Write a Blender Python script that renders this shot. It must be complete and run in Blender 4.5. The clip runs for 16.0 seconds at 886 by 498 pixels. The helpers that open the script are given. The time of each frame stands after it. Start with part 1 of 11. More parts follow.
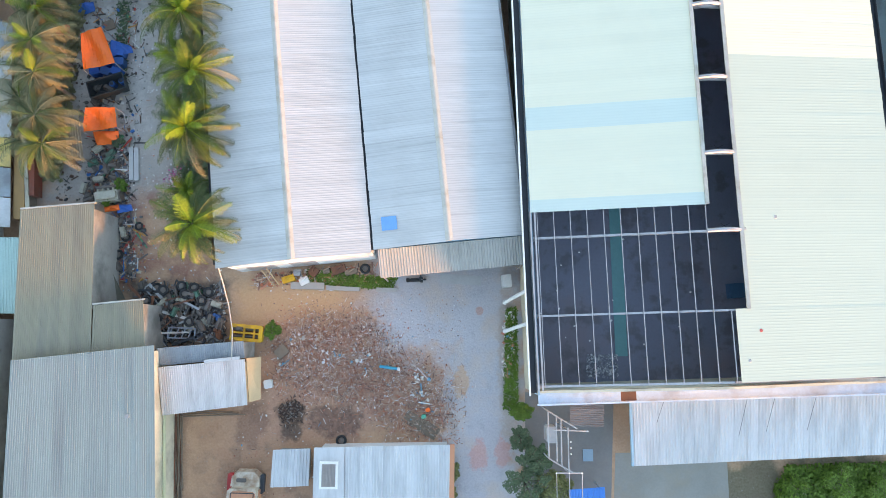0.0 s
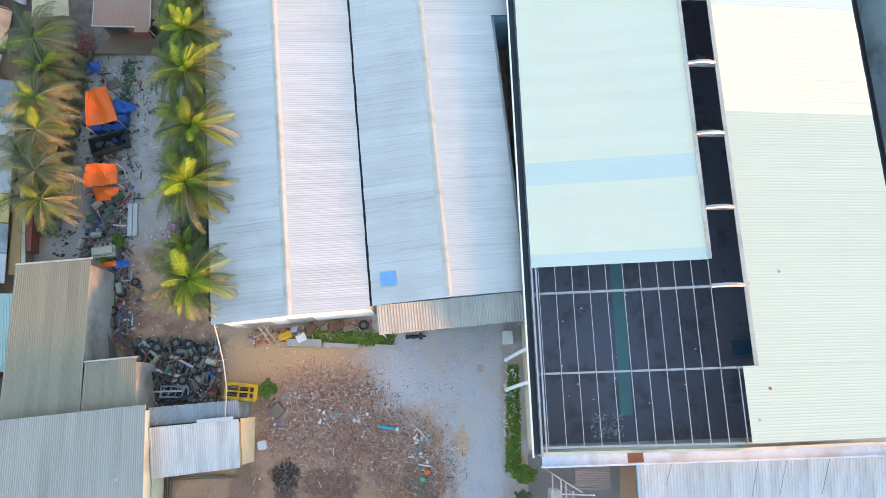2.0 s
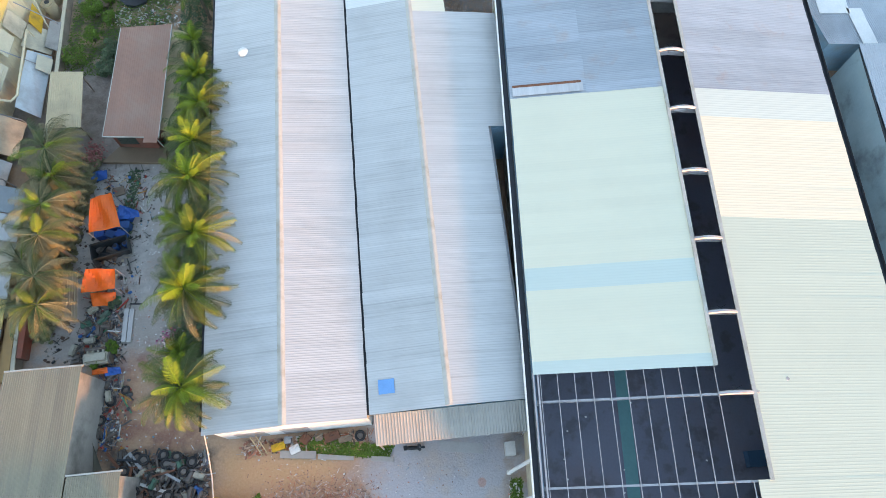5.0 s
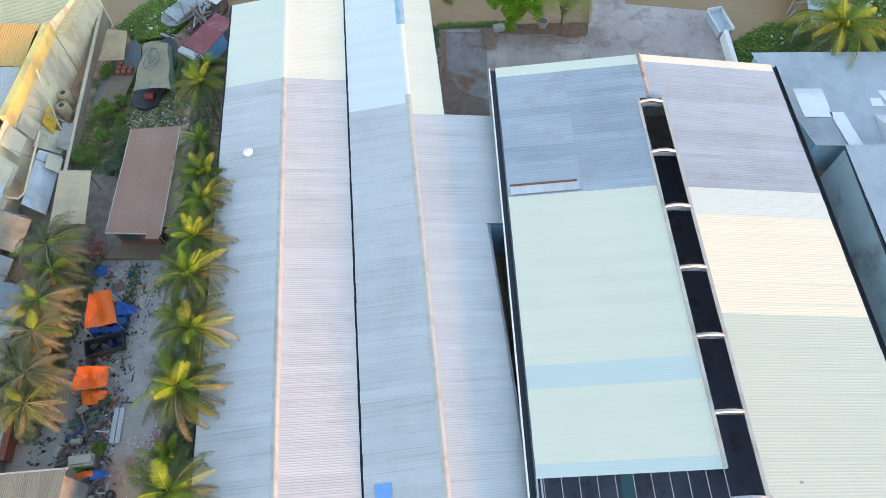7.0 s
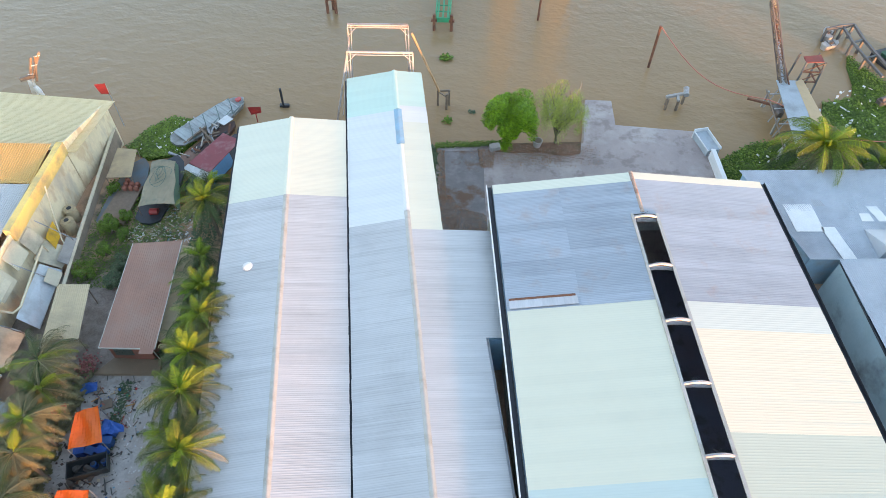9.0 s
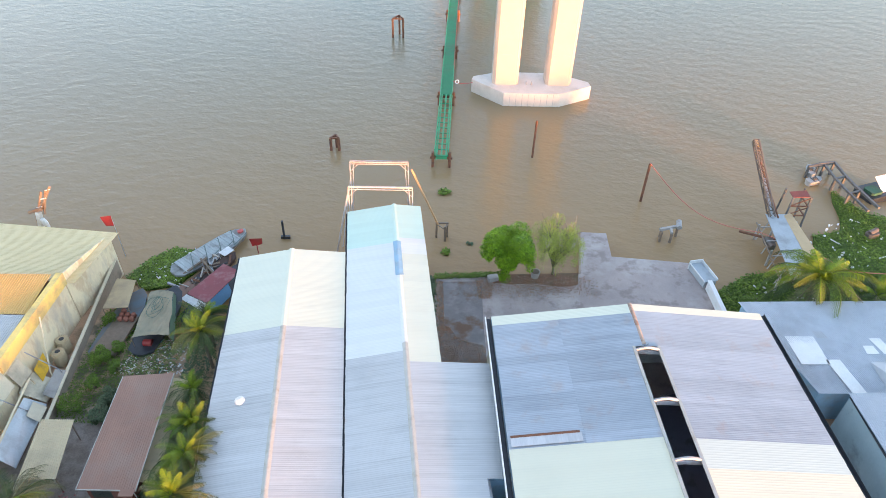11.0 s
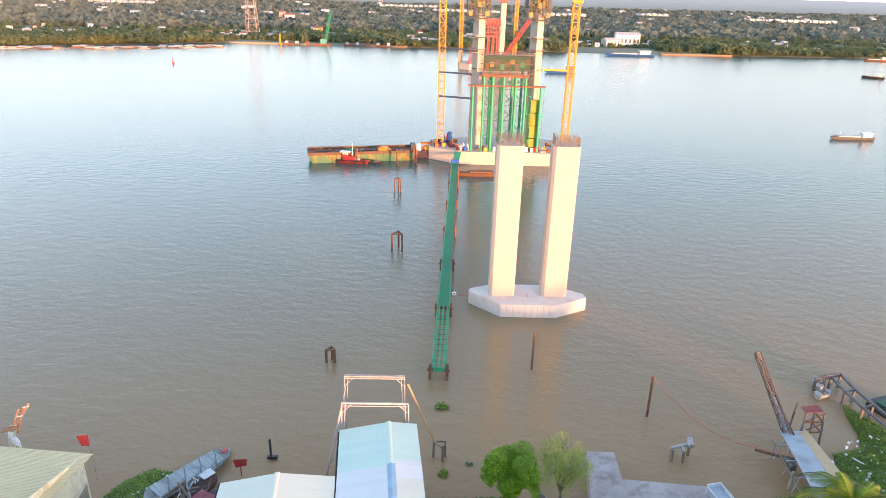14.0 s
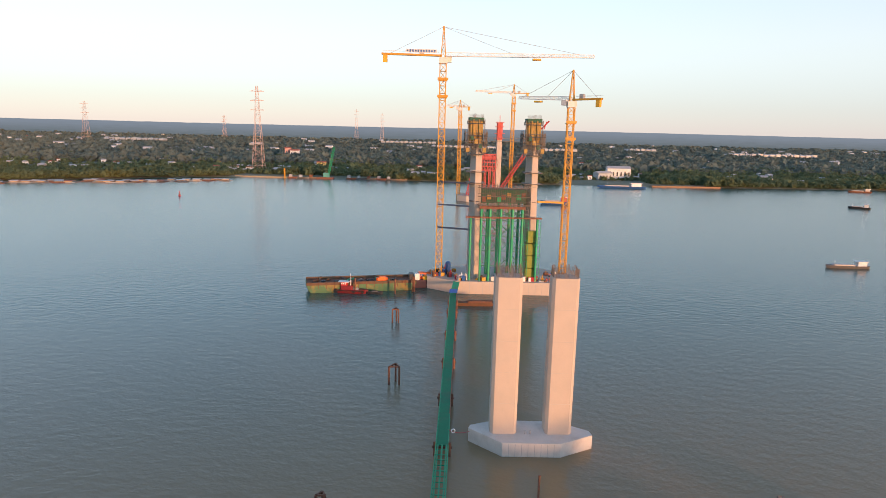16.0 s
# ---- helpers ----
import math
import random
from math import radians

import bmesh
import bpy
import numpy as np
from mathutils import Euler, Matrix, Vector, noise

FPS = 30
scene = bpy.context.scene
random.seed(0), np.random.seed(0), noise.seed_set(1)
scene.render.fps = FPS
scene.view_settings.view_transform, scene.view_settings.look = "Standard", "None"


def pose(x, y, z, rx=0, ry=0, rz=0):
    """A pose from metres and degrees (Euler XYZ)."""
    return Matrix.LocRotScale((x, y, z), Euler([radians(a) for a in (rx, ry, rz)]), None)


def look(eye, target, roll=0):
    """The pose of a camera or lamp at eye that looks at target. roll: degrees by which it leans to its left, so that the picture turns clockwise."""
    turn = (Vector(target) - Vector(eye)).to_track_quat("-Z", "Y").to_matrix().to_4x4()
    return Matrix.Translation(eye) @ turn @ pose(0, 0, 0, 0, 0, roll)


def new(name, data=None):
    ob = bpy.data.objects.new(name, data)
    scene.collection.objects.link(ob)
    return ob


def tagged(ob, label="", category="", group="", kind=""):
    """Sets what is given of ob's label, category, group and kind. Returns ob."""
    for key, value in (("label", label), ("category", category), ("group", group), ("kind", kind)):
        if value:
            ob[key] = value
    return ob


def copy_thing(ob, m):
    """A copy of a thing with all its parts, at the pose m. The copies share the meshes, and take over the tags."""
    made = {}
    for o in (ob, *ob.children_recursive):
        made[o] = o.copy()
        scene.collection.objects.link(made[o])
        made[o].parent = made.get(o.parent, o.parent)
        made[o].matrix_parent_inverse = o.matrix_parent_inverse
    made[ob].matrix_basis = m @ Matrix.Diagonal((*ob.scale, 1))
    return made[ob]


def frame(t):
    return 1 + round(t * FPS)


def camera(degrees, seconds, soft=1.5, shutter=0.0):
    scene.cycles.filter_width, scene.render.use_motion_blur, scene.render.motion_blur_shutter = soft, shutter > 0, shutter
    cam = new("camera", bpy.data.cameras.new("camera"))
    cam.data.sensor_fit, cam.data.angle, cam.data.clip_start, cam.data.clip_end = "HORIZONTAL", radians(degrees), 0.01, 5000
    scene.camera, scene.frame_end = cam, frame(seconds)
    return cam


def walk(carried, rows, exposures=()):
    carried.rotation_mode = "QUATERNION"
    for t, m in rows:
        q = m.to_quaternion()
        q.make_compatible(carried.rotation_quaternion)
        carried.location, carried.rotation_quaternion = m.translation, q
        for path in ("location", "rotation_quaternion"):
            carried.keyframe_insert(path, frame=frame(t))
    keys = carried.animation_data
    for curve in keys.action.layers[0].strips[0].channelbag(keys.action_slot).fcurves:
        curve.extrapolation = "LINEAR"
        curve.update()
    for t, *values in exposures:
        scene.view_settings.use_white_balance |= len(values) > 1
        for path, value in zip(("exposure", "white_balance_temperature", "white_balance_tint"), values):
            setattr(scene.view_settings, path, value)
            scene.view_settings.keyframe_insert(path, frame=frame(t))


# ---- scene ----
cam = camera(68.36, 16.0, 0.75)
PATH = [
    (0.0, pose(0.000, 0.000, 65.000, 7.478, -0.746, 0.000)),
    (0.5, pose(-0.024, 0.039, 64.785, 8.321, -0.752, 0.001)),
    (1.0, pose(-0.014, 0.086, 64.609, 9.465, -0.738, -0.047)),
    (1.5, pose(-0.011, 0.079, 64.430, 10.934, -0.775, -0.014)),
    (2.0, pose(-0.015, 0.059, 64.304, 12.408, -0.770, -0.066)),
    (2.5, pose(-0.021, 0.106, 64.222, 13.823, -0.789, -0.110)),
    (3.0, pose(-0.022, 0.206, 64.150, 15.172, -0.788, -0.117)),
    (3.5, pose(0.013, 0.297, 64.072, 16.542, -0.756, -0.145)),
    (4.0, pose(0.002, 0.310, 63.993, 18.041, -0.770, -0.150)),
    (4.5, pose(-0.010, 0.340, 63.934, 19.669, -0.785, -0.155)),
    (5.0, pose(-0.023, 0.388, 63.894, 21.426, -0.802, -0.160)),
    (5.5, pose(-0.039, 0.447, 63.869, 23.307, -0.823, -0.166)),
    (6.0, pose(-0.060, 0.511, 63.855, 25.310, -0.853, -0.172)),
    (6.5, pose(-0.087, 0.573, 63.849, 27.430, -0.894, -0.176)),
    (7.0, pose(-0.119, 0.634, 63.852, 29.668, -0.946, -0.180)),
    (7.5, pose(-0.192, 0.765, 63.847, 31.928, -1.008, -0.236)),
    (8.0, pose(-0.243, 0.870, 63.864, 34.224, -1.072, -0.253)),
    (8.5, pose(-0.234, 1.001, 63.896, 36.593, -1.104, -0.270)),
    (9.0, pose(-0.180, 1.170, 63.901, 39.267, -1.088, -0.300)),
    (9.5, pose(-0.171, 1.328, 63.893, 41.991, -1.110, -0.327)),
    (10.0, pose(-0.208, 1.474, 63.873, 44.767, -1.172, -0.349)),
    (10.5, pose(-0.272, 1.623, 63.850, 47.593, -1.251, -0.377)),
    (11.0, pose(-0.348, 1.794, 63.832, 50.466, -1.323, -0.419)),
    (11.5, pose(-0.417, 2.001, 63.827, 53.386, -1.367, -0.482)),
    (12.0, pose(-0.481, 2.245, 63.836, 56.352, -1.383, -0.568)),
    (12.5, pose(-0.512, 2.622, 63.793, 59.320, -1.444, -0.587)),
    (13.0, pose(-0.467, 3.096, 63.799, 62.257, -1.411, -0.636)),
    (13.5, pose(-0.412, 3.572, 63.884, 65.245, -1.411, -0.646)),
    (14.0, pose(-0.410, 4.092, 63.971, 68.306, -1.419, -0.666)),
    (14.5, pose(-0.426, 4.688, 64.007, 71.355, -1.393, -0.726)),
    (15.0, pose(-0.393, 5.314, 64.049, 74.403, -1.363, -0.744)),
    (15.5, pose(-0.368, 5.939, 64.141, 77.459, -1.360, -0.793)),
    (16.0, pose(-0.303, 6.543, 64.273, 79.443, -1.335, -0.813)),
]
EXPOSURES = [(0.0, 3.69, 7050, 9), (4.0, 3.61, 7050, 9), (6.5, 3.51, 7050, 10), (9.0, 3.55, 7100, 12), (12.0, 3.58, 7100, 17), (13.0, 3.44, 6950, 18), (13.5, 3.36, 6850, 18), (14.5, 3.29, 6620, 14), (15.0, 2.98, 6500, 12), (15.5, 2.62, 6350, 11), (16.0, 2.1, 6150, 11)]
walk(cam, PATH, EXPOSURES)

# ---- sky and sun: a low, warm sun in the south-east, its disc spread by evening haze ----
SUN_ELEVATION, SUN_AZIMUTH = radians(2.8), radians(145.0)   # azimuth clockwise from +y
world = bpy.data.worlds.new("sky")
scene.world = world
world.use_nodes = True
wn, wl = world.node_tree.nodes, world.node_tree.links
sky = wn.new("ShaderNodeTexSky")
sky.sky_type = "NISHITA"
sky.sun_disc = False
sky.sun_elevation, sky.sun_rotation = SUN_ELEVATION, SUN_AZIMUTH
sky.air_density, sky.dust_density, sky.ozone_density = 0.8, 0.1, 1.9
wash = wn.new("ShaderNodeHueSaturation")   # humid air washes the colours out
wash.inputs["Saturation"].default_value = 0.78
wl.new(sky.outputs[0], wash.inputs["Color"])
# a belt of pale haze all round, greyish pink at the horizon and clearing upwards
wc = wn.new("ShaderNodeTexCoord")
ws = wn.new("ShaderNodeSeparateXYZ")
wl.new(wc.outputs["Generated"], ws.inputs[0])


def belt(z0, z1, low, high):
    r = wn.new("ShaderNodeMapRange")
    r.interpolation_type = "SMOOTHSTEP"
    for k, v in zip(("From Min", "From Max", "To Min", "To Max"), (z0, z1, low, high)):
        r.inputs[k].default_value = v
    wl.new(ws.outputs[2], r.inputs["Value"])
    return r.outputs[0]


def air(f, a, b):
    x = wn.new("ShaderNodeMix")
    x.data_type = "RGBA"
    for k, v in zip((0, 6, 7), (f, a, b)):
        if isinstance(v, tuple):
            x.inputs[k].default_value = (*v, 1)
        else:
            wl.new(v, x.inputs[k])
    return x.outputs[2]


HAZE_LOW, HAZE_MID, HAZE_HIGH = (0.98, 0.97, 1.10), (1.62, 1.55, 1.44), (1.55, 1.82, 1.95)
haze = air(belt(0.12, 0.36, 0, 1), air(belt(-0.01, 0.13, 0, 1), HAZE_LOW, HAZE_MID), HAZE_HIGH)
wl.new(air(belt(0.02, 0.48, 0.74, 0.0), wash.outputs[0], haze), wn["Background"].inputs[0])
wn["Background"].inputs[1].default_value = 0.139
sun_way = Vector((math.sin(SUN_AZIMUTH) * math.cos(SUN_ELEVATION), math.cos(SUN_AZIMUTH) * math.cos(SUN_ELEVATION), math.sin(SUN_ELEVATION)))
lamp = bpy.data.lights.new("sun", "SUN")
lamp.energy, lamp.angle, lamp.color = 1.36, radians(6.0), (1.0, 0.46, 0.185)
new("sun", lamp).matrix_world = look(sun_way * 400, (0, 0, 0))

# ---- tools ----
class Geo:
    """Vertices and faces of one mesh."""

    def __init__(self):
        self.v, self.f = [], []

    def add(self, verts, faces):
        n = len(self.v)
        self.v.extend(tuple(p) for p in verts)
        self.f.extend(tuple(i + n for i in q) for q in faces)
        return self

    def box(self, x0, x1, y0, y1, z0, z1):
        v = [(x0, y0, z0), (x1, y0, z0), (x1, y1, z0), (x0, y1, z0), (x0, y0, z1), (x1, y0, z1), (x1, y1, z1), (x0, y1, z1)]
        return self.add(v, [(3, 2, 1, 0), (4, 5, 6, 7), (0, 1, 5, 4), (1, 2, 6, 5), (2, 3, 7, 6), (3, 0, 4, 7)])

    def block(self, m, sx, sy, sz, cut=0.0):
        """A box about the pose m, its upright edges cut off by cut."""
        a, b, c = sx / 2, sy / 2, sz / 2
        if cut <= 0:
            ring = [(-a, -b), (a, -b), (a, b), (-a, b)]
        else:
            k = cut
            ring = [(-a + k, -b), (a - k, -b), (a, -b + k), (a, b - k), (a - k, b), (-a + k, b), (-a, b - k), (-a, -b + k)]
        n = len(ring)
        v = [m @ Vector((x, y, -c)) for x, y in ring] + [m @ Vector((x, y, c)) for x, y in ring]
        f = [tuple(range(n - 1, -1, -1)), tuple(range(n, 2 * n))] + [(i, (i + 1) % n, n + (i + 1) % n, n + i) for i in range(n)]
        return self.add(v, f)

    def bar(self, p, q, w, h=None):
        """A square bar from p to q."""
        h = h or w
        p, q = Vector(p), Vector(q)
        d = (q - p)
        if d.length < 1e-6:
            return self
        d.normalize()
        up = Vector((0, 0, 1)) if abs(d.z) < 0.95 else Vector((0, 1, 0))
        s = d.cross(up).normalized()
        u = s.cross(d).normalized()
        s, u = s * w / 2, u * h / 2
        v = [p - s - u, p + s - u, p + s + u, p - s + u, q - s - u, q + s - u, q + s + u, q - s + u]
        return self.add(v, [(0, 1, 2, 3), (7, 6, 5, 4), (0, 4, 5, 1), (1, 5, 6, 2), (2, 6, 7, 3), (3, 7, 4, 0)])

    def tube(self, p, q, r, n=8, r2=None):
        return self.line([p, q], [r, r if r2 is None else r2], n)

    def line(self, points, radii, n=6):
        """A round rod through points with a radius at each."""
        points = [Vector(p) for p in points]
        rings = []
        for i, p in enumerate(points):
            d = points[min(i + 1, len(points) - 1)] - points[max(i - 1, 0)]
            d = d.normalized() if d.length > 1e-9 else Vector((0, 0, 1))
            up = Vector((0, 0, 1)) if abs(d.z) < 0.9 else Vector((1, 0, 0))
            s = d.cross(up).normalized()
            u = s.cross(d)
            rings.append([p + (s * math.cos(a) + u * math.sin(a)) * radii[i] for a in (2 * math.pi * k / n for k in range(n))])
        v = [p for ring in rings for p in ring]
        f = [(i * n + k, i * n + (k + 1) % n, (i + 1) * n + (k + 1) % n, (i + 1) * n + k) for i in range(len(rings) - 1) for k in range(n)]
        f += [tuple(range(n - 1, -1, -1)), tuple(range((len(rings) - 1) * n, len(rings) * n))]
        return self.add(v, f)

    def prism(self, ring, z0, z1):
        """A flat shape, counter-clockwise, drawn up from z0 to z1."""
        n = len(ring)
        v = [(x, y, z0) for x, y in ring] + [(x, y, z1) for x, y in ring]
        f = [tuple(range(n - 1, -1, -1)), tuple(range(n, 2 * n))] + [(i, (i + 1) % n, n + (i + 1) % n, n + i) for i in range(n)]
        return self.add(v, f)

    def slab(self, a, b, c, d, t):
        """A plate with the corners a b c d, counter-clockwise from above, t thick downwards."""
        top = [Vector(p) for p in (a, b, c, d)]
        low = [p - Vector((0, 0, t)) for p in top]
        return self.add(low + top, [(3, 2, 1, 0), (4, 5, 6, 7), (0, 1, 5, 4), (1, 2, 6, 5), (2, 3, 7, 6), (3, 0, 4, 7)])

    def ribs(self, a, b, c, d, pitch, high, rows=1, thick=0.02, wave=0.0, flank=0.13):
        """Corrugated sheet on the corners a b c d: the ribs follow one another from a to b and run from a to d."""
        a, b, c, d = (Vector(p) for p in (a, b, c, d))
        n = max(2, round((b - a).length / pitch))
        up = (b - a).cross(d - a).normalized()
        prof = []
        for i in range(n):
            prof += [((i + 0.0) / n, 0), ((i + 0.68 - flank) / n, 0), ((i + 0.68) / n, 1), ((i + 1.0 - flank) / n, 1)]
        prof.append((1.0, 0))
        v = []
        for r in range(rows + 1):
            s = r / rows
            for k, (t, h) in enumerate(prof):
                lift = wave * math.sin(7.3 * s + 0.9 * k) if wave else 0.0
                v.append(a.lerp(b, t).lerp(d.lerp(c, t), s) + up * (h * high + lift))
        m = len(prof)
        f = [(r * m + k, r * m + k + 1, (r + 1) * m + k + 1, (r + 1) * m + k) for r in range(rows) for k in range(m - 1)]
        self.add(v, f)
        if thick:
            for p, q in ((0, m - 1), (rows * m, rows * m + m - 1)):
                base = [v[p], v[q], v[q] - up * thick, v[p] - up * thick]
                self.add(base, [(0, 1, 2, 3)])
        return self

    def mesh(self, name, material, smooth=False):
        me = bpy.data.meshes.new(name)
        me.from_pydata(self.v, [], self.f)
        me.materials.append(material)
        if smooth:
            me.shade_smooth()
        me.update()
        return me


def part(name, geo, material, parent, label="", smooth=False):
    """Links geo as one mesh under a thing or part."""
    ob = new(name, geo.mesh(name, material, smooth))
    ob.parent = parent
    return tagged(ob, label)


def piece(name, me, parent, m):
    """An object of its own on a shared mesh."""
    ob = new(name, me)
    ob.parent = parent
    ob.matrix_basis = m
    return ob


def thing(name, label, category, at=(0, 0, 0), yaw=0.0, group="", kind=""):
    """An Empty at a thing's base, for its parts."""
    ob = new(name)
    ob.matrix_basis = pose(*at, 0, 0, yaw)
    ob.empty_display_size = 0.3
    return tagged(ob, label, category, group, kind)


def solid(name, geo, material, label, category, at=(0, 0, 0), yaw=0.0, group="", kind="", smooth=False):
    """A thing of one mesh."""
    ob = new(name, geo.mesh(name, material, smooth))
    ob.matrix_basis = pose(*at, 0, 0, yaw)
    return tagged(ob, label, category, group, kind)


def rnd(a, b):
    return random.uniform(a, b)


# ---- materials ----
def mat(name, c1, c2=None, scale=1.0, rough=0.7, metal=0.0, bump=0.15, bscale=10.0, stain=None, sscale=0.25, samount=0.6, slow=0.5, stain2=None, s2scale=1.0, s2amount=0.5,
        rand=0.0, island=0.0, stretch=(1, 1, 1), local=False, spec=0.5, coat=0.0):
    """A surface with two tones of grain, stains of another colour, and fine relief."""
    m = bpy.data.materials.new(name)
    m.use_nodes = True
    n, l = m.node_tree.nodes, m.node_tree.links
    b = n["Principled BSDF"]
    b.inputs["Metallic"].default_value = metal
    b.inputs["Specular IOR Level"].default_value = spec
    b.inputs["Coat Weight"].default_value = coat
    if local:
        tc = n.new("ShaderNodeTexCoord")
        where = tc.outputs["Object"]
        info = n.new("ShaderNodeObjectInfo")
        shift = n.new("ShaderNodeVectorMath")
        shift.operation = "MULTIPLY_ADD"
        shift.inputs[1].default_value = (1, 1, 1)
        comb = n.new("ShaderNodeCombineXYZ")
        mul = n.new("ShaderNodeMath")
        mul.operation = "MULTIPLY"
        mul.inputs[1].default_value = 91.0
        l.new(info.outputs["Random"], mul.inputs[0])
        l.new(mul.outputs[0], comb.inputs[0])
        l.new(mul.outputs[0], comb.inputs[2])
        l.new(where, shift.inputs[0])
        l.new(comb.outputs[0], shift.inputs[2])
        where = shift.outputs[0]
    else:
        where = n.new("ShaderNodeNewGeometry").outputs["Position"]
    mp = n.new("ShaderNodeMapping")
    mp.inputs["Scale"].default_value = stretch
    l.new(where, mp.inputs["Vector"])

    def grain(s, detail=5.0, v=mp.outputs[0]):
        t = n.new("ShaderNodeTexNoise")
        t.inputs["Scale"].default_value = s
        t.inputs["Detail"].default_value = detail
        t.inputs["Roughness"].default_value = 0.6
        l.new(v, t.inputs["Vector"])
        return t.outputs["Fac"]

    def ramp(x, lo, hi):
        r = n.new("ShaderNodeMapRange")
        r.inputs["From Min"].default_value, r.inputs["From Max"].default_value = lo, hi
        l.new(x, r.inputs["Value"])
        return r.outputs[0]

    def blend(f, a, c, mode="MIX"):
        x = n.new("ShaderNodeMix")
        x.data_type, x.blend_type = "RGBA", mode
        for s, val in ((x.inputs[0], f), (x.inputs[6], a), (x.inputs[7], c)):
            if isinstance(val, (int, float)):
                s.default_value = val
            elif isinstance(val, tuple):
                s.default_value = (*val, 1)
            else:
                l.new(val, s)
        return x.outputs[2]

    c2 = c2 or tuple(min(1, x * 0.82) for x in c1)
    col = blend(ramp(grain(scale), 0.32, 0.68), c1, c2)
    fine = grain(bscale, 4.0)
    col = blend(0.25, col, blend(ramp(fine, 0.3, 0.7), tuple(x * 0.75 for x in c1), tuple(min(1, x * 1.15) for x in c1)))
    if stain:
        k = n.new("ShaderNodeMath")
        k.operation = "MULTIPLY"
        k.inputs[1].default_value = samount
        l.new(ramp(grain(sscale, 8.0), slow, slow + 0.18), k.inputs[0])
        col = blend(k.outputs[0], col, stain)
    if stain2:
        k = n.new("ShaderNodeMath")
        k.operation = "MULTIPLY"
        k.inputs[1].default_value = s2amount
        shifted = n.new("ShaderNodeVectorMath")
        shifted.inputs[1].default_value = (37.0, 11.0, 5.0)
        l.new(mp.outputs[0], shifted.inputs[0])
        l.new(ramp(grain(s2scale, 9.0, shifted.outputs[0]), 0.52, 0.62), k.inputs[0])
        col = blend(k.outputs[0], col, stain2)
    for amount, source in ((rand, "ShaderNodeObjectInfo"), (island, "ShaderNodeNewGeometry")):
        if amount:
            s = n.new(source)
            h = n.new("ShaderNodeHueSaturation")
            h.inputs["Fac"].default_value = 1.0
            r = n.new("ShaderNodeMapRange")
            r.inputs["To Min"].default_value, r.inputs["To Max"].default_value = 1 - amount, 1 + amount
            l.new(s.outputs["Random" if source.endswith("Info") else "Random Per Island"], r.inputs["Value"])
            l.new(r.outputs[0], h.inputs["Value"])
            l.new(col, h.inputs["Color"])
            col = h.outputs[0]
    l.new(col, b.inputs["Base Color"])
    rr = n.new("ShaderNodeMapRange")
    rr.inputs["To Min"].default_value, rr.inputs["To Max"].default_value = max(0.03, rough - 0.1), min(1, rough + 0.1)
    l.new(fine, rr.inputs["Value"])
    l.new(rr.outputs[0], b.inputs["Roughness"])
    if bump:
        bp = n.new("ShaderNodeBump")
        bp.inputs["Strength"].default_value = min(1.0, bump)
        bp.inputs["Distance"].default_value = 0.05
        l.new(fine, bp.inputs["Height"])
        l.new(bp.outputs[0], b.inputs["Normal"])
    return m


def mixed(name, colours, rough=0.75, metal=0.0):
    """Loose bits, each of one of several colours."""
    m = bpy.data.materials.new(name)
    m.use_nodes = True
    n, l = m.node_tree.nodes, m.node_tree.links
    b = n["Principled BSDF"]
    b.inputs["Roughness"].default_value, b.inputs["Metallic"].default_value = rough, metal
    g = n.new("ShaderNodeNewGeometry")
    r = n.new("ShaderNodeValToRGB")
    r.color_ramp.interpolation = "CONSTANT"
    e = r.color_ramp.elements
    while len(e) < len(colours):
        e.new(0.5)
    for i, c in enumerate(colours):
        e[i].position, e[i].color = i / len(colours), (*c, 1)
    l.new(g.outputs["Random Per Island"], r.inputs[0])
    t = n.new("ShaderNodeTexNoise")
    t.inputs["Scale"].default_value = 3.0
    l.new(g.outputs["Position"], t.inputs["Vector"])
    h = n.new("ShaderNodeHueSaturation")
    mr = n.new("ShaderNodeMapRange")
    mr.inputs["To Min"].default_value, mr.inputs["To Max"].default_value = 0.5, 1.4
    l.new(t.outputs["Fac"], mr.inputs["Value"])
    l.new(mr.outputs[0], h.inputs["Value"])
    l.new(r.outputs[0], h.inputs["Color"])
    l.new(h.outputs[0], b.inputs["Base Color"])
    return m


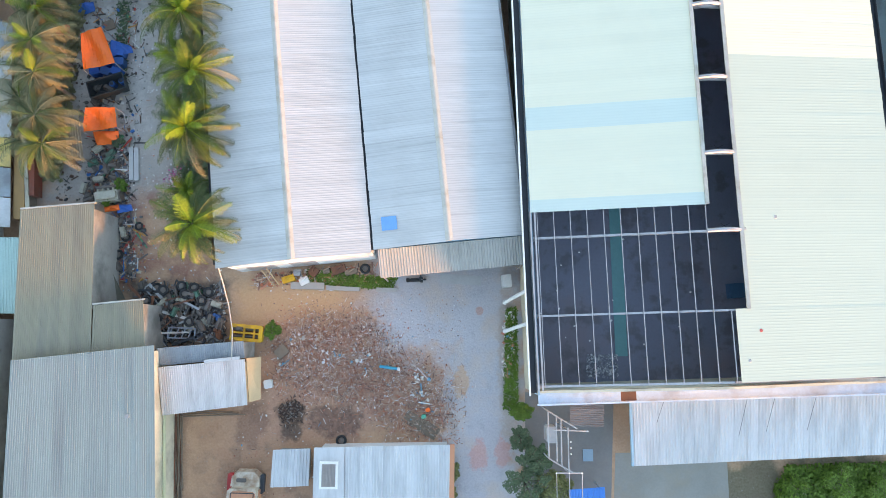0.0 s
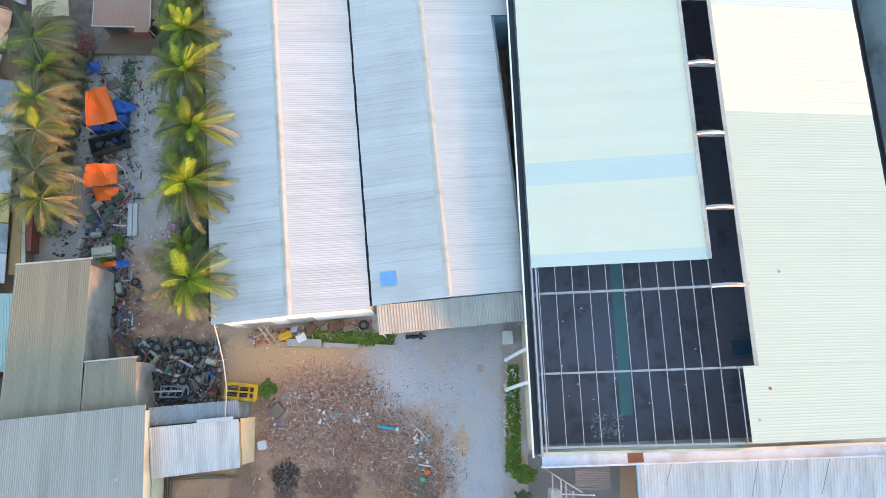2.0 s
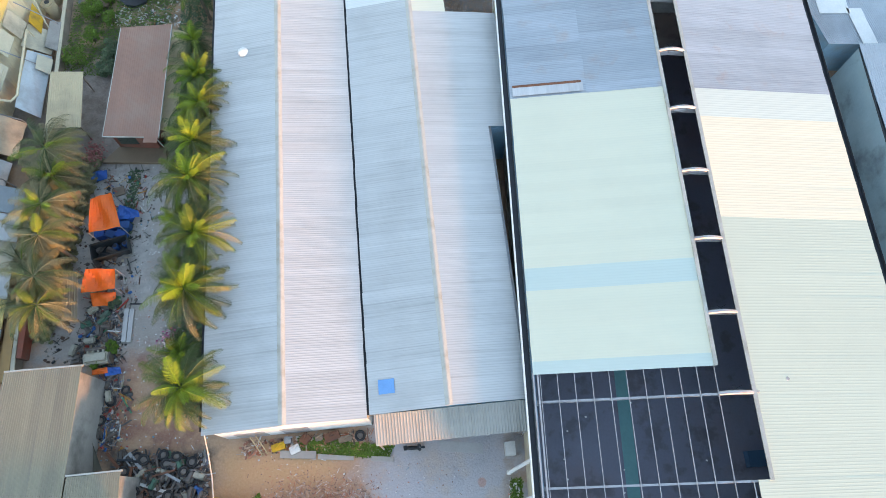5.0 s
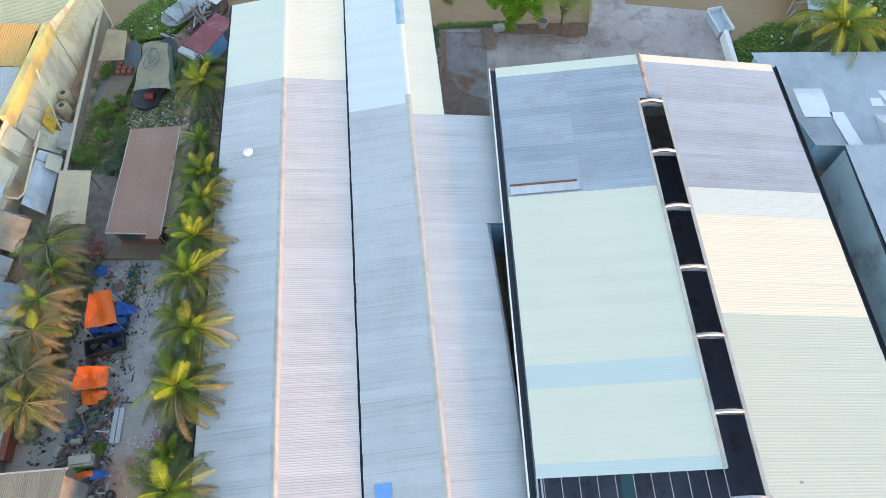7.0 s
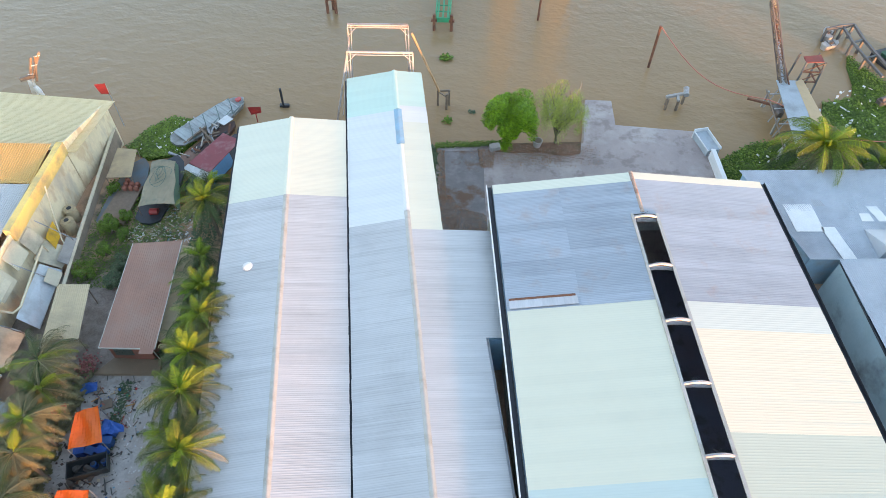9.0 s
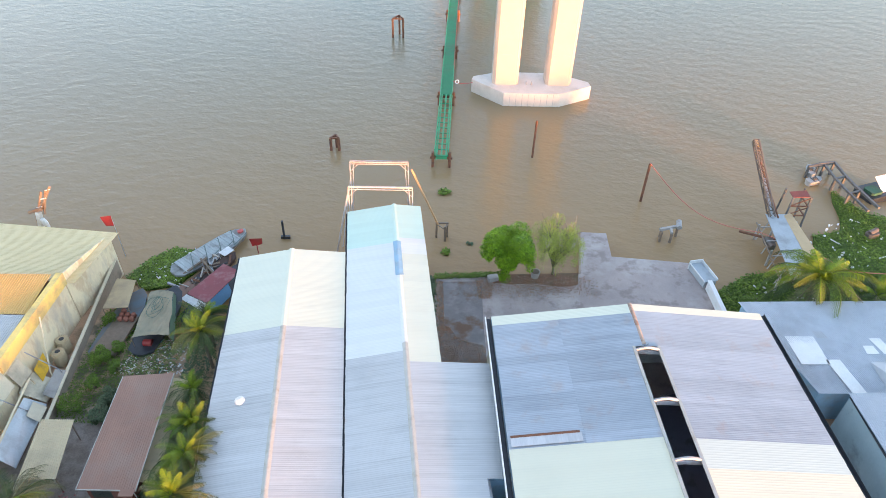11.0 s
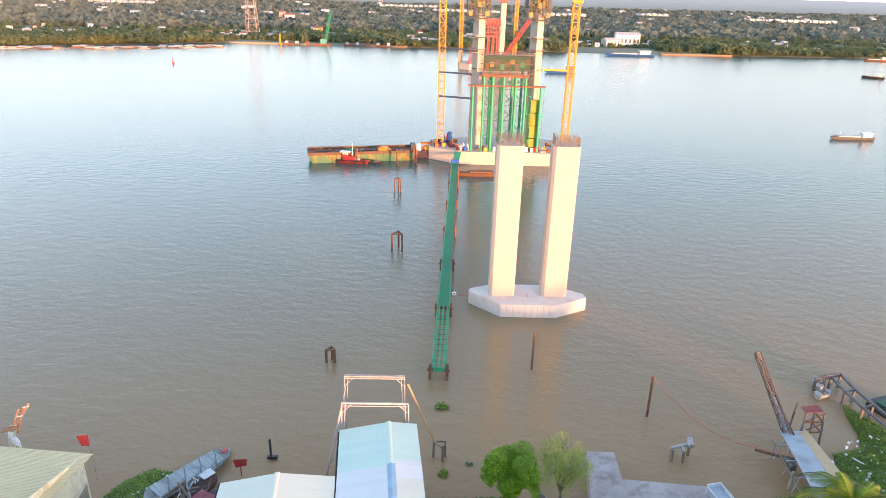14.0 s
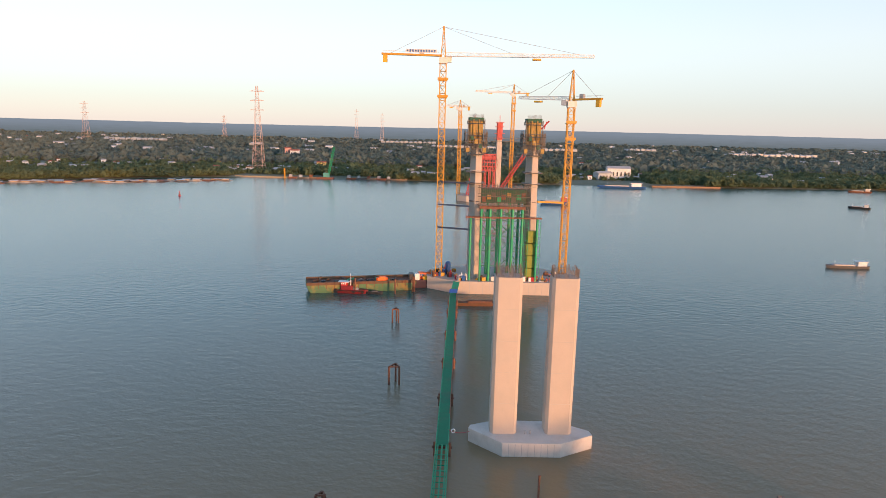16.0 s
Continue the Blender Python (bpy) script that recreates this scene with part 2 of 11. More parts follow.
def sheet_mat(name, base, worn, pitch=0.25, rough=0.45, metal=0.1, streak=0.5, grime_and_shade=(0.2, 0.19, 0.18), pan_shade=0.25, blotch=0.4, bloom=None, rand=0.04):
    """Profiled roof sheet: long run-off streaks down the ribs, rib shading painted dark along the troughs, wide
    weathered blotches and a tone for each sheet.
    """
    m = bpy.data.materials.new(name)
    m.use_nodes = True
    n, l = m.node_tree.nodes, m.node_tree.links
    b = n["Principled BSDF"]
    b.inputs["Metallic"].default_value = metal
    info = n.new("ShaderNodeObjectInfo")
    obj = n.new("ShaderNodeTexCoord").outputs["Object"]
    world_ = n.new("ShaderNodeNewGeometry").outputs["Position"]

    def calc(op, a, c=0.0, clamp=False):
        x = n.new("ShaderNodeMath")
        x.operation, x.use_clamp = op, clamp
        for q, val in ((x.inputs[0], a), (x.inputs[1], c)):
            if isinstance(val, (int, float)):
                q.default_value = val
            else:
                l.new(val, q)
        return x.outputs[0]

    def grain(src, stretch, scale, detail=5.0, own=0.0):
        mp = n.new("ShaderNodeMapping")
        mp.inputs["Scale"].default_value = stretch
        l.new(src, mp.inputs["Vector"])
        t = n.new("ShaderNodeTexNoise")
        t.noise_dimensions = "4D"
        t.inputs["Scale"].default_value, t.inputs["Detail"].default_value, t.inputs["Roughness"].default_value = scale, detail, 0.65
        l.new(mp.outputs[0], t.inputs["Vector"])
        if own:
            l.new(calc("MULTIPLY", info.outputs["Random"], own), t.inputs["W"])
        return t.outputs["Fac"]

    def rng_(x, a, c, lo=0.0, hi=1.0):
        r = n.new("ShaderNodeMapRange")
        for k, v in zip(("From Min", "From Max", "To Min", "To Max"), (a, c, lo, hi)):
            r.inputs[k].default_value = v
        l.new(x, r.inputs["Value"])
        return r.outputs[0]

    def blend(f, a, c):
        x = n.new("ShaderNodeMix")
        x.data_type = "RGBA"
        for q, val in ((x.inputs[0], f), (x.inputs[6], a), (x.inputs[7], c)):
            if isinstance(val, (int, float)):
                q.default_value = val
            elif isinstance(val, tuple):
                q.default_value = (*val, 1)
            else:
                l.new(val, q)
        return x.outputs[2]

    wide = grain(world_, (1, 1, 1), 0.11, 4.0)
    lines = grain(obj, (0.10, 5.0, 1.0), 1.0, 4.0, 60.0)
    fine = grain(obj, (0.5, 9.0, 1.0), 2.2, 4.0, 40.0)
    col = blend(rng_(grain(obj, (0.22, 1.2, 1), 1.0, 5.0, 30.0), 0.3, 0.7), base, worn)
    col = blend(calc("MULTIPLY", rng_(lines, 0.50, 0.66), calc("MULTIPLY", rng_(wide, 0.36, 0.62, 0.25, 1.0), streak)), col, grime_and_shade)
    if bloom:
        col = blend(calc("MULTIPLY", rng_(grain(world_, (1, 1, 1), 0.35, 7.0), 0.55, 0.68), 0.4), col, bloom)
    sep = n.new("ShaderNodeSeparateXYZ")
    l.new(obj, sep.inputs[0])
    # rib shading painted as a darker band in each trough
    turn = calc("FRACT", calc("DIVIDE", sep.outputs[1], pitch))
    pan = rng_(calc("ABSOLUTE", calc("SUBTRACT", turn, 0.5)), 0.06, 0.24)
    col = blend(calc("MULTIPLY", calc("MULTIPLY", calc("SUBTRACT", 1.0, pan), rng_(fine, 0.3, 0.7, 0.5, 1.0)), pan_shade), col, grime_and_shade)
    col = blend(calc("MULTIPLY", rng_(wide, 0.50, 0.72), blotch), col, tuple(x * 0.72 for x in worn))
    h = n.new("ShaderNodeHueSaturation")
    l.new(rng_(info.outputs["Random"], 0, 1, 1 - rand, 1 + rand), h.inputs["Value"])
    l.new(col, h.inputs["Color"])
    l.new(h.outputs[0], b.inputs["Base Color"])
    l.new(rng_(fine, 0, 1, rough - 0.1, rough + 0.14), b.inputs["Roughness"])
    return m


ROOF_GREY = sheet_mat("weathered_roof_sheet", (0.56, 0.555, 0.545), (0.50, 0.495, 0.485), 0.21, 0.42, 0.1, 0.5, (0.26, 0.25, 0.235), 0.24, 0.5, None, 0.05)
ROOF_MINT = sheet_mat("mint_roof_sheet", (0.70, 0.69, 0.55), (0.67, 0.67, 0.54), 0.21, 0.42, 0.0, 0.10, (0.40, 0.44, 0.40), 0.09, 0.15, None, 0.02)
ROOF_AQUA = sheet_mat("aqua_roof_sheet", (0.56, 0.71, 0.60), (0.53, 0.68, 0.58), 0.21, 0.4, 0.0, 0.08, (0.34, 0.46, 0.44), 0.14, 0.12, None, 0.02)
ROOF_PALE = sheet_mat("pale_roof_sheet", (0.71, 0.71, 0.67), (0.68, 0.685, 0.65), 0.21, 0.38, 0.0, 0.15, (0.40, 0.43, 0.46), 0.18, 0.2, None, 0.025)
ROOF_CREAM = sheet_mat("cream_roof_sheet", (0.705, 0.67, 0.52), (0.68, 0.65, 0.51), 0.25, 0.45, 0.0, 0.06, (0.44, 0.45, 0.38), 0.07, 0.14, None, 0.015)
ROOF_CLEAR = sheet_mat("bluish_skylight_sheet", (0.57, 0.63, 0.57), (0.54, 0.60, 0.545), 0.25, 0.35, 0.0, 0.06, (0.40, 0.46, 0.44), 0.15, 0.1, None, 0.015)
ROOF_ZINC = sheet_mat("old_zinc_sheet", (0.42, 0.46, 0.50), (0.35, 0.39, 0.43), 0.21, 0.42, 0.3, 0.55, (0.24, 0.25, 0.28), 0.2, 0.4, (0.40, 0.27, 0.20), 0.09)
ROOF_OLIVE = mat("dull_olive_roof_sheet", (0.32, 0.285, 0.205), (0.265, 0.235, 0.17), 0.5, 0.55, 0.15, 0.1, 6, stain=(0.2, 0.19, 0.16), sscale=0.3, samount=0.5, rand=0.05, stretch=(2, 0.25, 1), local=True)
ROOF_TEAL = mat("faded_blue_grey_roof_sheet", (0.33, 0.365, 0.345), (0.28, 0.31, 0.30), 0.5, 0.45, 0.2, 0.1, 6, stain=(0.24, 0.25, 0.24), sscale=0.25, samount=0.5, rand=0.05, stretch=(2, 0.25, 1), local=True)
ROOF_WHITE = mat("new_zinc_sheet", (0.62, 0.62, 0.62), (0.52, 0.525, 0.53), 0.6, 0.4, 0.25, 0.1, 6, stain=(0.31, 0.31, 0.31), sscale=0.3, samount=0.45, rand=0.05, stretch=(2, 0.3, 1), local=True)
ROOF_RED = mat("red_brown_roof_sheet", (0.33, 0.17, 0.115), (0.26, 0.135, 0.095), 0.6, 0.5, 0.0, 0.1, 6, stain=(0.36, 0.25, 0.19), sscale=0.3, samount=0.4, rand=0.04)
ROOF_TAN = mat("tan_roof_sheet", (0.62, 0.50, 0.31), (0.55, 0.44, 0.28), 0.5, 0.6, 0.0, 0.1, 6, stain=(0.28, 0.22, 0.15), sscale=0.3, samount=0.4)
CAP_BEIGE = mat("beige_flashing", (0.50, 0.48, 0.43), (0.43, 0.415, 0.375), 0.8, 0.5, 0.1, 0.1, 8, stain=(0.3, 0.25, 0.18), sscale=0.6)
STEEL_DARK = mat("dark_painted_steel", (0.05, 0.055, 0.065), (0.035, 0.04, 0.045), 2, 0.5, 0.3, 0.1, 12)
STEEL_GREY = mat("grey_painted_steel", (0.42, 0.43, 0.44), (0.34, 0.35, 0.36), 2, 0.5, 0.2, 0.1, 12, stain=(0.25, 0.15, 0.09), sscale=0.8, samount=0.5)
STEEL_GREYDARK = mat("dark_weathered_frame", (0.17, 0.165, 0.16), (0.11, 0.105, 0.10), 1, 0.7, 0.1, 0.2, 8)
STEEL_RUST = mat("rusty_steel", (0.26, 0.11, 0.06), (0.15, 0.075, 0.05), 1.5, 0.8, 0.15, 0.25, 10, stain=(0.07, 0.05, 0.045), sscale=0.8)
STEEL_WHITE = mat("white_painted_steel", (0.68, 0.66, 0.62), (0.58, 0.56, 0.52), 2, 0.5, 0.1, 0.1, 12, stain=(0.35, 0.22, 0.14), sscale=0.9, samount=0.4)
WALL_CREAM = mat("cream_rendered_wall", (0.66, 0.60, 0.45), (0.56, 0.51, 0.39), 0.5, 0.85, 0, 0.2, 5, stain=(0.22, 0.20, 0.16), sscale=0.3, samount=0.6)
WALL_WHITE = mat("white_rendered_wall", (0.74, 0.75, 0.74), (0.64, 0.66, 0.66), 0.5, 0.85, 0, 0.2, 5, stain=(0.36, 0.35, 0.32), sscale=0.35, samount=0.5)
WALL_BLUE = mat("pale_blue_sheet_wall", (0.30, 0.48, 0.60), (0.24, 0.40, 0.52), 0.5, 0.6, 0, 0.1, 5, stain=(0.3, 0.3, 0.3), sscale=0.4)
WALL_GREY = mat("grey_rendered_wall", (0.40, 0.38, 0.35), (0.30, 0.29, 0.27), 0.5, 0.9, 0, 0.25, 5, stain=(0.13, 0.13, 0.12), sscale=0.3, samount=0.7)
# strong yellow, chosen to paint low sunlight onto the factory parapet
WALL_YELLOW = mat("sun_yellow_wall", (0.88, 0.66, 0.22), (0.82, 0.60, 0.20), 0.5, 0.85, 0, 0.2, 5, stain=(0.25, 0.22, 0.18), sscale=0.3, samount=0.6)
CONCRETE = mat("plain_concrete", (0.44, 0.42, 0.39), (0.37, 0.355, 0.33), 0.4, 0.85, 0, 0.15, 6, stain=(0.28, 0.27, 0.25), sscale=0.3, samount=0.4)
CONCRETE_NEW = mat("new_pale_concrete", (0.51, 0.44, 0.375), (0.46, 0.40, 0.34), 0.35, 0.8, 0, 0.1, 6, stain=(0.40, 0.37, 0.33), sscale=0.18, samount=0.35)
QUAY = mat("worn_grey_quay_concrete", (0.41, 0.345, 0.32), (0.31, 0.265, 0.25), 0.35, 0.8, 0, 0.3, 6, stain=(0.52, 0.48, 0.45), sscale=0.13, samount=0.85, slow=0.47, stain2=(0.19, 0.15, 0.13), s2scale=0.5, s2amount=0.5)
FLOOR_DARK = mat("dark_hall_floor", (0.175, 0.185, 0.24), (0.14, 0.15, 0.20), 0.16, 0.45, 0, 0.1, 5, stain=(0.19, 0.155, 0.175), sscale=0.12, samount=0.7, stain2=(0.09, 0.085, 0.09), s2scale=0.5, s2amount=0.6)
BRICK_RED = mat("red_brick_wall", (0.30, 0.11, 0.075), (0.24, 0.09, 0.06), 1.2, 0.85, 0, 0.3, 14, stain=(0.2, 0.12, 0.09), sscale=0.6)
WOOD = mat("grey_weathered_wood", (0.24, 0.18, 0.13), (0.17, 0.13, 0.095), 2.0, 0.8, 0, 0.3, 12, stretch=(1, 1, 1), island=0.25)
TARP_ORANGE = mat("orange_tarpaulin", (0.96, 0.17, 0.02), (0.90, 0.145, 0.018), 0.8, 0.5, 0, 0.15, 6)
TARP_BLUE = mat("blue_tarpaulin", (0.03, 0.14, 0.50), (0.025, 0.10, 0.38), 0.8, 0.5, 0, 0.2, 6)
TARP_OLIVE = mat("grey_olive_tarpaulin", (0.19, 0.17, 0.13), (0.14, 0.13, 0.10), 0.8, 0.8, 0, 0.3, 5)
GREEN_STEEL = mat("green_painted_steel", (0.02, 0.36, 0.17), (0.018, 0.28, 0.135), 1.0, 0.5, 0.1, 0.1, 8, stain=(0.12, 0.14, 0.08), sscale=0.4, samount=0.5)
GREEN_DECK = mat("green_deck_netting", (0.03, 0.27, 0.13), (0.025, 0.21, 0.105), 0.8, 0.8, 0, 0.2, 8, stain=(0.10, 0.15, 0.10), sscale=0.3, samount=0.5)
NET_YELLOW = mat("yellow_green_safety_net", (0.26, 0.29, 0.045), (0.17, 0.21, 0.04), 0.8, 0.8, 0, 0.25, 5)
NET_GREEN = mat("dark_green_safety_net", (0.03, 0.12, 0.07), (0.05, 0.10, 0.07), 0.7, 0.85, 0, 0.3, 4, stain=(0.12, 0.10, 0.07), sscale=0.5)
CRANE_ORANGE = mat("orange_crane_steel", (0.56, 0.29, 0.02), (0.47, 0.24, 0.02), 1, 0.45, 0, 0.05, 6)
CRANE_WHITE = mat("white_crane_steel", (0.70, 0.69, 0.66), (0.62, 0.61, 0.58), 1, 0.45, 0, 0.05, 6)
RED_PAINT = mat("red_paint", (0.45, 0.035, 0.035), (0.36, 0.03, 0.03), 1, 0.5, 0, 0.1, 6, stain=(0.2, 0.08, 0.06), sscale=0.5)
PINK_RED = mat("faded_red_formwork", (0.55, 0.10, 0.09), (0.42, 0.08, 0.07), 0.6, 0.6, 0, 0.2, 5)
FORM_OCHRE = mat("ochre_formwork_panels", (0.42, 0.27, 0.07), (0.32, 0.21, 0.06), 0.8, 0.7, 0, 0.2, 5, stain=(0.08, 0.08, 0.05), sscale=0.5)
YELLOW_PAINT = mat("worn_yellow_paint", (0.72, 0.42, 0.02), (0.6, 0.34, 0.02), 1.5, 0.5, 0, 0.15, 8, stain=(0.2, 0.13, 0.06), sscale=1.0)
BLUE_PAINT = mat("blue_paint", (0.04, 0.13, 0.36), (0.03, 0.10, 0.28), 1, 0.5, 0, 0.1, 6)
WHITE_PAINT = mat("white_paint", (0.78, 0.78, 0.76), (0.70, 0.70, 0.68), 1, 0.5, 0, 0.05, 6)
BLACK_RUBBER = mat("black_rubber", (0.025, 0.025, 0.027), (0.035, 0.035, 0.035), 3, 0.8, 0, 0.2, 12)
ENGINE = mat("oily_scrap_metal", (0.19, 0.165, 0.145), (0.10, 0.09, 0.082), 2, 0.6, 0.2, 0.3, 10, stain=(0.17, 0.09, 0.05), sscale=1.1, samount=0.6)
ENGINE_PALE = mat("pale_cast_metal", (0.50, 0.47, 0.38), (0.40, 0.38, 0.31), 2, 0.6, 0.2, 0.3, 10, stain=(0.2, 0.15, 0.1), sscale=1.1, samount=0.5)
TIMBER_PALE = mat("pale_plywood", (0.58, 0.42, 0.24), (0.50, 0.36, 0.21), 1.0, 0.7, 0, 0.15, 8)
BARK = mat("grey_brown_bark", (0.20, 0.16, 0.12), (0.13, 0.105, 0.08), 3, 0.9, 0, 0.5, 14)
PALM_LEAF = mat("palm_frond_green", (0.066, 0.096, 0.032), (0.036, 0.056, 0.02), 0.35, 0.45, 0, 0.0, 6, island=0.3, rand=0.2, spec=0.18)
PALM_YOUNG = mat("palm_frond_yellow_green", (0.19, 0.27, 0.02), (0.115, 0.17, 0.016), 0.4, 0.5, 0, 0.0, 6, island=0.25, rand=0.2, spec=0.18)
PALM_DRY = mat("palm_frond_dry_brown", (0.235, 0.215, 0.115), (0.165, 0.15, 0.085), 0.5, 0.8, 0, 0.0, 6, island=0.25, rand=0.2, spec=0.18)
LEAF = mat("broad_green_leaf", (0.21, 0.35, 0.018), (0.055, 0.155, 0.012), 0.9, 0.45, 0, 0.0, 6, island=0.5, spec=0.18)
LEAF_SHRUB = mat("shrub_leaf", (0.13, 0.21, 0.03), (0.07, 0.125, 0.022), 0.6, 0.5, 0, 0.0, 6, island=0.4, spec=0.18)
LEAF_PALE = mat("pale_grey_green_leaf", (0.22, 0.23, 0.09), (0.16, 0.175, 0.07), 0.6, 0.6, 0, 0.0, 6, island=0.3, spec=0.18)
LEAF_BUSH = mat("dull_shrub_leaf", (0.115, 0.16, 0.085), (0.07, 0.105, 0.06), 0.5, 0.6, 0, 0.0, 6, island=0.35, spec=0.18)
WEED = mat("water_weed_green", (0.155, 0.24, 0.03), (0.055, 0.11, 0.02), 0.3, 0.5, 0, 0.0, 6, island=0.5, spec=0.18)
SKIP = mat("dark_skip_paint", (0.035, 0.045, 0.05), (0.05, 0.055, 0.055), 1, 0.5, 0.2, 0.1, 8)

# ---- ground, river, pavings ----
def lerp_table(table, x):
    for (a, p), (b, q) in zip(table, table[1:]):
        if x <= b:
            return p + (q - p) * max(0.0, (x - a) / (b - a))
    return table[-1][1]


NEAR_SHORE = [(-5000, 76), (-46, 75), (-44, 72), (-40, 63), (-30, 62), (-24, 64), (-20, 70), (0, 71), (41, 66), (46, 63), (58, 63), (66, 64), (76, 66), (120, 76), (5000, 120)]
FAR_SHORE = [(-5000, 200), (-1200, 470), (-436, 690), (-349, 735), (-238, 806), (-80, 800), (158, 784), (330, 788), (560, 806), (1200, 840), (5000, 900)]


def land_height(x, y):
    s, f = lerp_table(NEAR_SHORE, x), lerp_table(FAR_SHORE, x)
    if y < s:
        return max(-2.5, 2.0 - 4.5 * max(0.0, (y - (s - 4)) / 6.0))
    if y < f:
        return max(-2.5, min(1.5, -2.5 + (y - (f - 8)) * 0.35)) if y > f - 8 else -2.5
    return min(2.0, 0.3 + (y - f) * 0.1)


def ground_material():
    """Trodden brown earth with a dusty grey roadway worn into it, green towards the far bank."""
    m = bpy.data.materials.new("earth_and_roadway")
    m.use_nodes = True
    n, l = m.node_tree.nodes, m.node_tree.links
    b = n["Principled BSDF"]
    b.inputs["Roughness"].default_value = 0.9
    pos = n.new("ShaderNodeNewGeometry").outputs["Position"]

    def noise_of(scale, detail=6.0):
        t = n.new("ShaderNodeTexNoise")
        t.inputs["Scale"].default_value, t.inputs["Detail"].default_value, t.inputs["Roughness"].default_value = scale, detail, 0.62
        l.new(pos, t.inputs["Vector"])
        return t.outputs["Fac"]

    def math_node(op, a, c, clamp=False):
        x = n.new("ShaderNodeMath")
        x.operation, x.use_clamp = op, clamp
        for s, val in ((x.inputs[0], a), (x.inputs[1], c)):
            if isinstance(val, (int, float)):
                s.default_value = val
            else:
                l.new(val, s)
        return x.outputs[0]

    def rng(x, a, c, lo=0.0, hi=1.0):
        r = n.new("ShaderNodeMapRange")
        r.inputs["From Min"].default_value, r.inputs["From Max"].default_value = a, c
        r.inputs["To Min"].default_value, r.inputs["To Max"].default_value = lo, hi
        l.new(x, r.inputs["Value"])
        return r.outputs[0]

    def blend(f, a, c):
        x = n.new("ShaderNodeMix")
        x.data_type = "RGBA"
        for s, val in ((x.inputs[0], f), (x.inputs[6], a), (x.inputs[7], c)):
            if isinstance(val, (int, float)):
                s.default_value = val
            elif isinstance(val, tuple):
                s.default_value = (*val, 1)
            else:
                l.new(val, s)
        return x.outputs[2]

    sep = n.new("ShaderNodeSeparateXYZ")
    l.new(pos, sep.inputs[0])
    X, Y = sep.outputs[0], sep.outputs[1]
    big, mid, fine = noise_of(0.12), noise_of(0.6), noise_of(5.0)
    wob = math_node("MULTIPLY", math_node("SUBTRACT", mid, 0.5), 5.0)
    wob2 = math_node("MULTIPLY", math_node("SUBTRACT", noise_of(0.25), 0.5), 7.0)

    def patch(x0, x1, y0, y1, soft):
        """A worn patch: 1 inside the rectangle, fading over soft metres, with an uneven edge."""
        gx = math_node("MINIMUM", math_node("SUBTRACT", X, x0), math_node("SUBTRACT", x1, X))
        gy = math_node("MINIMUM", math_node("SUBTRACT", Y, y0), math_node("SUBTRACT", y1, Y))
        d = math_node("ADD", math_node("ADD", math_node("MINIMUM", gx, gy), wob), wob2)
        return rng(d, -soft / 2, soft / 2)

    def spot(x, y, rx, ry, rough_=0.5):
        """A round stain with a ragged edge."""
        ex = math_node("POWER", math_node("DIVIDE", math_node("SUBTRACT", X, x), rx), 2.0)
        ey = math_node("POWER", math_node("DIVIDE", math_node("SUBTRACT", Y, y), ry), 2.0)
        d = math_node("ADD", math_node("SQRT", math_node("ADD", ex, ey), 0.0), math_node("MULTIPLY", math_node("SUBTRACT", noise_of(1.1), 0.5), rough_ * 4))
        return rng(d, 1.1, 0.75)

    earth = blend(rng(mid, 0.35, 0.65), (0.62, 0.365, 0.21), (0.47, 0.265, 0.15))
    earth = blend(rng(big, 0.42, 0.6), earth, (0.54, 0.345, 0.22))
    earth = blend(math_node("MULTIPLY", patch(-21, -8, -16, 1, 5), 0.55), earth, (0.50, 0.26, 0.15))
    tracks = rng(noise_of(0.45, 3.0), 0.50, 0.60)
    earth = blend(math_node("MULTIPLY", math_node("MULTIPLY", tracks, patch(-22, 1, -18, -5, 3)), 0.55), earth, (0.27, 0.155, 0.10))
    orange = math_node("MULTIPLY", patch(-19.5, -9, 0.8, 5.0, 2.5), 0.75)
    earth = blend(orange, earth, (0.66, 0.40, 0.19))
    heap = math_node("MULTIPLY", patch(-14.5, 0.5, -8.5, 1.0, 4.0), rng(mid, 0.3, 0.6, 0.35, 0.9))
    earth = blend(heap, earth, blend(rng(noise_of(3.2), 0.35, 0.65), (0.50, 0.25, 0.165), (0.66, 0.38, 0.26)))
    earth = blend(math_node("MULTIPLY", spot(-9.3, -8.0, 2.6, 1.6, 0.4), 0.85), earth, blend(rng(noise_of(2.4), 0.4, 0.6), (0.10, 0.045, 0.032), (0.24, 0.115, 0.08)))
    earth = blend(math_node("MULTIPLY", math_node("MAXIMUM", spot(-13.5, -7.3, 1.4, 1.2, 0.4), spot(-13.3, -9.0, 1.1, 0.9, 0.4)), 0.85), earth, (0.10, 0.055, 0.038))
    earth = blend(math_node("MULTIPLY", spot(-17.2, -8.4, 1.5, 2.2), 0.5), earth, (0.20, 0.09, 0.06))
    grey = blend(rng(big, 0.35, 0.65), (0.56, 0.55, 0.58), (0.47, 0.47, 0.51))
    road = math_node("MAXIMUM", patch(1.6, 8.0, -60, 6.5, 1.6), patch(-6.0, 7.8, -2.0, 9.0, 3.0))
    earth = blend(road, earth, grey)
    worn = math_node("MULTIPLY", road, rng(noise_of(0.35, 8.0), 0.48, 0.66, 0.0, 0.7))
    earth = blend(worn, earth, (0.60, 0.50, 0.43))
    earth = blend(math_node("MULTIPLY", rng(noise_of(0.9, 8.0), 0.56, 0.66), math_node("MULTIPLY", road, 0.35)), earth, (0.36, 0.35, 0.38))
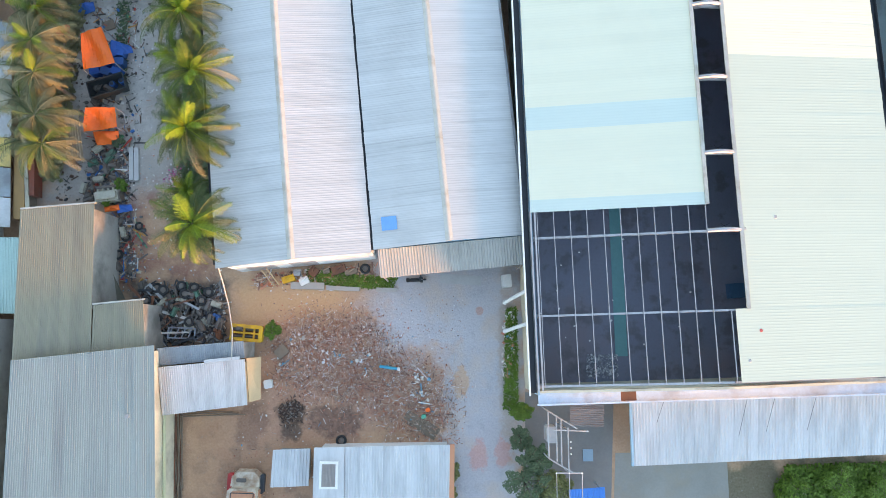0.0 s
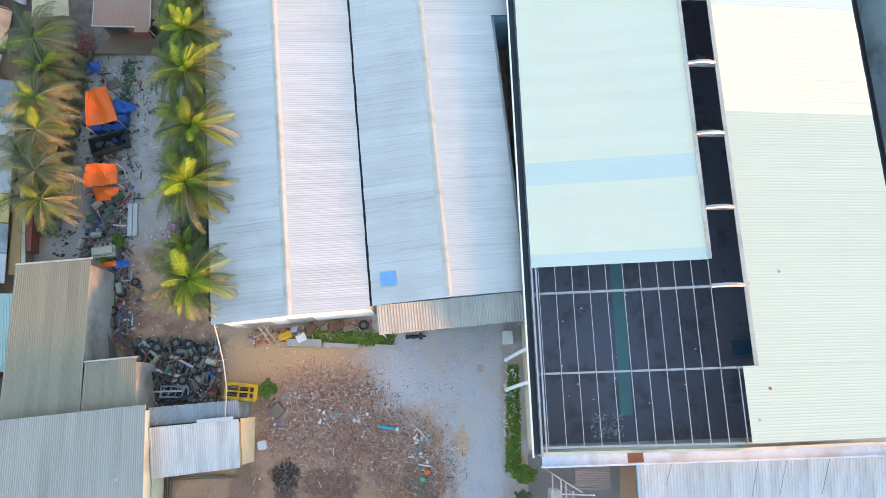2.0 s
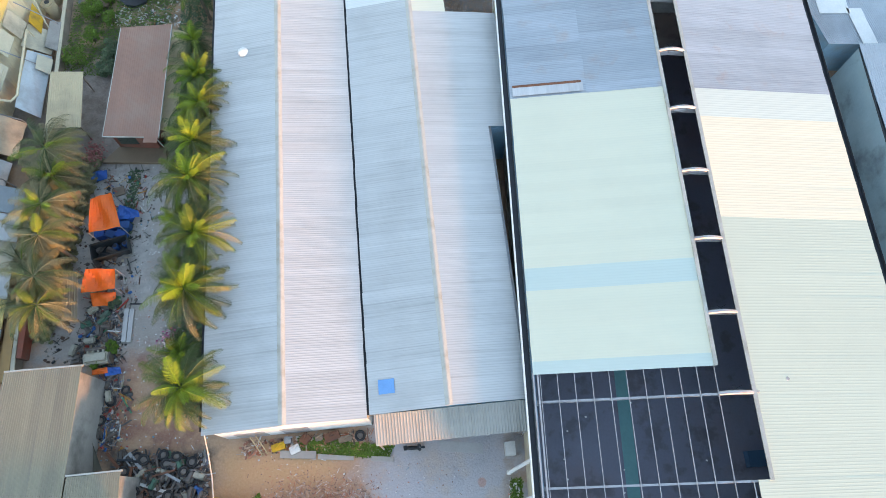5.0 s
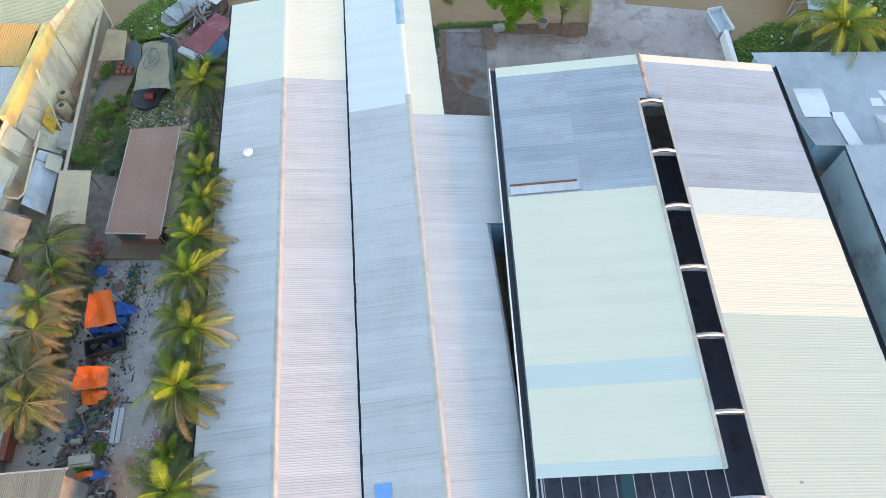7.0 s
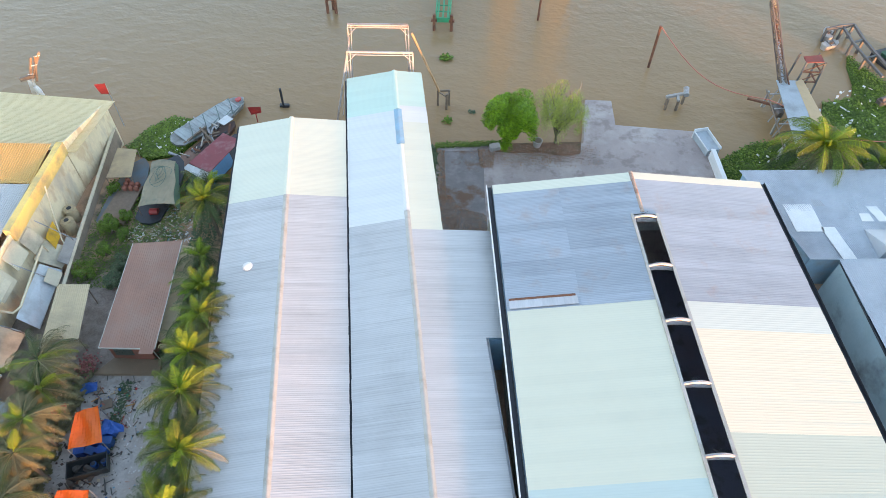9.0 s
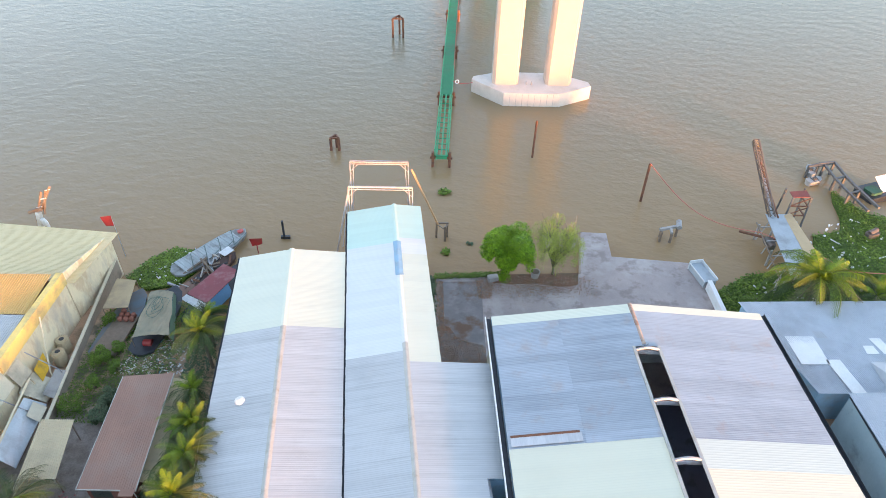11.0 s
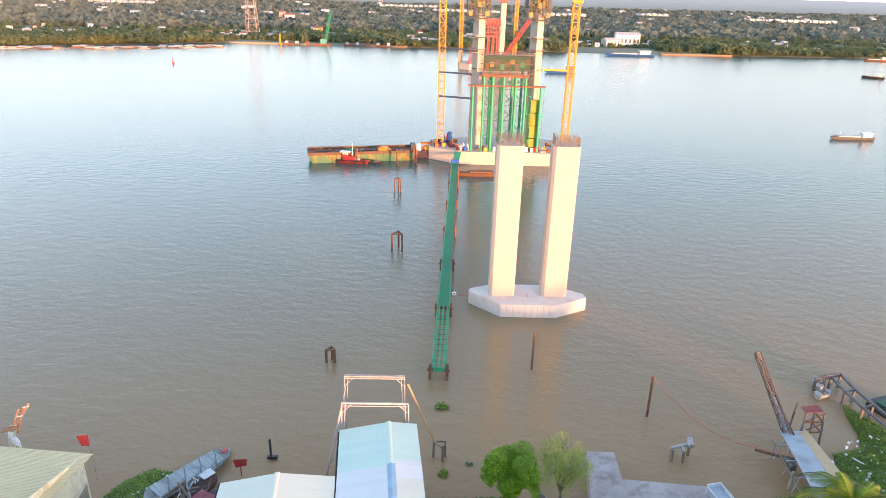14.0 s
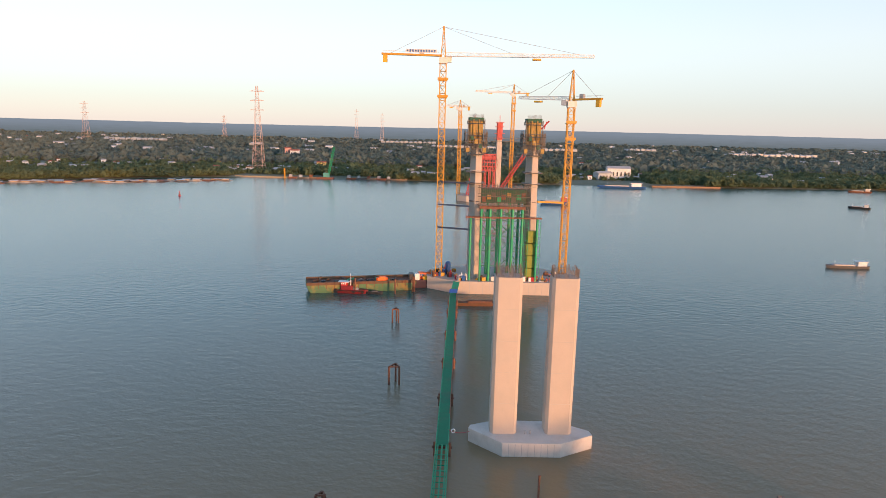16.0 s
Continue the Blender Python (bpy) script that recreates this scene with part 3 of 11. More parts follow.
    earth = blend(math_node("MULTIPLY", spot(6.9, -3.0, 0.9, 8.0), 0.7), earth, (0.47, 0.38, 0.32))
    earth = blend(math_node("MULTIPLY", spot(2.6, -4.4, 0.8, 1.5), 0.7), earth, (0.62, 0.36, 0.19))
    earth = blend(math_node("MULTIPLY", spot(4.4, 2.3, 0.4, 0.5), 0.6), earth, (0.55, 0.24, 0.15))
    red_dust = math_node("MAXIMUM", spot(4.1, -11.3, 0.9, 1.5), spot(6.4, -11.0, 0.8, 1.4))
    earth = blend(math_node("MULTIPLY", red_dust, 0.6), earth, (0.66, 0.30, 0.25))
    lane = blend(rng(mid, 0.3, 0.7), (0.50, 0.45, 0.41), (0.40, 0.355, 0.32))
    earth = blend(patch(-38, -24, 12.5, 36, 2.5), earth, lane)
    pale = blend(rng(noise_of(1.4), 0.4, 0.6), (0.60, 0.575, 0.54), (0.46, 0.44, 0.415))
    earth = blend(math_node("MULTIPLY", patch(-31.2, -28.6, 9, 36, 1.2), 0.8), earth, pale)
    earth = blend(math_node("MULTIPLY", patch(-36.5, -31.5, 23, 35.5, 1.6), 0.85), earth, pale)
    red = math_node("MULTIPLY", patch(-31, -21, 4.5, 14.5, 2.5), rng(mid, 0.40, 0.6, 0.1, 0.8))
    earth = blend(red, earth, (0.32, 0.12, 0.08))
    green = blend(rng(mid, 0.35, 0.65), (0.045, 0.065, 0.025), (0.075, 0.075, 0.035))
    oily = blend(rng(noise_of(1.8), 0.38, 0.62), (0.075, 0.062, 0.055), (0.17, 0.125, 0.10))
    earth = blend(math_node("MULTIPLY", patch(-29.5, -19.6, -1.4, 5.0, 1.6), 0.85), earth, oily)
    trodden = blend(rng(noise_of(1.1), 0.38, 0.62), (0.32, 0.275, 0.24), (0.21, 0.17, 0.145))
    earth = blend(patch(-47, -27, 34, 48, 2.0), earth, trodden)
    earth = blend(math_node("MULTIPLY", patch(-25.5, -18, 8, 62, 1.5), 0.9), earth, green)
    earth = blend(math_node("MULTIPLY", patch(-43, -30, 47, 66, 2.5), rng(mid, 0.4, 0.55, 0.25, 1.0)), earth, green)
    earth = blend(math_node("MULTIPLY", patch(26, 75, -60, -11.6, 2.0), 0.85), earth, green)
    # far field tone lightened to imitate haze
    field = blend(rng(noise_of(0.02, 9.0), 0.4, 0.6), (0.11, 0.15, 0.095), (0.14, 0.17, 0.11))
    earth = blend(rng(Y, 300, 700), earth, field)
    speck = rng(noise_of(2.6, 3.0), 0.66, 0.70)
    speck = math_node("MULTIPLY", speck, math_node("SUBTRACT", 0.4, math_node("MULTIPLY", road, 0.36)))
    earth = blend(speck, earth, (0.35, 0.32, 0.29))
    earth = blend(0.22, earth, blend(rng(fine, 0.3, 0.7), (0.11, 0.085, 0.065), (0.46, 0.40, 0.34)))
    l.new(earth, b.inputs["Base Color"])
    bp = n.new("ShaderNodeBump")
    bp.inputs["Strength"].default_value, bp.inputs["Distance"].default_value = 0.5, 0.12
    l.new(math_node("ADD", fine, mid), bp.inputs["Height"])
    l.new(bp.outputs[0], b.inputs["Normal"])
    return m


def build_ground():
    xs = sorted(set([-4900, -3000, -2000, -1400, -900, 900, 1400, 2000, 3000, 4900] + list(range(-650, 651, 50)) + list(range(-90, 131, 4))))
    ys = sorted(set([-900, -400, -200, -120, 130, 160, 250, 400, 1100, 1300, 1600, 2000, 2600, 3300, 4100, 4900] + list(range(-90, 56, 12)) + list(range(56, 128, 2)) + list(range(440, 1000, 12))))
    v = [(x, y, land_height(x, y)) for y in ys for x in xs]
    w = len(xs)
    g = Geo().add(v, [(j * w + i, j * w + i + 1, (j + 1) * w + i + 1, (j + 1) * w + i) for j in range(len(ys) - 1) for i in range(w - 1)])
    solid("ground", g, ground_material(), "brown trodden earth yard with a dusty grey roadway", "ground", kind="structure")


def water_material():
    m = bpy.data.materials.new("muddy_river_water")
    m.use_nodes = True
    n, l = m.node_tree.nodes, m.node_tree.links
    b = n["Principled BSDF"]
    pos = n.new("ShaderNodeNewGeometry").outputs["Position"]
    mp = n.new("ShaderNodeMapping")
    mp.inputs["Rotation"].default_value = (0, 0, radians(42))
    mp.inputs["Scale"].default_value = (0.62, 1.0, 1.0)
    l.new(pos, mp.inputs["Vector"])
    outs = []
    for scale, detail in ((1.3, 2.5), (0.42, 3.0), (0.012, 4.0)):
        t = n.new("ShaderNodeTexNoise")
        t.inputs["Scale"].default_value, t.inputs["Detail"].default_value = scale, detail
        l.new(mp.outputs[0], t.inputs["Vector"])
        outs.append(t.outputs["Fac"])
    mix = n.new("ShaderNodeMix")
    mix.data_type = "RGBA"
    mix.inputs[6].default_value, mix.inputs[7].default_value = (0.36, 0.235, 0.118, 1), (0.31, 0.205, 0.11, 1)
    l.new(outs[2], mix.inputs[0])
    sep = n.new("ShaderNodeSeparateXYZ")
    l.new(pos, sep.inputs[0])
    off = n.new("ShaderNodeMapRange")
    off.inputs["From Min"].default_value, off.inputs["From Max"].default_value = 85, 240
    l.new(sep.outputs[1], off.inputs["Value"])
    silt_and_sky = n.new("ShaderNodeMix")   # less silt out in the channel, plus sky reflection put into the colour
    silt_and_sky.data_type = "RGBA"
    silt_and_sky.inputs[7].default_value = (0.055, 0.115, 0.10, 1)
    l.new(off.outputs[0], silt_and_sky.inputs[0])
    l.new(mix.outputs[2], silt_and_sky.inputs[6])
    l.new(silt_and_sky.outputs[2], b.inputs["Base Color"])
    b.inputs["Roughness"].default_value, b.inputs["IOR"].default_value = 0.19, 1.33
    add = n.new("ShaderNodeMath")
    add.operation = "MULTIPLY_ADD"
    add.inputs[1].default_value = 2.2
    l.new(outs[1], add.inputs[0])
    l.new(outs[0], add.inputs[2])
    bp = n.new("ShaderNodeBump")
    bp.inputs["Strength"].default_value, bp.inputs["Distance"].default_value = 0.46, 0.14
    l.new(add.outputs[0], bp.inputs["Height"])
    l.new(bp.outputs[0], b.inputs["Normal"])
    return m


def build_water():
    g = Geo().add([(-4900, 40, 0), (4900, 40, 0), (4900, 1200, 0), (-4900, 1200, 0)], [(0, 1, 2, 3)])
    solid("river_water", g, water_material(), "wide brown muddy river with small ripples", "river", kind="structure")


build_ground()
build_water()

# concrete quay yard behind the halls, and its lower northern tongue
g = Geo().prism([(-0.5, 40), (39.4, 54), (39.3, 70.4), (38.4, 74.1), (26.6, 75.4), (26.9, 81.0), (23.0, 81.2), (21.3, 71.4), (0.6, 70.4)], -2.4, 2.06)
solid("quay_paving", g, QUAY, "worn grey concrete quay yard with pale stains", "paving", kind="structure")
g = Geo().prism([(-13.8, 4.35), (-10.6, 4.3), (-10.6, 4.95), (-13.8, 5.0)], 1.9, 2.35).prism([(-10.4, 4.25), (-7.2, 4.15), (-7.2, 4.5), (-10.4, 4.7)], 1.9, 2.25).prism([(-5.6, 4.1), (-3.6, 4.05), (-3.6, 4.45), (-5.6, 4.5)], 1.9, 2.25)
solid("apron_slab", Geo().prism([(0.5, 5.9), (4.5, 5.6), (4.5, 4.7), (0.6, 4.95)], 1.8, 2.04), mat("pale_apron_concrete", (0.47, 0.47, 0.46), (0.40, 0.40, 0.395), 0.5, 0.8, 0, 0.15, 6, stain=(0.33, 0.31, 0.28), sscale=0.4), "pale smooth concrete slab before the canopy", "paving", kind="structure")
solid("kerb_slab", g, CONCRETE, "low pale concrete kerb slabs along the verge", "kerb", kind="structure")
g = Geo().prism([(8.4, -20), (16.2, -20), (17.0, -6), (8.6, -5.4)], 1.8, 2.03)
solid("side_yard_paving", g, mat("dark_wet_concrete", (0.23, 0.22, 0.21), (0.18, 0.17, 0.165), 0.5, 0.6, 0, 0.2, 5, stain=(0.24, 0.22, 0.19), sscale=0.3), "dark grey concrete side yard", "paving", kind="structure")
g = Geo().prism([(16.4, -20), (27.5, -20), (27.5, -11.0), (17.0, -11.0)], 1.8, 2.02)
solid("apron_paving", g, mat("grey_green_concrete", (0.30, 0.29, 0.26), (0.24, 0.235, 0.21), 0.4, 0.7, 0, 0.2, 5, stain=(0.3, 0.25, 0.18), sscale=0.25), "smooth grey concrete apron beside the lean-to", "paving", kind="structure")

# ---- the two long halls and the wide hall ----
SHEETS = {}


def sheet_mesh(material, run, width, pitch=0.25, high=0.045):
    key = (material.name, round(run, 2), round(width, 2))
    if key not in SHEETS:
        pitch, high = (0.25, 0.0035) if material in (ROOF_CREAM, ROOF_MINT2, ROOF_CLEAR) else (0.21, 0.005)
        g = Geo().ribs((0, width + 0.04, 0), (0, 0, 0), (run, 0, 0), (run, width + 0.04, 0), pitch, high, flank=0.22)
        SHEETS[key] = g.mesh("roof_sheet", material)
    return SHEETS[key]


def roof_slope(parent, u0, z0, u1, z1, v0, v1, choose, width=1.05):
    """Sheets laid side by side from v0 to v1, from the upper edge (u0, z0) down to the lower edge (u1, z1)."""
    n = max(1, round((v1 - v0) / width))
    w = (v1 - v0) / n
    run = math.hypot(u1 - u0, z1 - z0)
    s = 1 if u1 > u0 else -1
    x = Vector(((u1 - u0) / run, 0, (z1 - z0) / run))
    y = Vector((0, s, 0))
    z = x.cross(y)
    for i in range(n):
        v = v0 + i * w
        m = Matrix.Translation((u0, v if s > 0 else v + w, z0 + 0.0015 * (i % 3))) @ Matrix((x, y, z)).transposed().to_4x4()
        piece("roof_sheet", sheet_mesh(choose(v + w / 2), run + rnd(-0.01, 0.03), w), parent, m @ pose(0, 0, 0, rnd(-0.07, 0.07), rnd(-0.03, 0.03), 0))


def ridge_cap(parent, u, z, v0, v1, material, half=0.32, drop=0.085):
    """Folded ridge flashing in lapped lengths."""
    n = max(1, round((v1 - v0) / 6.0))
    for i in range(n):
        a, b = v0 + (v1 - v0) * i / n, v0 + (v1 - v0) * (i + 1) / n + 0.12
        e = 0.008 * (i % 2)
        g = Geo()
        prof = [(-half, z - drop), (-0.06, z + 0.03), (0.06, z + 0.03), (half, z - drop), (half, z - drop - 0.03), (-half, z - drop - 0.03)]
        vs = [(u + p, v, q + e) for v in (a, b) for p, q in prof]
        g.add(vs, [(0, 1, 7, 6), (1, 2, 8, 7), (2, 3, 9, 8), (3, 4, 10, 9), (4, 5, 11, 10), (5, 0, 6, 11), (5, 4, 3, 2, 1, 0), (6, 7, 8, 9, 10, 11)])
        part("ridge_flashing", g, material, parent)


def gutter(parent, u, z, v0, v1, material, wide=0.22, deep=0.18):
    g = Geo()
    g.box(u - wide / 2, u + wide / 2, v0, v1, z - deep, z - deep + 0.03)
    g.box(u - wide / 2, u - wide / 2 + 0.03, v0, v1, z - deep + 0.03, z)
    g.box(u + wide / 2 - 0.03, u + wide / 2, v0, v1, z - deep + 0.03, z)
    return part("gutter", g, material, parent)


def gable(parent, v, thick, u0, u1, ur, z0, ze0, ze1, zr, material):
    """An end wall under a gable."""
    ring = [(u0, z0), (u1, z0), (u1, ze1), (ur, zr), (u0, ze0)]
    n = len(ring)
    vs = [(a, v, b) for a, b in ring] + [(a, v + thick, b) for a, b in ring]
    g = Geo().add(vs, [tuple(range(n)), tuple(range(2 * n - 1, n - 1, -1))] + [(i, n + i, n + (i + 1) % n, (i + 1) % n) for i in range(n)])
    return part("wall", g, material, parent)


def hall_west():
    t = thing("warehouse", "long gabled warehouse with weathered grey corrugated roof, mint towards the river", "warehouse", (-18.6, 6.0, 0), 5.6, "long warehouses")
    W_, L_, ze, zr = 13.05, 60.3, 9.0, 9.98
    ur = 6.45
    pick = lambda v: ROOF_MINT if v > 46.6 else ROOF_GREY
    roof_slope(t, ur, zr, -0.25, ze - 0.06, -0.3, L_, pick)
    roof_slope(t, ur, zr, W_ + 0.14, ze - 0.02, -0.3, L_, pick)
    ridge_cap(t, ur, zr + 0.06, -0.3, 46.6, CAP_BEIGE)
    ridge_cap(t, ur, zr + 0.06, 46.6, L_, ROOF_MINT)
    gutter(t, -0.36, ze - 0.06, 0, L_, STEEL_DARK, 0.2)
    part("downpipe", Geo().tube((-0.42, 3, 2), (-0.42, 3, 8.8), 0.06), WHITE_PAINT, t)
    gable(t, 0.0, 0.2, 0, W_ - 0.02, ur, 1.2, ze - 0.25, ze - 0.15, zr - 0.2, WALL_WHITE)
    gable(t, L_ - 0.3, 0.2, 0, W_ - 0.02, ur, -2.0, ze - 0.25, ze - 0.15, zr - 0.2, WALL_WHITE)
    part("wall", Geo().box(0, 0.2, 0.2, L_ - 0.3, -1, ze - 0.2), WALL_WHITE, t)
    part("wall", Geo().box(W_ - 0.24, W_ - 0.04, 0.2, L_ - 0.3, -1, ze - 0.15), WALL_WHITE, t)
    g = Geo()
    for k, (x0, x1) in enumerate(((1.2, 3.8), (5.2, 7.6))):
        g.box(x0, x1, -0.04, 0.0, 2.2, 5.0 + 0.2 * k)
    part("shutter", g, STEEL_GREY, t)
    dome = Geo()
    rings = [(0.55, 0.0), (0.52, 0.16), (0.4, 0.3), (0.2, 0.38), (0.02, 0.4)]
    vs = [(r * math.cos(k * math.pi / 6), r * math.sin(k * math.pi / 6), z) for r, z in rings for k in range(12)]
    dome.add(vs, [(i * 12 + k, i * 12 + (k + 1) % 12, (i + 1) * 12 + (k + 1) % 12, (i + 1) * 12 + k) for i in range(4) for k in range(12)])
    ob = part("roof_vent", dome, WHITE_PAINT, t, "white domed roof vent")
    ob.location = (2.85, 37.0, ze + 0.40)
    for v in (13.5, 30.2):
        part("sill_sheet", Geo().box(-0.62, -0.3, v, v + 3.4, ze - 0.5, ze - 0.3), WHITE_PAINT, t)


def hall_east():
    t = thing("warehouse", "long gabled warehouse with blue-grey corrugated roof reaching over the river", "warehouse", (-5.4, 7.3, 0), 5.6, "long warehouses")
    ze, zr, ur = 9.0, 9.95, 6.7
    slope = (zr - ze) / 6.5
    pick = lambda v: ROOF_AQUA if v > 61.2 else ROOF_PALE if v > 41.5 else ROOF_GREY
    roof_slope(t, ur, zr, 0.14, ze + 0.004, 0, 69.2, pick)
    roof_slope(t, ur, zr, 13.3, zr - slope * 6.6, 0, 26.4, pick)
    roof_slope(t, ur, zr, 15.75, zr - slope * 9.05, 26.4, 40.35, pick)
    roof_slope(t, ur, zr, 10.45, zr - slope * 3.75, 40.35, 69.2, lambda v: ROOF_AQUA if v > 61.2 else ROOF_MINT if v < 58 else ROOF_PALE)
    ridge_cap(t, ur, zr + 0.06, 0, 43, CAP_BEIGE)
    ridge_cap(t, ur, zr + 0.06, 43, 54, ROOF_PALE)
    ridge_cap(t, ur, zr + 0.07, 54.3, 60.8, WALL_BLUE, 0.5)
    ridge_cap(t, ur, zr + 0.06, 61, 69.2, ROOF_AQUA)
    gutter(t, 0.06, ze - 0.06, 0, 69.2, STEEL_DARK, 0.3, 0.3)
    gutter(t, 13.42, zr - slope * 6.7, 0, 26.4, STEEL_GREY, 0.24, 0.22)
    gable(t, 0.1, 0.2, 0.4, 13.2, ur, 6.2, ze - 0.1, ze - 0.15, zr - 0.15, WALL_BLUE)
    gable(t, 68.9, 0.2, 0.4, 10.2, ur, -2.0, ze - 0.2, zr - slope * 3.6 - 0.15, zr - 0.15, WALL_WHITE)
    part("wall", Geo().box(0.32, 0.5, 0.3, 68.8, -1, ze - 0.1), WALL_WHITE, t)
    part("wall", Geo().box(12.9, 13.1, 0.3, 26.4, 1.2, ze - 0.2), WALL_BLUE, t)
    part("wall", Geo().box(13.1, 15.6, 26.5, 26.7, 1.2, 8.4), WALL_BLUE, t, "blue sheet wall")
    part("wall", Geo().box(10.2, 10.4, 40.55, 68.8, -1.5, zr - slope * 3.6 - 0.2), WALL_WHITE, t)
    part("wall", Geo().box(10.5, 15.6, 40.15, 40.35, 1.2, 8.2), WALL_BLUE, t)
    part("patch", Geo().slab((1.0, 1.5, ze + 0.2), (2.35, 1.5, ze + 0.4), (2.35, 2.7, ze + 0.4), (1.0, 2.7, ze + 0.2), 0.02), mat("blue_roof_patch", (0.16, 0.36, 0.68), (0.14, 0.32, 0.6), 1, 0.5), t, "light blue roof patch")
    for k in range(5):
        part("post", Geo().box(0.6 + 2.2 * k, 1.0 + 2.2 * k, 66.5, 66.9, -3, 2), CONCRETE, t)


def entrance_canopy():
    t = thing("entrance_canopy", "lean-to canopy of ribbed grey sheets over the warehouse entrance", "canopy", (-5.4, 7.3, 0), 5.6)
    n = 13
    for i in range(n):
        a, b = 0.45 + 13.0 * i / n, 0.45 + 13.0 * (i + 1) / n + 0.03
        g = Geo().ribs((a, -2.45, 8.0), (b, -2.45, 8.0), (b, -0.02, 8.72), (a, -0.02, 8.72), 0.25, 0.05)
        part("roof_sheet", g, ROOF_CANOPY, t)
    for u in (0.6, 4.8, 9.0, 13.2):
        part("bracket", Geo().bar((u, -2.3, 7.95), (u, 0.05, 7.2), 0.08).bar((u, -2.3, 7.95), (u, 0.05, 8.6), 0.08), STEEL_GREY, t)
    part("edge_beam", Geo().bar((0.45, -2.4, 7.93), (13.4, -2.4, 7.93), 0.1), STEEL_GREY, t)
    for u in (0.7, 13.2):
        part("post", Geo().bar((u, -2.3, 2.0), (u, -2.3, 7.9), 0.12), STEEL_GREY, t)


ROOF_CANOPY = mat("ribbed_grey_canopy_sheet", (0.42, 0.405, 0.37), (0.34, 0.33, 0.30), 0.5, 0.5, 0.2, 0.1, 6, stain=(0.3, 0.29, 0.26), sscale=0.4, rand=0.06, stretch=(2, 0.3, 1), local=True)


def wide_hall():
    t = thing("factory_hall", "factory hall with pale cream roof, partly stripped to the purlins", "factory hall", (8.6, -5.2, 0), 1.7)
    W_, L_, ze, zr = 31.6, 59.95, 10.0, 11.85
    ur = 15.75
    zu = lambda u: ze + (zr - ze) * (u / ur if u < ur else (W_ - u) / (W_ - ur))
    west = lambda v: ROOF_MINT if v > 58.5 else ROOF_ZINC if v > 42.4 else ROOF_CLEAR if (22.8 < v < 25.2 or v < 16.7) else ROOF_CREAM
    east = lambda v: ROOF_MINT if v > 58.5 else ROOF_ZINC if v > 42.5 else ROOF_CLEAR if v > 39.2 else ROOF_CREAM if v > 28.2 else ROOF_MINT2
    up = 0.16
    roof_slope(t, 14.65, zu(14.65) + up, 0.05, ze + up, 15.6, 42.4, west)
    roof_slope(t, 14.65, zu(14.65) + up + 0.02, 7.35, zu(7.35) + up + 0.02, 42.4, 53.6, west)
    roof_slope(t, 7.5, zu(7.5) + up, 0.05, ze + up, 42.4, 53.6, west)
    roof_slope(t, ur, zr + up + 0.02, 7.35, zu(7.35) + up + 0.02, 53.6, 58.5, west)
    roof_slope(t, 7.5, zu(7.5) + up, 0.0, ze + up, 53.6, 58.5, west)
    roof_slope(t, ur, zr + up, 0.0, ze + up, 58.5, L_, west)
    roof_slope(t, 17.2, zu(17.2) + up, W_, ze + up, 6.78, 53.6, east)
    roof_slope(t, ur, zr + up, W_, ze + up, 53.6, L_, east)
    roof_slope(t, 16.15, zu(16.15) + up, W_, ze + up, 0.9, 6.78, east)
    ridge_cap(t, ur, zr + up + 0.06, 53.8, L_, mat("rusting_ridge_flashing", (0.45, 0.37, 0.31), (0.36, 0.27, 0.21), 1.5, 0.7, 0.1, 0.2, 8, stain=(0.22, 0.10, 0.06), sscale=1.2, samount=0.8), 0.24)
    # loose zinc strip and rusty edge on the west slope
    part("loose_sheet", Geo().slab((0.3, 42.6, zu(0.3) + 0.28), (7.05, 42.6, zu(7.05) + 0.28), (7.05, 43.6, zu(7.05) + 0.28), (0.3, 43.6, zu(0.3) + 0.28), 0.02), ROOF_WHITE, t)
    part("rusty_edge", Geo().slab((0.3, 43.55, zu(0.3) + 0.31), (6.9, 43.55, zu(6.9) + 0.31), (6.9, 43.8, zu(6.9) + 0.31), (0.3, 43.8, zu(0.3) + 0.31), 0.02), STEEL_RUST, t)
    # edge flashings along the open ridge slot
    for u, v0, v1 in ((14.58, 15.6, 53.6), (17.28, 6.78, 53.6)):
        part("slot_flashing", Geo().slab((u - 0.16, v0, zu(u) + 0.27), (u + 0.16, v0, zu(u) + 0.27), (u + 0.16, v1, zu(u) + 0.27), (u - 0.16, v1, zu(u) + 0.27), 0.1), CAP_BEIGE, t)
    # rafters, columns and purlins
    for k in range(9):
        v = 6.73 + 6.63 * (k - 1) if k else 0.9
        part("rafter", Geo().bar((0.1, v, ze - 0.35), (ur, v, zr - 0.35), 0.17, 0.45).bar((ur, v, zr - 0.35), (W_ - 0.1, v, ze - 0.35), 0.17, 0.45), STEEL_PALE, t)
        if v > 7:
            arc = [(14.5 + 2.8 * i / 8, v, zu(14.5) + 0.05 + 0.42 * math.sin(math.pi * i / 8)) for i in range(9)]
            part("ridge_hoop", Geo().line(arc, [0.17] * 9, 6), STEEL_PALE, t)
            part("brace", Geo().bar((15.0, v, zu(14.9)), (16.2, v + 0.5, zr + 0.4), 0.03).bar((16.4, v, zu(16.6)), (15.4, v + 0.5, zr + 0.4), 0.03), STEEL_DARK, t)
        for u in (0.25, W_ - 0.25):
            part("column", Geo().box(u - 0.17, u + 0.17, v - 0.17, v + 0.17, 2.0, ze - 0.3), STEEL_GREY, t)
    for i in range(12):
        u, end = 0.62 + 1.386 * i, 15.7 if i < 11 else 6.7
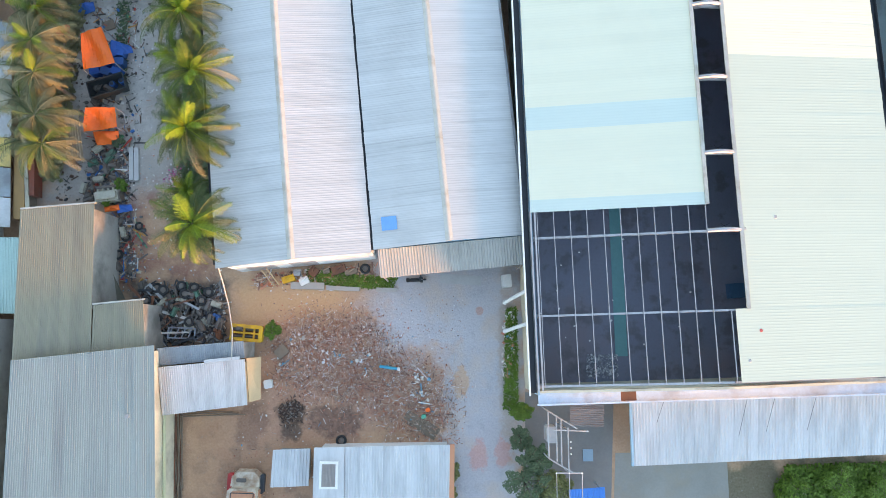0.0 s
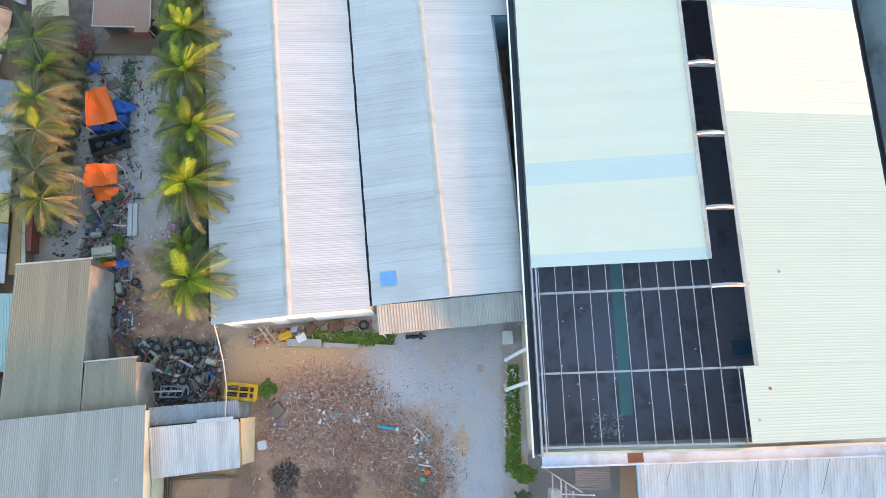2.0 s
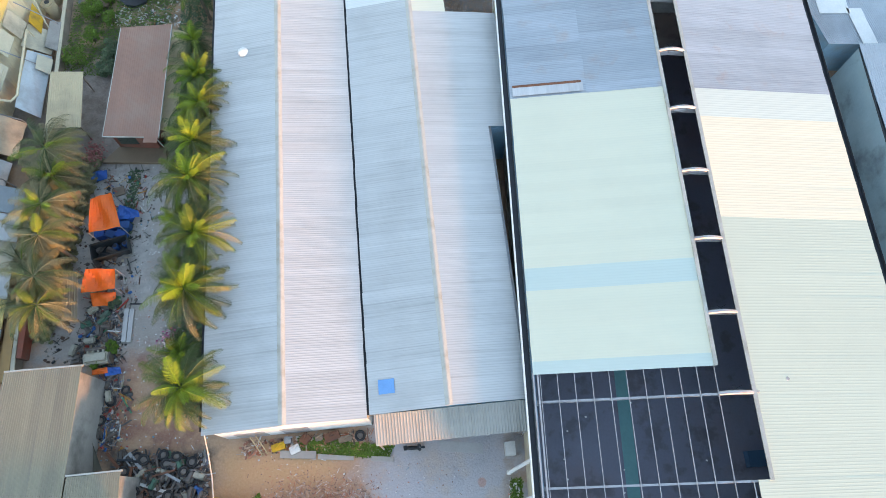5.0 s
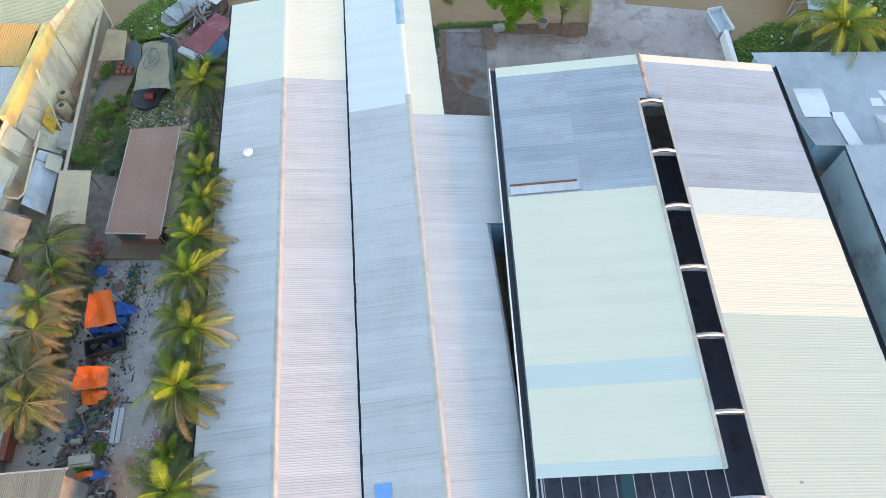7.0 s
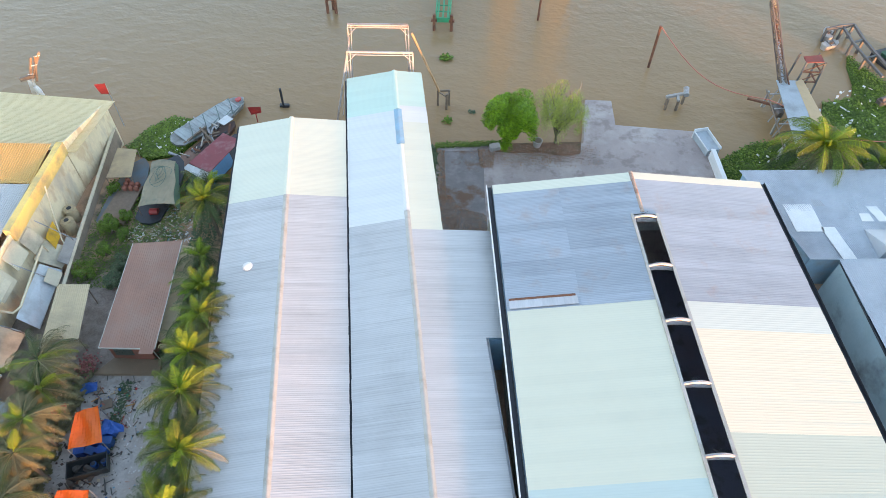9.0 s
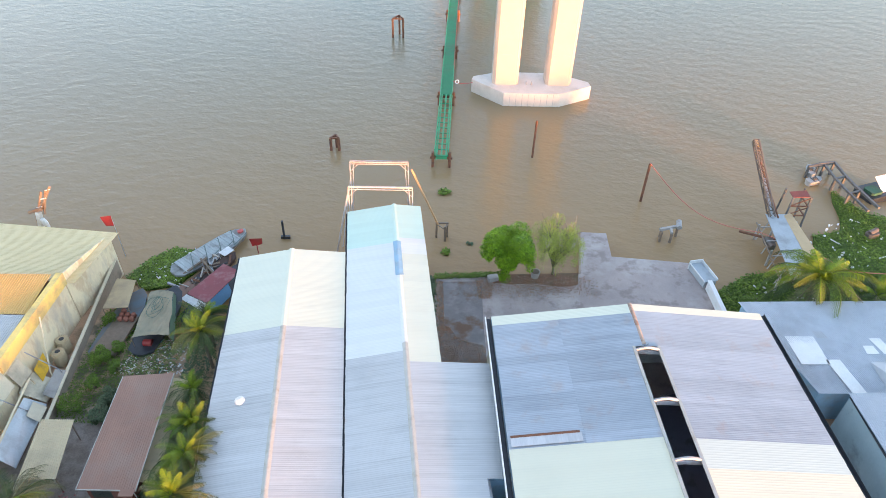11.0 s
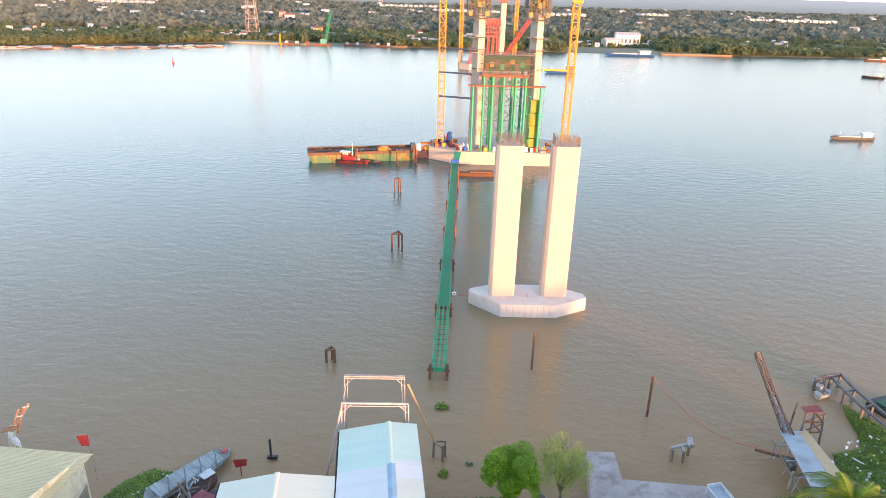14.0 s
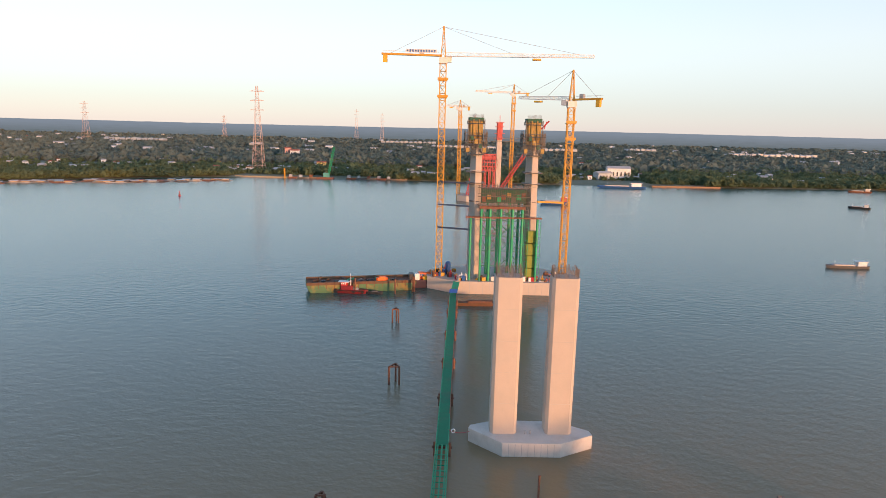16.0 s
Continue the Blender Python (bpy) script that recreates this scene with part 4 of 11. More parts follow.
        part("purlin", Geo().bar((u, 0.9, zu(u) - 0.02), (u, end, zu(u) - 0.02), 0.045, 0.11), STEEL_PALE, t)
    for u in (0.05, 0.42):
        part("eave_rail", Geo().bar((u, 0.6, ze + 0.05), (u, 15.7, ze + 0.05), 0.13, 0.2), STEEL_PALE, t)
    # walls
    part("wall", Geo().box(0.0, 0.2, 0.2, L_ - 0.1, 1.2, 7.2), WALL_CREAM, t)
    part("wall", Geo().box(0.0, 0.2, 0.2, L_ - 0.1, 7.2, ze - 0.1), WALL_BLUE, t, "pale blue sheet cladding")
    part("wall", Geo().box(W_ - 0.2, W_, 0.2, L_ - 0.1, 1.2, ze - 0.1), WALL_BLUE, t)
    gable(t, L_ - 0.3, 0.2, 0, W_, ur, 1.2, ze, ze, zr, WALL_WHITE)
    gable(t, 0.35, 0.2, 0, W_, ur, 1.2, ze - 0.3, ze - 0.3, zr - 0.35, WALL_CREAM)
    # gutters
    gutter(t, -0.34, ze + 0.1, 0.4, L_, STEEL_DARK, 0.5, 0.35)
    part("gutter_lip", Geo().box(-0.72, -0.6, 0.2, L_, ze - 0.15, ze + 0.14), WHITE_PAINT, t)
    gutter(t, W_ + 0.3, ze + 0.1, 0.0, L_, STEEL_DARK, 0.6, 0.35)
    g = Geo().box(0.1, W_, -0.55, 0.5, 9.3, 9.5).box(0.0, W_, -0.68, -0.55, 9.3, 9.72)
    part("box_gutter", g, mat("pale_box_gutter", (0.58, 0.66, 0.76), (0.46, 0.54, 0.64), 0.6, 0.6, 0.1, 0.2, 6, stain=(0.30, 0.22, 0.18), sscale=0.5, samount=0.4), t)
    part("rust_patch", Geo().box(7.0, 8.3, -0.5, 0.45, 9.5, 9.506), STEEL_RUST, t)
    part("gutter_curb", Geo().box(15.9, W_, 0.5, 0.8, 9.4, 10.25), CAP_BEIGE, t)
    # roof spots: small repairs and a red mark
    for (u, v, r, m_) in ((20.4, 14.4, 0.16, STEEL_GREY), (17.6, 13.4, 0.14, CAP_BEIGE), (17.0, 2.6, 0.14, STEEL_GREY), (18.2, 5.0, 0.15, PINK_RED)):
        ob = part("roof_fixing", Geo().tube((0, 0, 0), (0, 0, 0.03), r, 10, r * 0.8), m_, t)
        ob.location = (u, v, zu(u) + up + 0.01)
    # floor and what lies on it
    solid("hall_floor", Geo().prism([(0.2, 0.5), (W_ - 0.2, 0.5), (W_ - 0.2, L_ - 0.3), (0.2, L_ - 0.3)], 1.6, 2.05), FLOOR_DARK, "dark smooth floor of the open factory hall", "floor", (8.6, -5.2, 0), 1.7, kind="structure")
    g = Geo().box(-0.58, 0.58, -7.15, 7.3, 0, 0.05)
    solid("floor_mat", g, mat("teal_floor_strip", (0.13, 0.31, 0.31), (0.11, 0.26, 0.27), 0.5, 0.6, 0, 0.1, 5), "long teal floor strip on the dark hall floor", "floor mat", (17.8, 5.1, 2.05), 0.7)
    g = Geo().box(-0.9, 0.9, -0.7, 0.7, 0, 0.9)
    solid("storage_box", g, mat("dark_blue_box", (0.04, 0.10, 0.17), (0.03, 0.08, 0.14), 1, 0.5), "dark blue storage box on the hall floor", "box", (29.2, 4.2, 2.05), 3.0)
    g = Geo()
    for _ in range(420):
        x, y, s = rnd(-1.5, 1.5), rnd(-1.1, 1.1), rnd(0.05, 0.2)
        g.block(pose(x, y, s * 0.3, rnd(-20, 20), rnd(-20, 20), rnd(0, 180)), s, s * rnd(0.4, 1), s * 0.5)
    solid("rubble_heap", g, mixed("grey_rubble", [(0.30, 0.32, 0.36), (0.40, 0.42, 0.46), (0.55, 0.56, 0.58), (0.22, 0.23, 0.26)]), "low heap of grey rubble on the hall floor", "rubble", (16.0, -3.0, 2.05), kind="stuff")
    for i in range(14):
        g = Geo().block(pose(0, 0, 0.05, 0, 0, 0), rnd(0.08, 0.18), rnd(0.08, 0.18), 0.06, 0.02)
        solid("paper_scrap", g, WHITE_PAINT, "small white scrap on the dark hall floor", "scrap", (rnd(10, 27), rnd(-3, 10), 2.055), rnd(0, 90), "scraps on the hall floor")


ROOF_MINT2 = sheet_mat("pale_mint_roof_sheet", (0.49, 0.55, 0.46), (0.47, 0.53, 0.445), 0.25, 0.42, 0.0, 0.06, (0.36, 0.40, 0.33), 0.17, 0.12, None, 0.012)
STEEL_PALE = mat("pale_grey_steel", (0.42, 0.42, 0.44), (0.34, 0.34, 0.36), 1.5, 0.5, 0.1, 0.1, 10, stain=(0.22, 0.18, 0.16), sscale=0.6, samount=0.5)
hall_west()
hall_east()
entrance_canopy()
wide_hall()


# ---- lean-tos, sheds and houses ----
def sheeted(parent, a, b, c, d, material, width=1.05, pitch=0.25, high=0.045, wave=0.0, rows=1):
    """A roof plane of separate ribbed sheets side by side from a to b, their ribs running from a to d."""
    a, b, c, d = (Vector(p) for p in (a, b, c, d))
    n = max(1, round((b - a).length / width))
    for i in range(n):
        s, e = i / n, min(1.0, (i + 1) / n + 0.03 / n)
        lift = Vector((0, 0, 0.006 * (i % 2)))
        g = Geo().ribs(a.lerp(b, s) + lift, a.lerp(b, e) + lift, d.lerp(c, e) + lift, d.lerp(c, s) + lift, pitch, high, rows, 0.02, wave)
        part("roof_sheet", g, material, parent)


def walls_of(parent, ring, z0, z1, material, thick=0.18):
    """Upright walls along a ring of ground points, the tops at z1 (a number, or one for each corner)."""
    n = len(ring)
    tops = [z1] * n if isinstance(z1, (int, float)) else z1
    for i in range(n):
        p, q = Vector((*ring[i], 0)), Vector((*ring[(i + 1) % n], 0))
        d = (q - p).normalized()
        s = Vector((-d.y, d.x, 0)) * thick
        a, b = tops[i], tops[(i + 1) % n]
        p2, q2 = p + d * 0.001 + s, q - d * thick + s
        q1 = q - d * thick
        v = [(p.x, p.y, z0), (q1.x, q1.y, z0), (q2.x, q2.y, z0), (p2.x, p2.y, z0), (p.x, p.y, a), (q1.x, q1.y, b), (q2.x, q2.y, b), (p2.x, p2.y, a)]
        part("wall", Geo().add(v, [(3, 2, 1, 0), (4, 5, 6, 7), (0, 1, 5, 4), (1, 2, 6, 5), (2, 3, 7, 6), (3, 0, 4, 7)]), material, parent)


def south_lean_to():
    t = thing("lean_to", "lean-to with bright new zinc roof sheets against the factory hall", "lean-to", (0, 0, 0))
    sheeted(t, (17.4, -11.4, 6.2), (46, -10.2, 6.2), (46, -4.9, 7.2), (17.1, -5.75, 7.2), ROOF_WHITE, 1.1, 0.28, 0.06)
    part("wall", Geo().prism([(18.7, -10.9), (18.85, -10.9), (18.65, -5.9), (18.5, -5.9)], 1.5, 6.15), WALL_BLUE, t)
    part("wall", Geo().prism([(18.7, -10.95), (46, -9.9), (46, -9.75), (18.7, -10.8)], 1.5, 6.0), WALL_WHITE, t)
    part("fascia", Geo().slab((17.28, -11.4, 6.3), (17.46, -11.4, 6.3), (17.16, -5.75, 7.3), (16.98, -5.75, 7.3), 0.3), WALL_BLUE, t)
    for x, y in ((19.4, -7.6), (26.6, -8.8), (29.0, -8.4), (32.6, -8.3)):
        z = 7.2 - (abs(y + 5.4) / 5.8) + 0.1
        part("stay_wire", Geo().tube((x, y, z), (x + 0.6, -5.4, 7.5), 0.018, 5), STEEL_DARK, t)
    t = thing("small_lean_to", "small brown ribbed lean-to roof beside the hall", "lean-to")
    sheeted(t, (15.35, -8.3, 4.5), (15.35, -5.9, 4.9), (12.3, -5.8, 4.9), (12.3, -8.2, 4.5), mat("brown_grey_sheet", (0.30, 0.25, 0.23), (0.22, 0.19, 0.18), 0.6, 0.5, 0.2, 0.1, 6, stain=(0.12, 0.10, 0.09), sscale=0.4, rand=0.08, local=True, stretch=(0.3, 2, 1)), 0.9, 0.22)
    for x, y in ((12.45, -8.1), (15.2, -8.15)):
        part("post", Geo().bar((x, y, 2), (x, y, 4.45), 0.1), STEEL_GREY, t)


def west_sheds():
    t = thing("workshop_shed", "large L-shaped workshop shed with dull olive ribbed roof", "shed", group="workshop sheds")
    z = 7.0
    sheeted(t, (-36.75, -2.6, z), (-29.95, -2.3, z), (-30.3, 11.6, z + 0.5), (-36.8, 11.0, z + 0.5), ROOF_OLIVE, 1.0, 0.2, 0.04)
    sheeted(t, (-29.93, -2.3, z), (-25.3, -1.2, z), (-25.6, 3.0, z + 0.2), (-29.93, 2.55, z + 0.2), ROOF_OLIVE, 1.0, 0.2, 0.04)
    part("verge_board", Geo().bar((-36.8, 11.1, z + 0.46), (-30.2, 11.68, z + 0.46), 0.14, 0.2), CAP_BEIGE, t)
    part("verge_board", Geo().bar((-30.0, 2.66, z + 0.16), (-25.5, 3.1, z + 0.16), 0.14, 0.2), CAP_BEIGE, t)
    walls_of(t, [(-36.4, -2.4), (-25.6, -1.3), (-25.8, 2.7), (-30.2, 2.3), (-30.6, 11.2), (-36.5, 10.7)], 1.5, 6.9, WALL_GREY)
    t = thing("workshop_shed", "large workshop shed with faded blue-grey ribbed roof and cream walls", "shed", group="workshop sheds")
    sheeted(t, (-36.2, -20, 7.3), (-23.15, -20, 7.3), (-24.2, -0.9, 7.7), (-36.4, -2.2, 7.7), ROOF_TEAL, 1.0, 0.2, 0.04)
    walls_of(t, [(-36.0, -20), (-23.6, -20), (-24.5, -1.4), (-36.1, -2.5)], 1.5, [7.2, 7.2, 7.55, 7.55], WALL_CREAM)
    part("ledge", Geo().prism([(-23.5, -20), (-23.3, -20), (-24.32, -1.5), (-24.45, -1.5)], 4.9, 5.2), WALL_YELLOWISH, t)
    part("vent_ring", Geo().tube((-26.2, -6.9, 7.55), (-26.2, -6.9, 7.75), 0.18, 10), STEEL_GREY, t)
    t = thing("side_shed", "low grey sheet lean-to joined to the workshop", "shed", group="side sheds")
    sheeted(t, (-24.4, -2.75, 5.85), (-16.9, -2.05, 5.85), (-17.0, -0.55, 6.1), (-24.7, -1.2, 6.1), mat("plain_grey_sheet", (0.34, 0.36, 0.38), (0.28, 0.30, 0.32), 0.5, 0.45, 0.3, 0.1, 6, rand=0.05, local=True, stretch=(2, 0.3, 1)), 1.0, 0.2)
    walls_of(t, [(-24.3, -2.7), (-17.1, -2.1), (-17.1, -0.7), (-24.4, -1.4)], 1.6, 5.7, WALL_GREY)
    t = thing("side_shed", "low shed with bright ribbed zinc roof and pale plywood end", "shed", group="side sheds")
    sheeted(t, (-24.1, -7.1, 5.5), (-16.6, -6.2, 5.5), (-16.8, -2.15, 6.25), (-24.4, -2.85, 6.25), ROOF_WHITE, 1.0, 0.2)
    part("loose_sheet", Geo().slab((-20.3, -2.5, 6.42), (-17.2, -2.2, 6.42), (-17.2, -1.9, 6.42), (-20.3, -2.2, 6.42), 0.03), ROOF_WHITE, t)
    walls_of(t, [(-23.9, -6.8), (-16.6, -5.95), (-16.75, -2.4), (-24.1, -3.1)], 1.6, [5.35, 5.35, 6.0, 6.0], TIMBER_PALE)
    part("end_panel", Geo().slab((-16.55, -6.0, 5.2), (-15.75, -5.8, 4.4), (-15.8, -2.0, 4.6), (-16.7, -2.1, 6.05), 0.06), TIMBER_PALE, t)
    t = thing("neighbour_shed", "teal and cream roofed shed at the yard's edge", "shed")
    sheeted(t, (-52, -20, 6.6), (-37.7, -20, 6.6), (-37.9, -9.2, 7.0), (-52, -9.2, 7.0), mat("teal_sheet", (0.10, 0.24, 0.27), (0.08, 0.19, 0.22), 0.5, 0.5, 0, 0.1, 6, local=True), 1.1, 0.25)
    sheeted(t, (-52, -9.0, 7.0), (-37.6, -9.0, 7.0), (-38.2, 1.8, 7.4), (-52, 1.8, 7.4), mat("cream_sheet", (0.58, 0.54, 0.42), (0.50, 0.47, 0.37), 0.5, 0.6, 0, 0.1, 6, local=True), 1.1, 0.25)
    walls_of(t, [(-51.5, -19.5), (-38.2, -19.5), (-38.5, 1.4), (-51.5, 1.4)], 1.6, 6.4, WALL_GREY)


WALL_YELLOWISH = mat("pale_yellow_ledge", (0.60, 0.60, 0.38), (0.52, 0.53, 0.36), 0.6, 0.7, 0, 0.1, 6, stain=(0.3, 0.3, 0.22), sscale=0.4)


def small_house():
    t = thing("site_house", "small house with ribbed zinc roof and orange edge trim", "house")
    sheeted(t, (-10.5, -17.5, 5.0), (1.3, -17.5, 5.0), (1.4, -9.65, 5.6), (-10.5, -9.85, 5.6), ROOF_WHITE, 1.0, 0.25)
    part("verge_trim", Geo().slab((1.3, -17.5, 5.02), (1.75, -17.5, 5.0), (1.8, -9.6, 5.6), (1.38, -9.65, 5.62), 0.12), mat("faded_orange_trim", (0.55, 0.24, 0.12), (0.45, 0.20, 0.11), 1, 0.6), t)
    walls_of(t, [(-10.2, -17.3), (1.2, -17.3), (1.2, -9.95), (-10.2, -10.1)], 1.6, 4.95, WALL_WHITE)
    part("flat_roof", Geo().slab((-10.6, -14.6, 5.62), (-7.9, -14.6, 5.62), (-7.9, -9.8, 5.8), (-10.55, -9.85, 5.8), 0.06), ROOF_WHITE, t, "bright white roof panel")
    hatch = part("roof_hatch", Geo().box(-10.0, -8.4, -13.3, -11.0, 5.66, 6.05), WHITE_PAINT, t)
    part("hatch_grille", Geo().ribs((-9.8, -13.1, 6.06), (-8.6, -13.1, 6.06), (-8.6, -11.2, 6.06), (-9.8, -11.2, 6.06), 0.12, 0.04), mat("brown_grey_grille", (0.33, 0.30, 0.28)), hatch)
    t = thing("tin_hut", "small hut with wavy ribbed zinc roof", "hut")
    sheeted(t, (-14.6, -13.5, 4.4), (-11.2, -13.4, 4.3), (-11.1, -10.1, 4.6), (-14.4, -10.2, 4.7), ROOF_WHITE, 1.1, 0.3, 0.07, 0.012, 4)
    walls_of(t, [(-14.2, -13.2), (-11.5, -13.2), (-11.5, -10.5), (-14.2, -10.5)], 1.8, 4.2, WALL_GREY)
    g = Geo().box(-1.6, 1.6, -1.2, 1.2, 3.4, 3.5)
    t = thing("blue_canopy", "bright blue sheet canopy on posts", "canopy", (13.6, -14.7, 0), 4)
    sheeted(t, (-1.6, -1.3, 4.9), (1.6, -1.3, 4.9), (1.6, 1.2, 5.1), (-1.6, 1.2, 5.1), mat("bright_blue_sheet", (0.05, 0.22, 0.62), (0.04, 0.18, 0.52), 1, 0.45), 1.0, 0.25)
    for x in (-1.4, 1.4):
        part("post", Geo().bar((x, 1.0, 2), (x, 1.0, 5.0), 0.08), STEEL_GREY, t)
        part("post", Geo().bar((x, -1.1, 2), (x, -1.1, 4.85), 0.08), STEEL_GREY, t)


def red_house():
    t = thing("brick_house", "red brick house under a single-pitch red-brown roof", "house")
    a, b, c, d = (-33.9, 35.5, 5.6), (-28.0, 35.2, 6.0), (-28.7, 49.4, 6.1), (-34.4, 49.2, 5.7)
    sheeted(t, a, b, c, d, ROOF_RED, 1.0, 0.25, 0.012)
    part("roof_tongue", Geo().slab((-29.5, 34.6, 6.0), (-28.1, 34.6, 6.0), (-28.05, 35.3, 6.05), (-29.45, 35.3, 6.05), 0.05), ROOF_RED, t)
    for p, q in ((a, d), (b, c), (a, b)):
        part("verge_board", Geo().bar((p[0], p[1], p[2] - 0.06), (q[0], q[1], q[2] - 0.06), 0.08, 0.16), CAP_BEIGE, t)
    walls_of(t, [(-33.6, 36.2), (-29.2, 36.0), (-29.8, 48.6), (-34.0, 48.6)], 1.6, [5.5, 5.8, 5.9, 5.55], BRICK_RED)
    part("porch", Geo().prism([(-35.2, 34.3), (-28.4, 34.3), (-28.7, 36.1), (-33.7, 36.2)], 1.7, 2.4), mat("tan_porch_slab", (0.26, 0.185, 0.12), (0.20, 0.15, 0.10), 0.6, 0.8), t)
    part("window", Geo().box(-33.1, -31.2, 36.05, 36.17, 3.2, 4.8), mat("dark_green_window", (0.05, 0.07, 0.06), (0.04, 0.06, 0.05), 1, 0.3), t)
    part("rain_pipe", Geo().tube((-28.95, 36.2, 2.0), (-28.5, 35.4, 5.7), 0.04), WHITE_PAINT, t)
    part("side_canopy", Geo().slab((-28.9, 37, 4.6), (-27.3, 37, 4.1), (-27.8, 50, 4.1), (-29.4, 50, 4.6), 0.06), ROOF_TAN, t)
    for y in (37.2, 43, 49.6):
        part("canopy_post", Geo().bar((-27.4 - (y - 37) * 0.04, y, 2), (-27.4 - (y - 37) * 0.04, y, 4.1), 0.08), STEEL_GREY, t)
    t = thing("open_shelter", "open shelter with flat tan sheet roof", "shelter")
    sheeted(t, (-40.4, 36.9, 4.9), (-36.7, 37.0, 4.9), (-37.7, 43.8, 5.1), (-41.2, 43.8, 5.1), ROOF_TAN, 1.0, 0.25, 0.03)
    for x, y in ((-40.1, 37.3), (-37.0, 37.3), (-37.9, 43.4), (-40.8, 43.4)):
        part("post", Geo().bar((x, y, 2), (x, y, 4.85), 0.1), WOOD, t)


south_lean_to()
west_sheds()
small_house()
red_house()


def riverside_factory():
    """The sunlit ochre factory behind the western wall."""
    t = thing("riverside_factory", "sunlit ochre factory with cream roofs by the river", "factory")
    sheeted(t, (-62, 62.6, 9.6), (-62, 73.8, 8.2), (-43.16, 72.77, 7.40), (-44.2, 61.6, 8.2), mat("cream_zinc_sheet", (0.74, 0.60, 0.34), (0.66, 0.53, 0.30), 0.5, 0.5, 0.1, 0.1, 6), 1.2, 0.25)
    # parapet colour carries the low sun on the wall top
    part("parapet", Geo().prism([(-46.5, 47.5), (-45.7, 47.5), (-45.2, 61.8), (-46.0, 61.8)], 8.0, 9.75), WALL_YELLOW, t)
    sheeted(t, (-62, 55.2, 9.2), (-46.6, 55.2, 9.2), (-46.4, 61.4, 9.8), (-62, 61.4, 9.8), mat("ochre_rib_sheet", (0.70, 0.43, 0.14), (0.62, 0.38, 0.12), 0.5, 0.5, 0, 0.1, 6), 1.2, 0.3, 0.06)
    sheeted(t, (-62, 40, 8.8), (-47.2, 40, 8.8), (-46.7, 55.0, 9.3), (-62, 55.0, 9.3), mat("grey_zinc_sheet", (0.55, 0.55, 0.53), (0.48, 0.48, 0.47), 0.5, 0.5, 0.2, 0.1, 6), 1.2, 0.25)
    walls_of(t, [(-61.5, 26), (-46.8, 26), (-45.4, 61.8), (-44.4, 72.4), (-61.5, 72.9)], -1.0, [9.0, 8.6, 9.5, 7.4, 7.8], WALL_OCHRE)
    sheeted(t, (-62, 8.0, 7.4), (-41.4, 8.0, 6.8), (-44.4, 39.8, 7.8), (-62, 39.8, 8.8), mat("blue_white_sheet", (0.52, 0.58, 0.64), (0.45, 0.51, 0.57), 0.5, 0.5, 0.1, 0.1, 6, stain=(0.45, 0.36, 0.18), sscale=0.2), 1.2, 0.25)
    walls_of(t, [(-61.5, 8.2), (-41.6, 8.2), (-43.3, 25.9), (-61.5, 25.9)], 1.0, [7.0, 6.5, 7.2, 7.2], WALL_WHITE)
    # low panelled lean-to at the southern end
    for i in range(7):
        y0, y1 = 10.0 + i * 2.9, 10.0 + i * 2.9 + 2.8
        e = lambda y: -39.9 - (y - 10) * 0.075
        part("lean_to_panel", Geo().slab((-43.6, y0, 5.4), (e(y0), y0, 4.0), (e(y1), y1, 4.0), (-43.9, y1, 5.4), 0.1), (WALL_WHITE, WALL_BLUEGREY, WALL_YELLOW, WALL_WHITE, WALL_CREAM)[i % 5], t)
    # sloping skirt of panels along the yard side
    x = lambda y: -46.8 + (y - 26) * 0.039
    for y0, y1, z0, z1, out, m_ in ((26.6, 29.4, 5.9, 3.4, 2.0, WALL_CREAM), (29.6, 33.8, 5.4, 3.0, 2.3, WALL_WHITE), (34.4, 38.6, 5.0, 3.1, 2.6, WALL_CREAM), (47.6, 50.6, 4.6, 3.0, 2.9, WALL_CREAM), (38.4, 43.0, 7.4, 6.6, 1.0, WALL_CREAM), (31.2, 34.8, 7.6, 6.4, 1.0, WALL_WHITE)):
        part("wall_panel", Geo().slab((x(y0) + 0.4, y0, z0), (x(y0) + out, y0, z1), (x(y1) + out, y1, z1), (x(y1) + 0.4, y1, z0), 0.12), m_, t)
    part("pale_blue_lean_to", Geo().slab((-43.9, 39.3, 5.2), (-42.4, 39.3, 3.1), (-42.9, 47.3, 3.1), (-44.1, 46.4, 5.4), 0.12), mat("pale_blue_stained_panel", (0.60, 0.67, 0.71), (0.52, 0.58, 0.62), 0.6, 0.7, 0, 0.2, 5, stain=(0.30, 0.30, 0.29), sscale=0.4, samount=0.5), t, "pale blue stained lean-to panel")
    part("lean_to_flap", Geo().slab((-43.3, 44.6, 4.6), (-42.3, 44.6, 3.5), (-42.4, 46.6, 3.5), (-43.4, 46.4, 4.7), 0.08), WALL_CREAM, t)
    part("yard_hood", Geo().slab((-43.4, 48.0, 3.9), (-42.2, 47.8, 3.5), (-42.6, 51.8, 3.5), (-43.6, 51.6, 3.9), 0.1), WALL_GREY, t)
    for y in (30, 37, 44, 50):
        part("drain_pipe", Geo().line([(-45.9 + (y - 26) * 0.056, y, 8.6), (-44.2 + (y - 26) * 0.056, y + 1.4, 4.0), (-44.0 + (y - 26) * 0.056, y + 1.5, 2.0)], [0.07, 0.07, 0.07], 6), STEEL_GREY, t)
    rail = mat("cream_painted_pipe", (0.70, 0.62, 0.44), (0.60, 0.52, 0.37), 2, 0.6, 0, 0.1, 8)
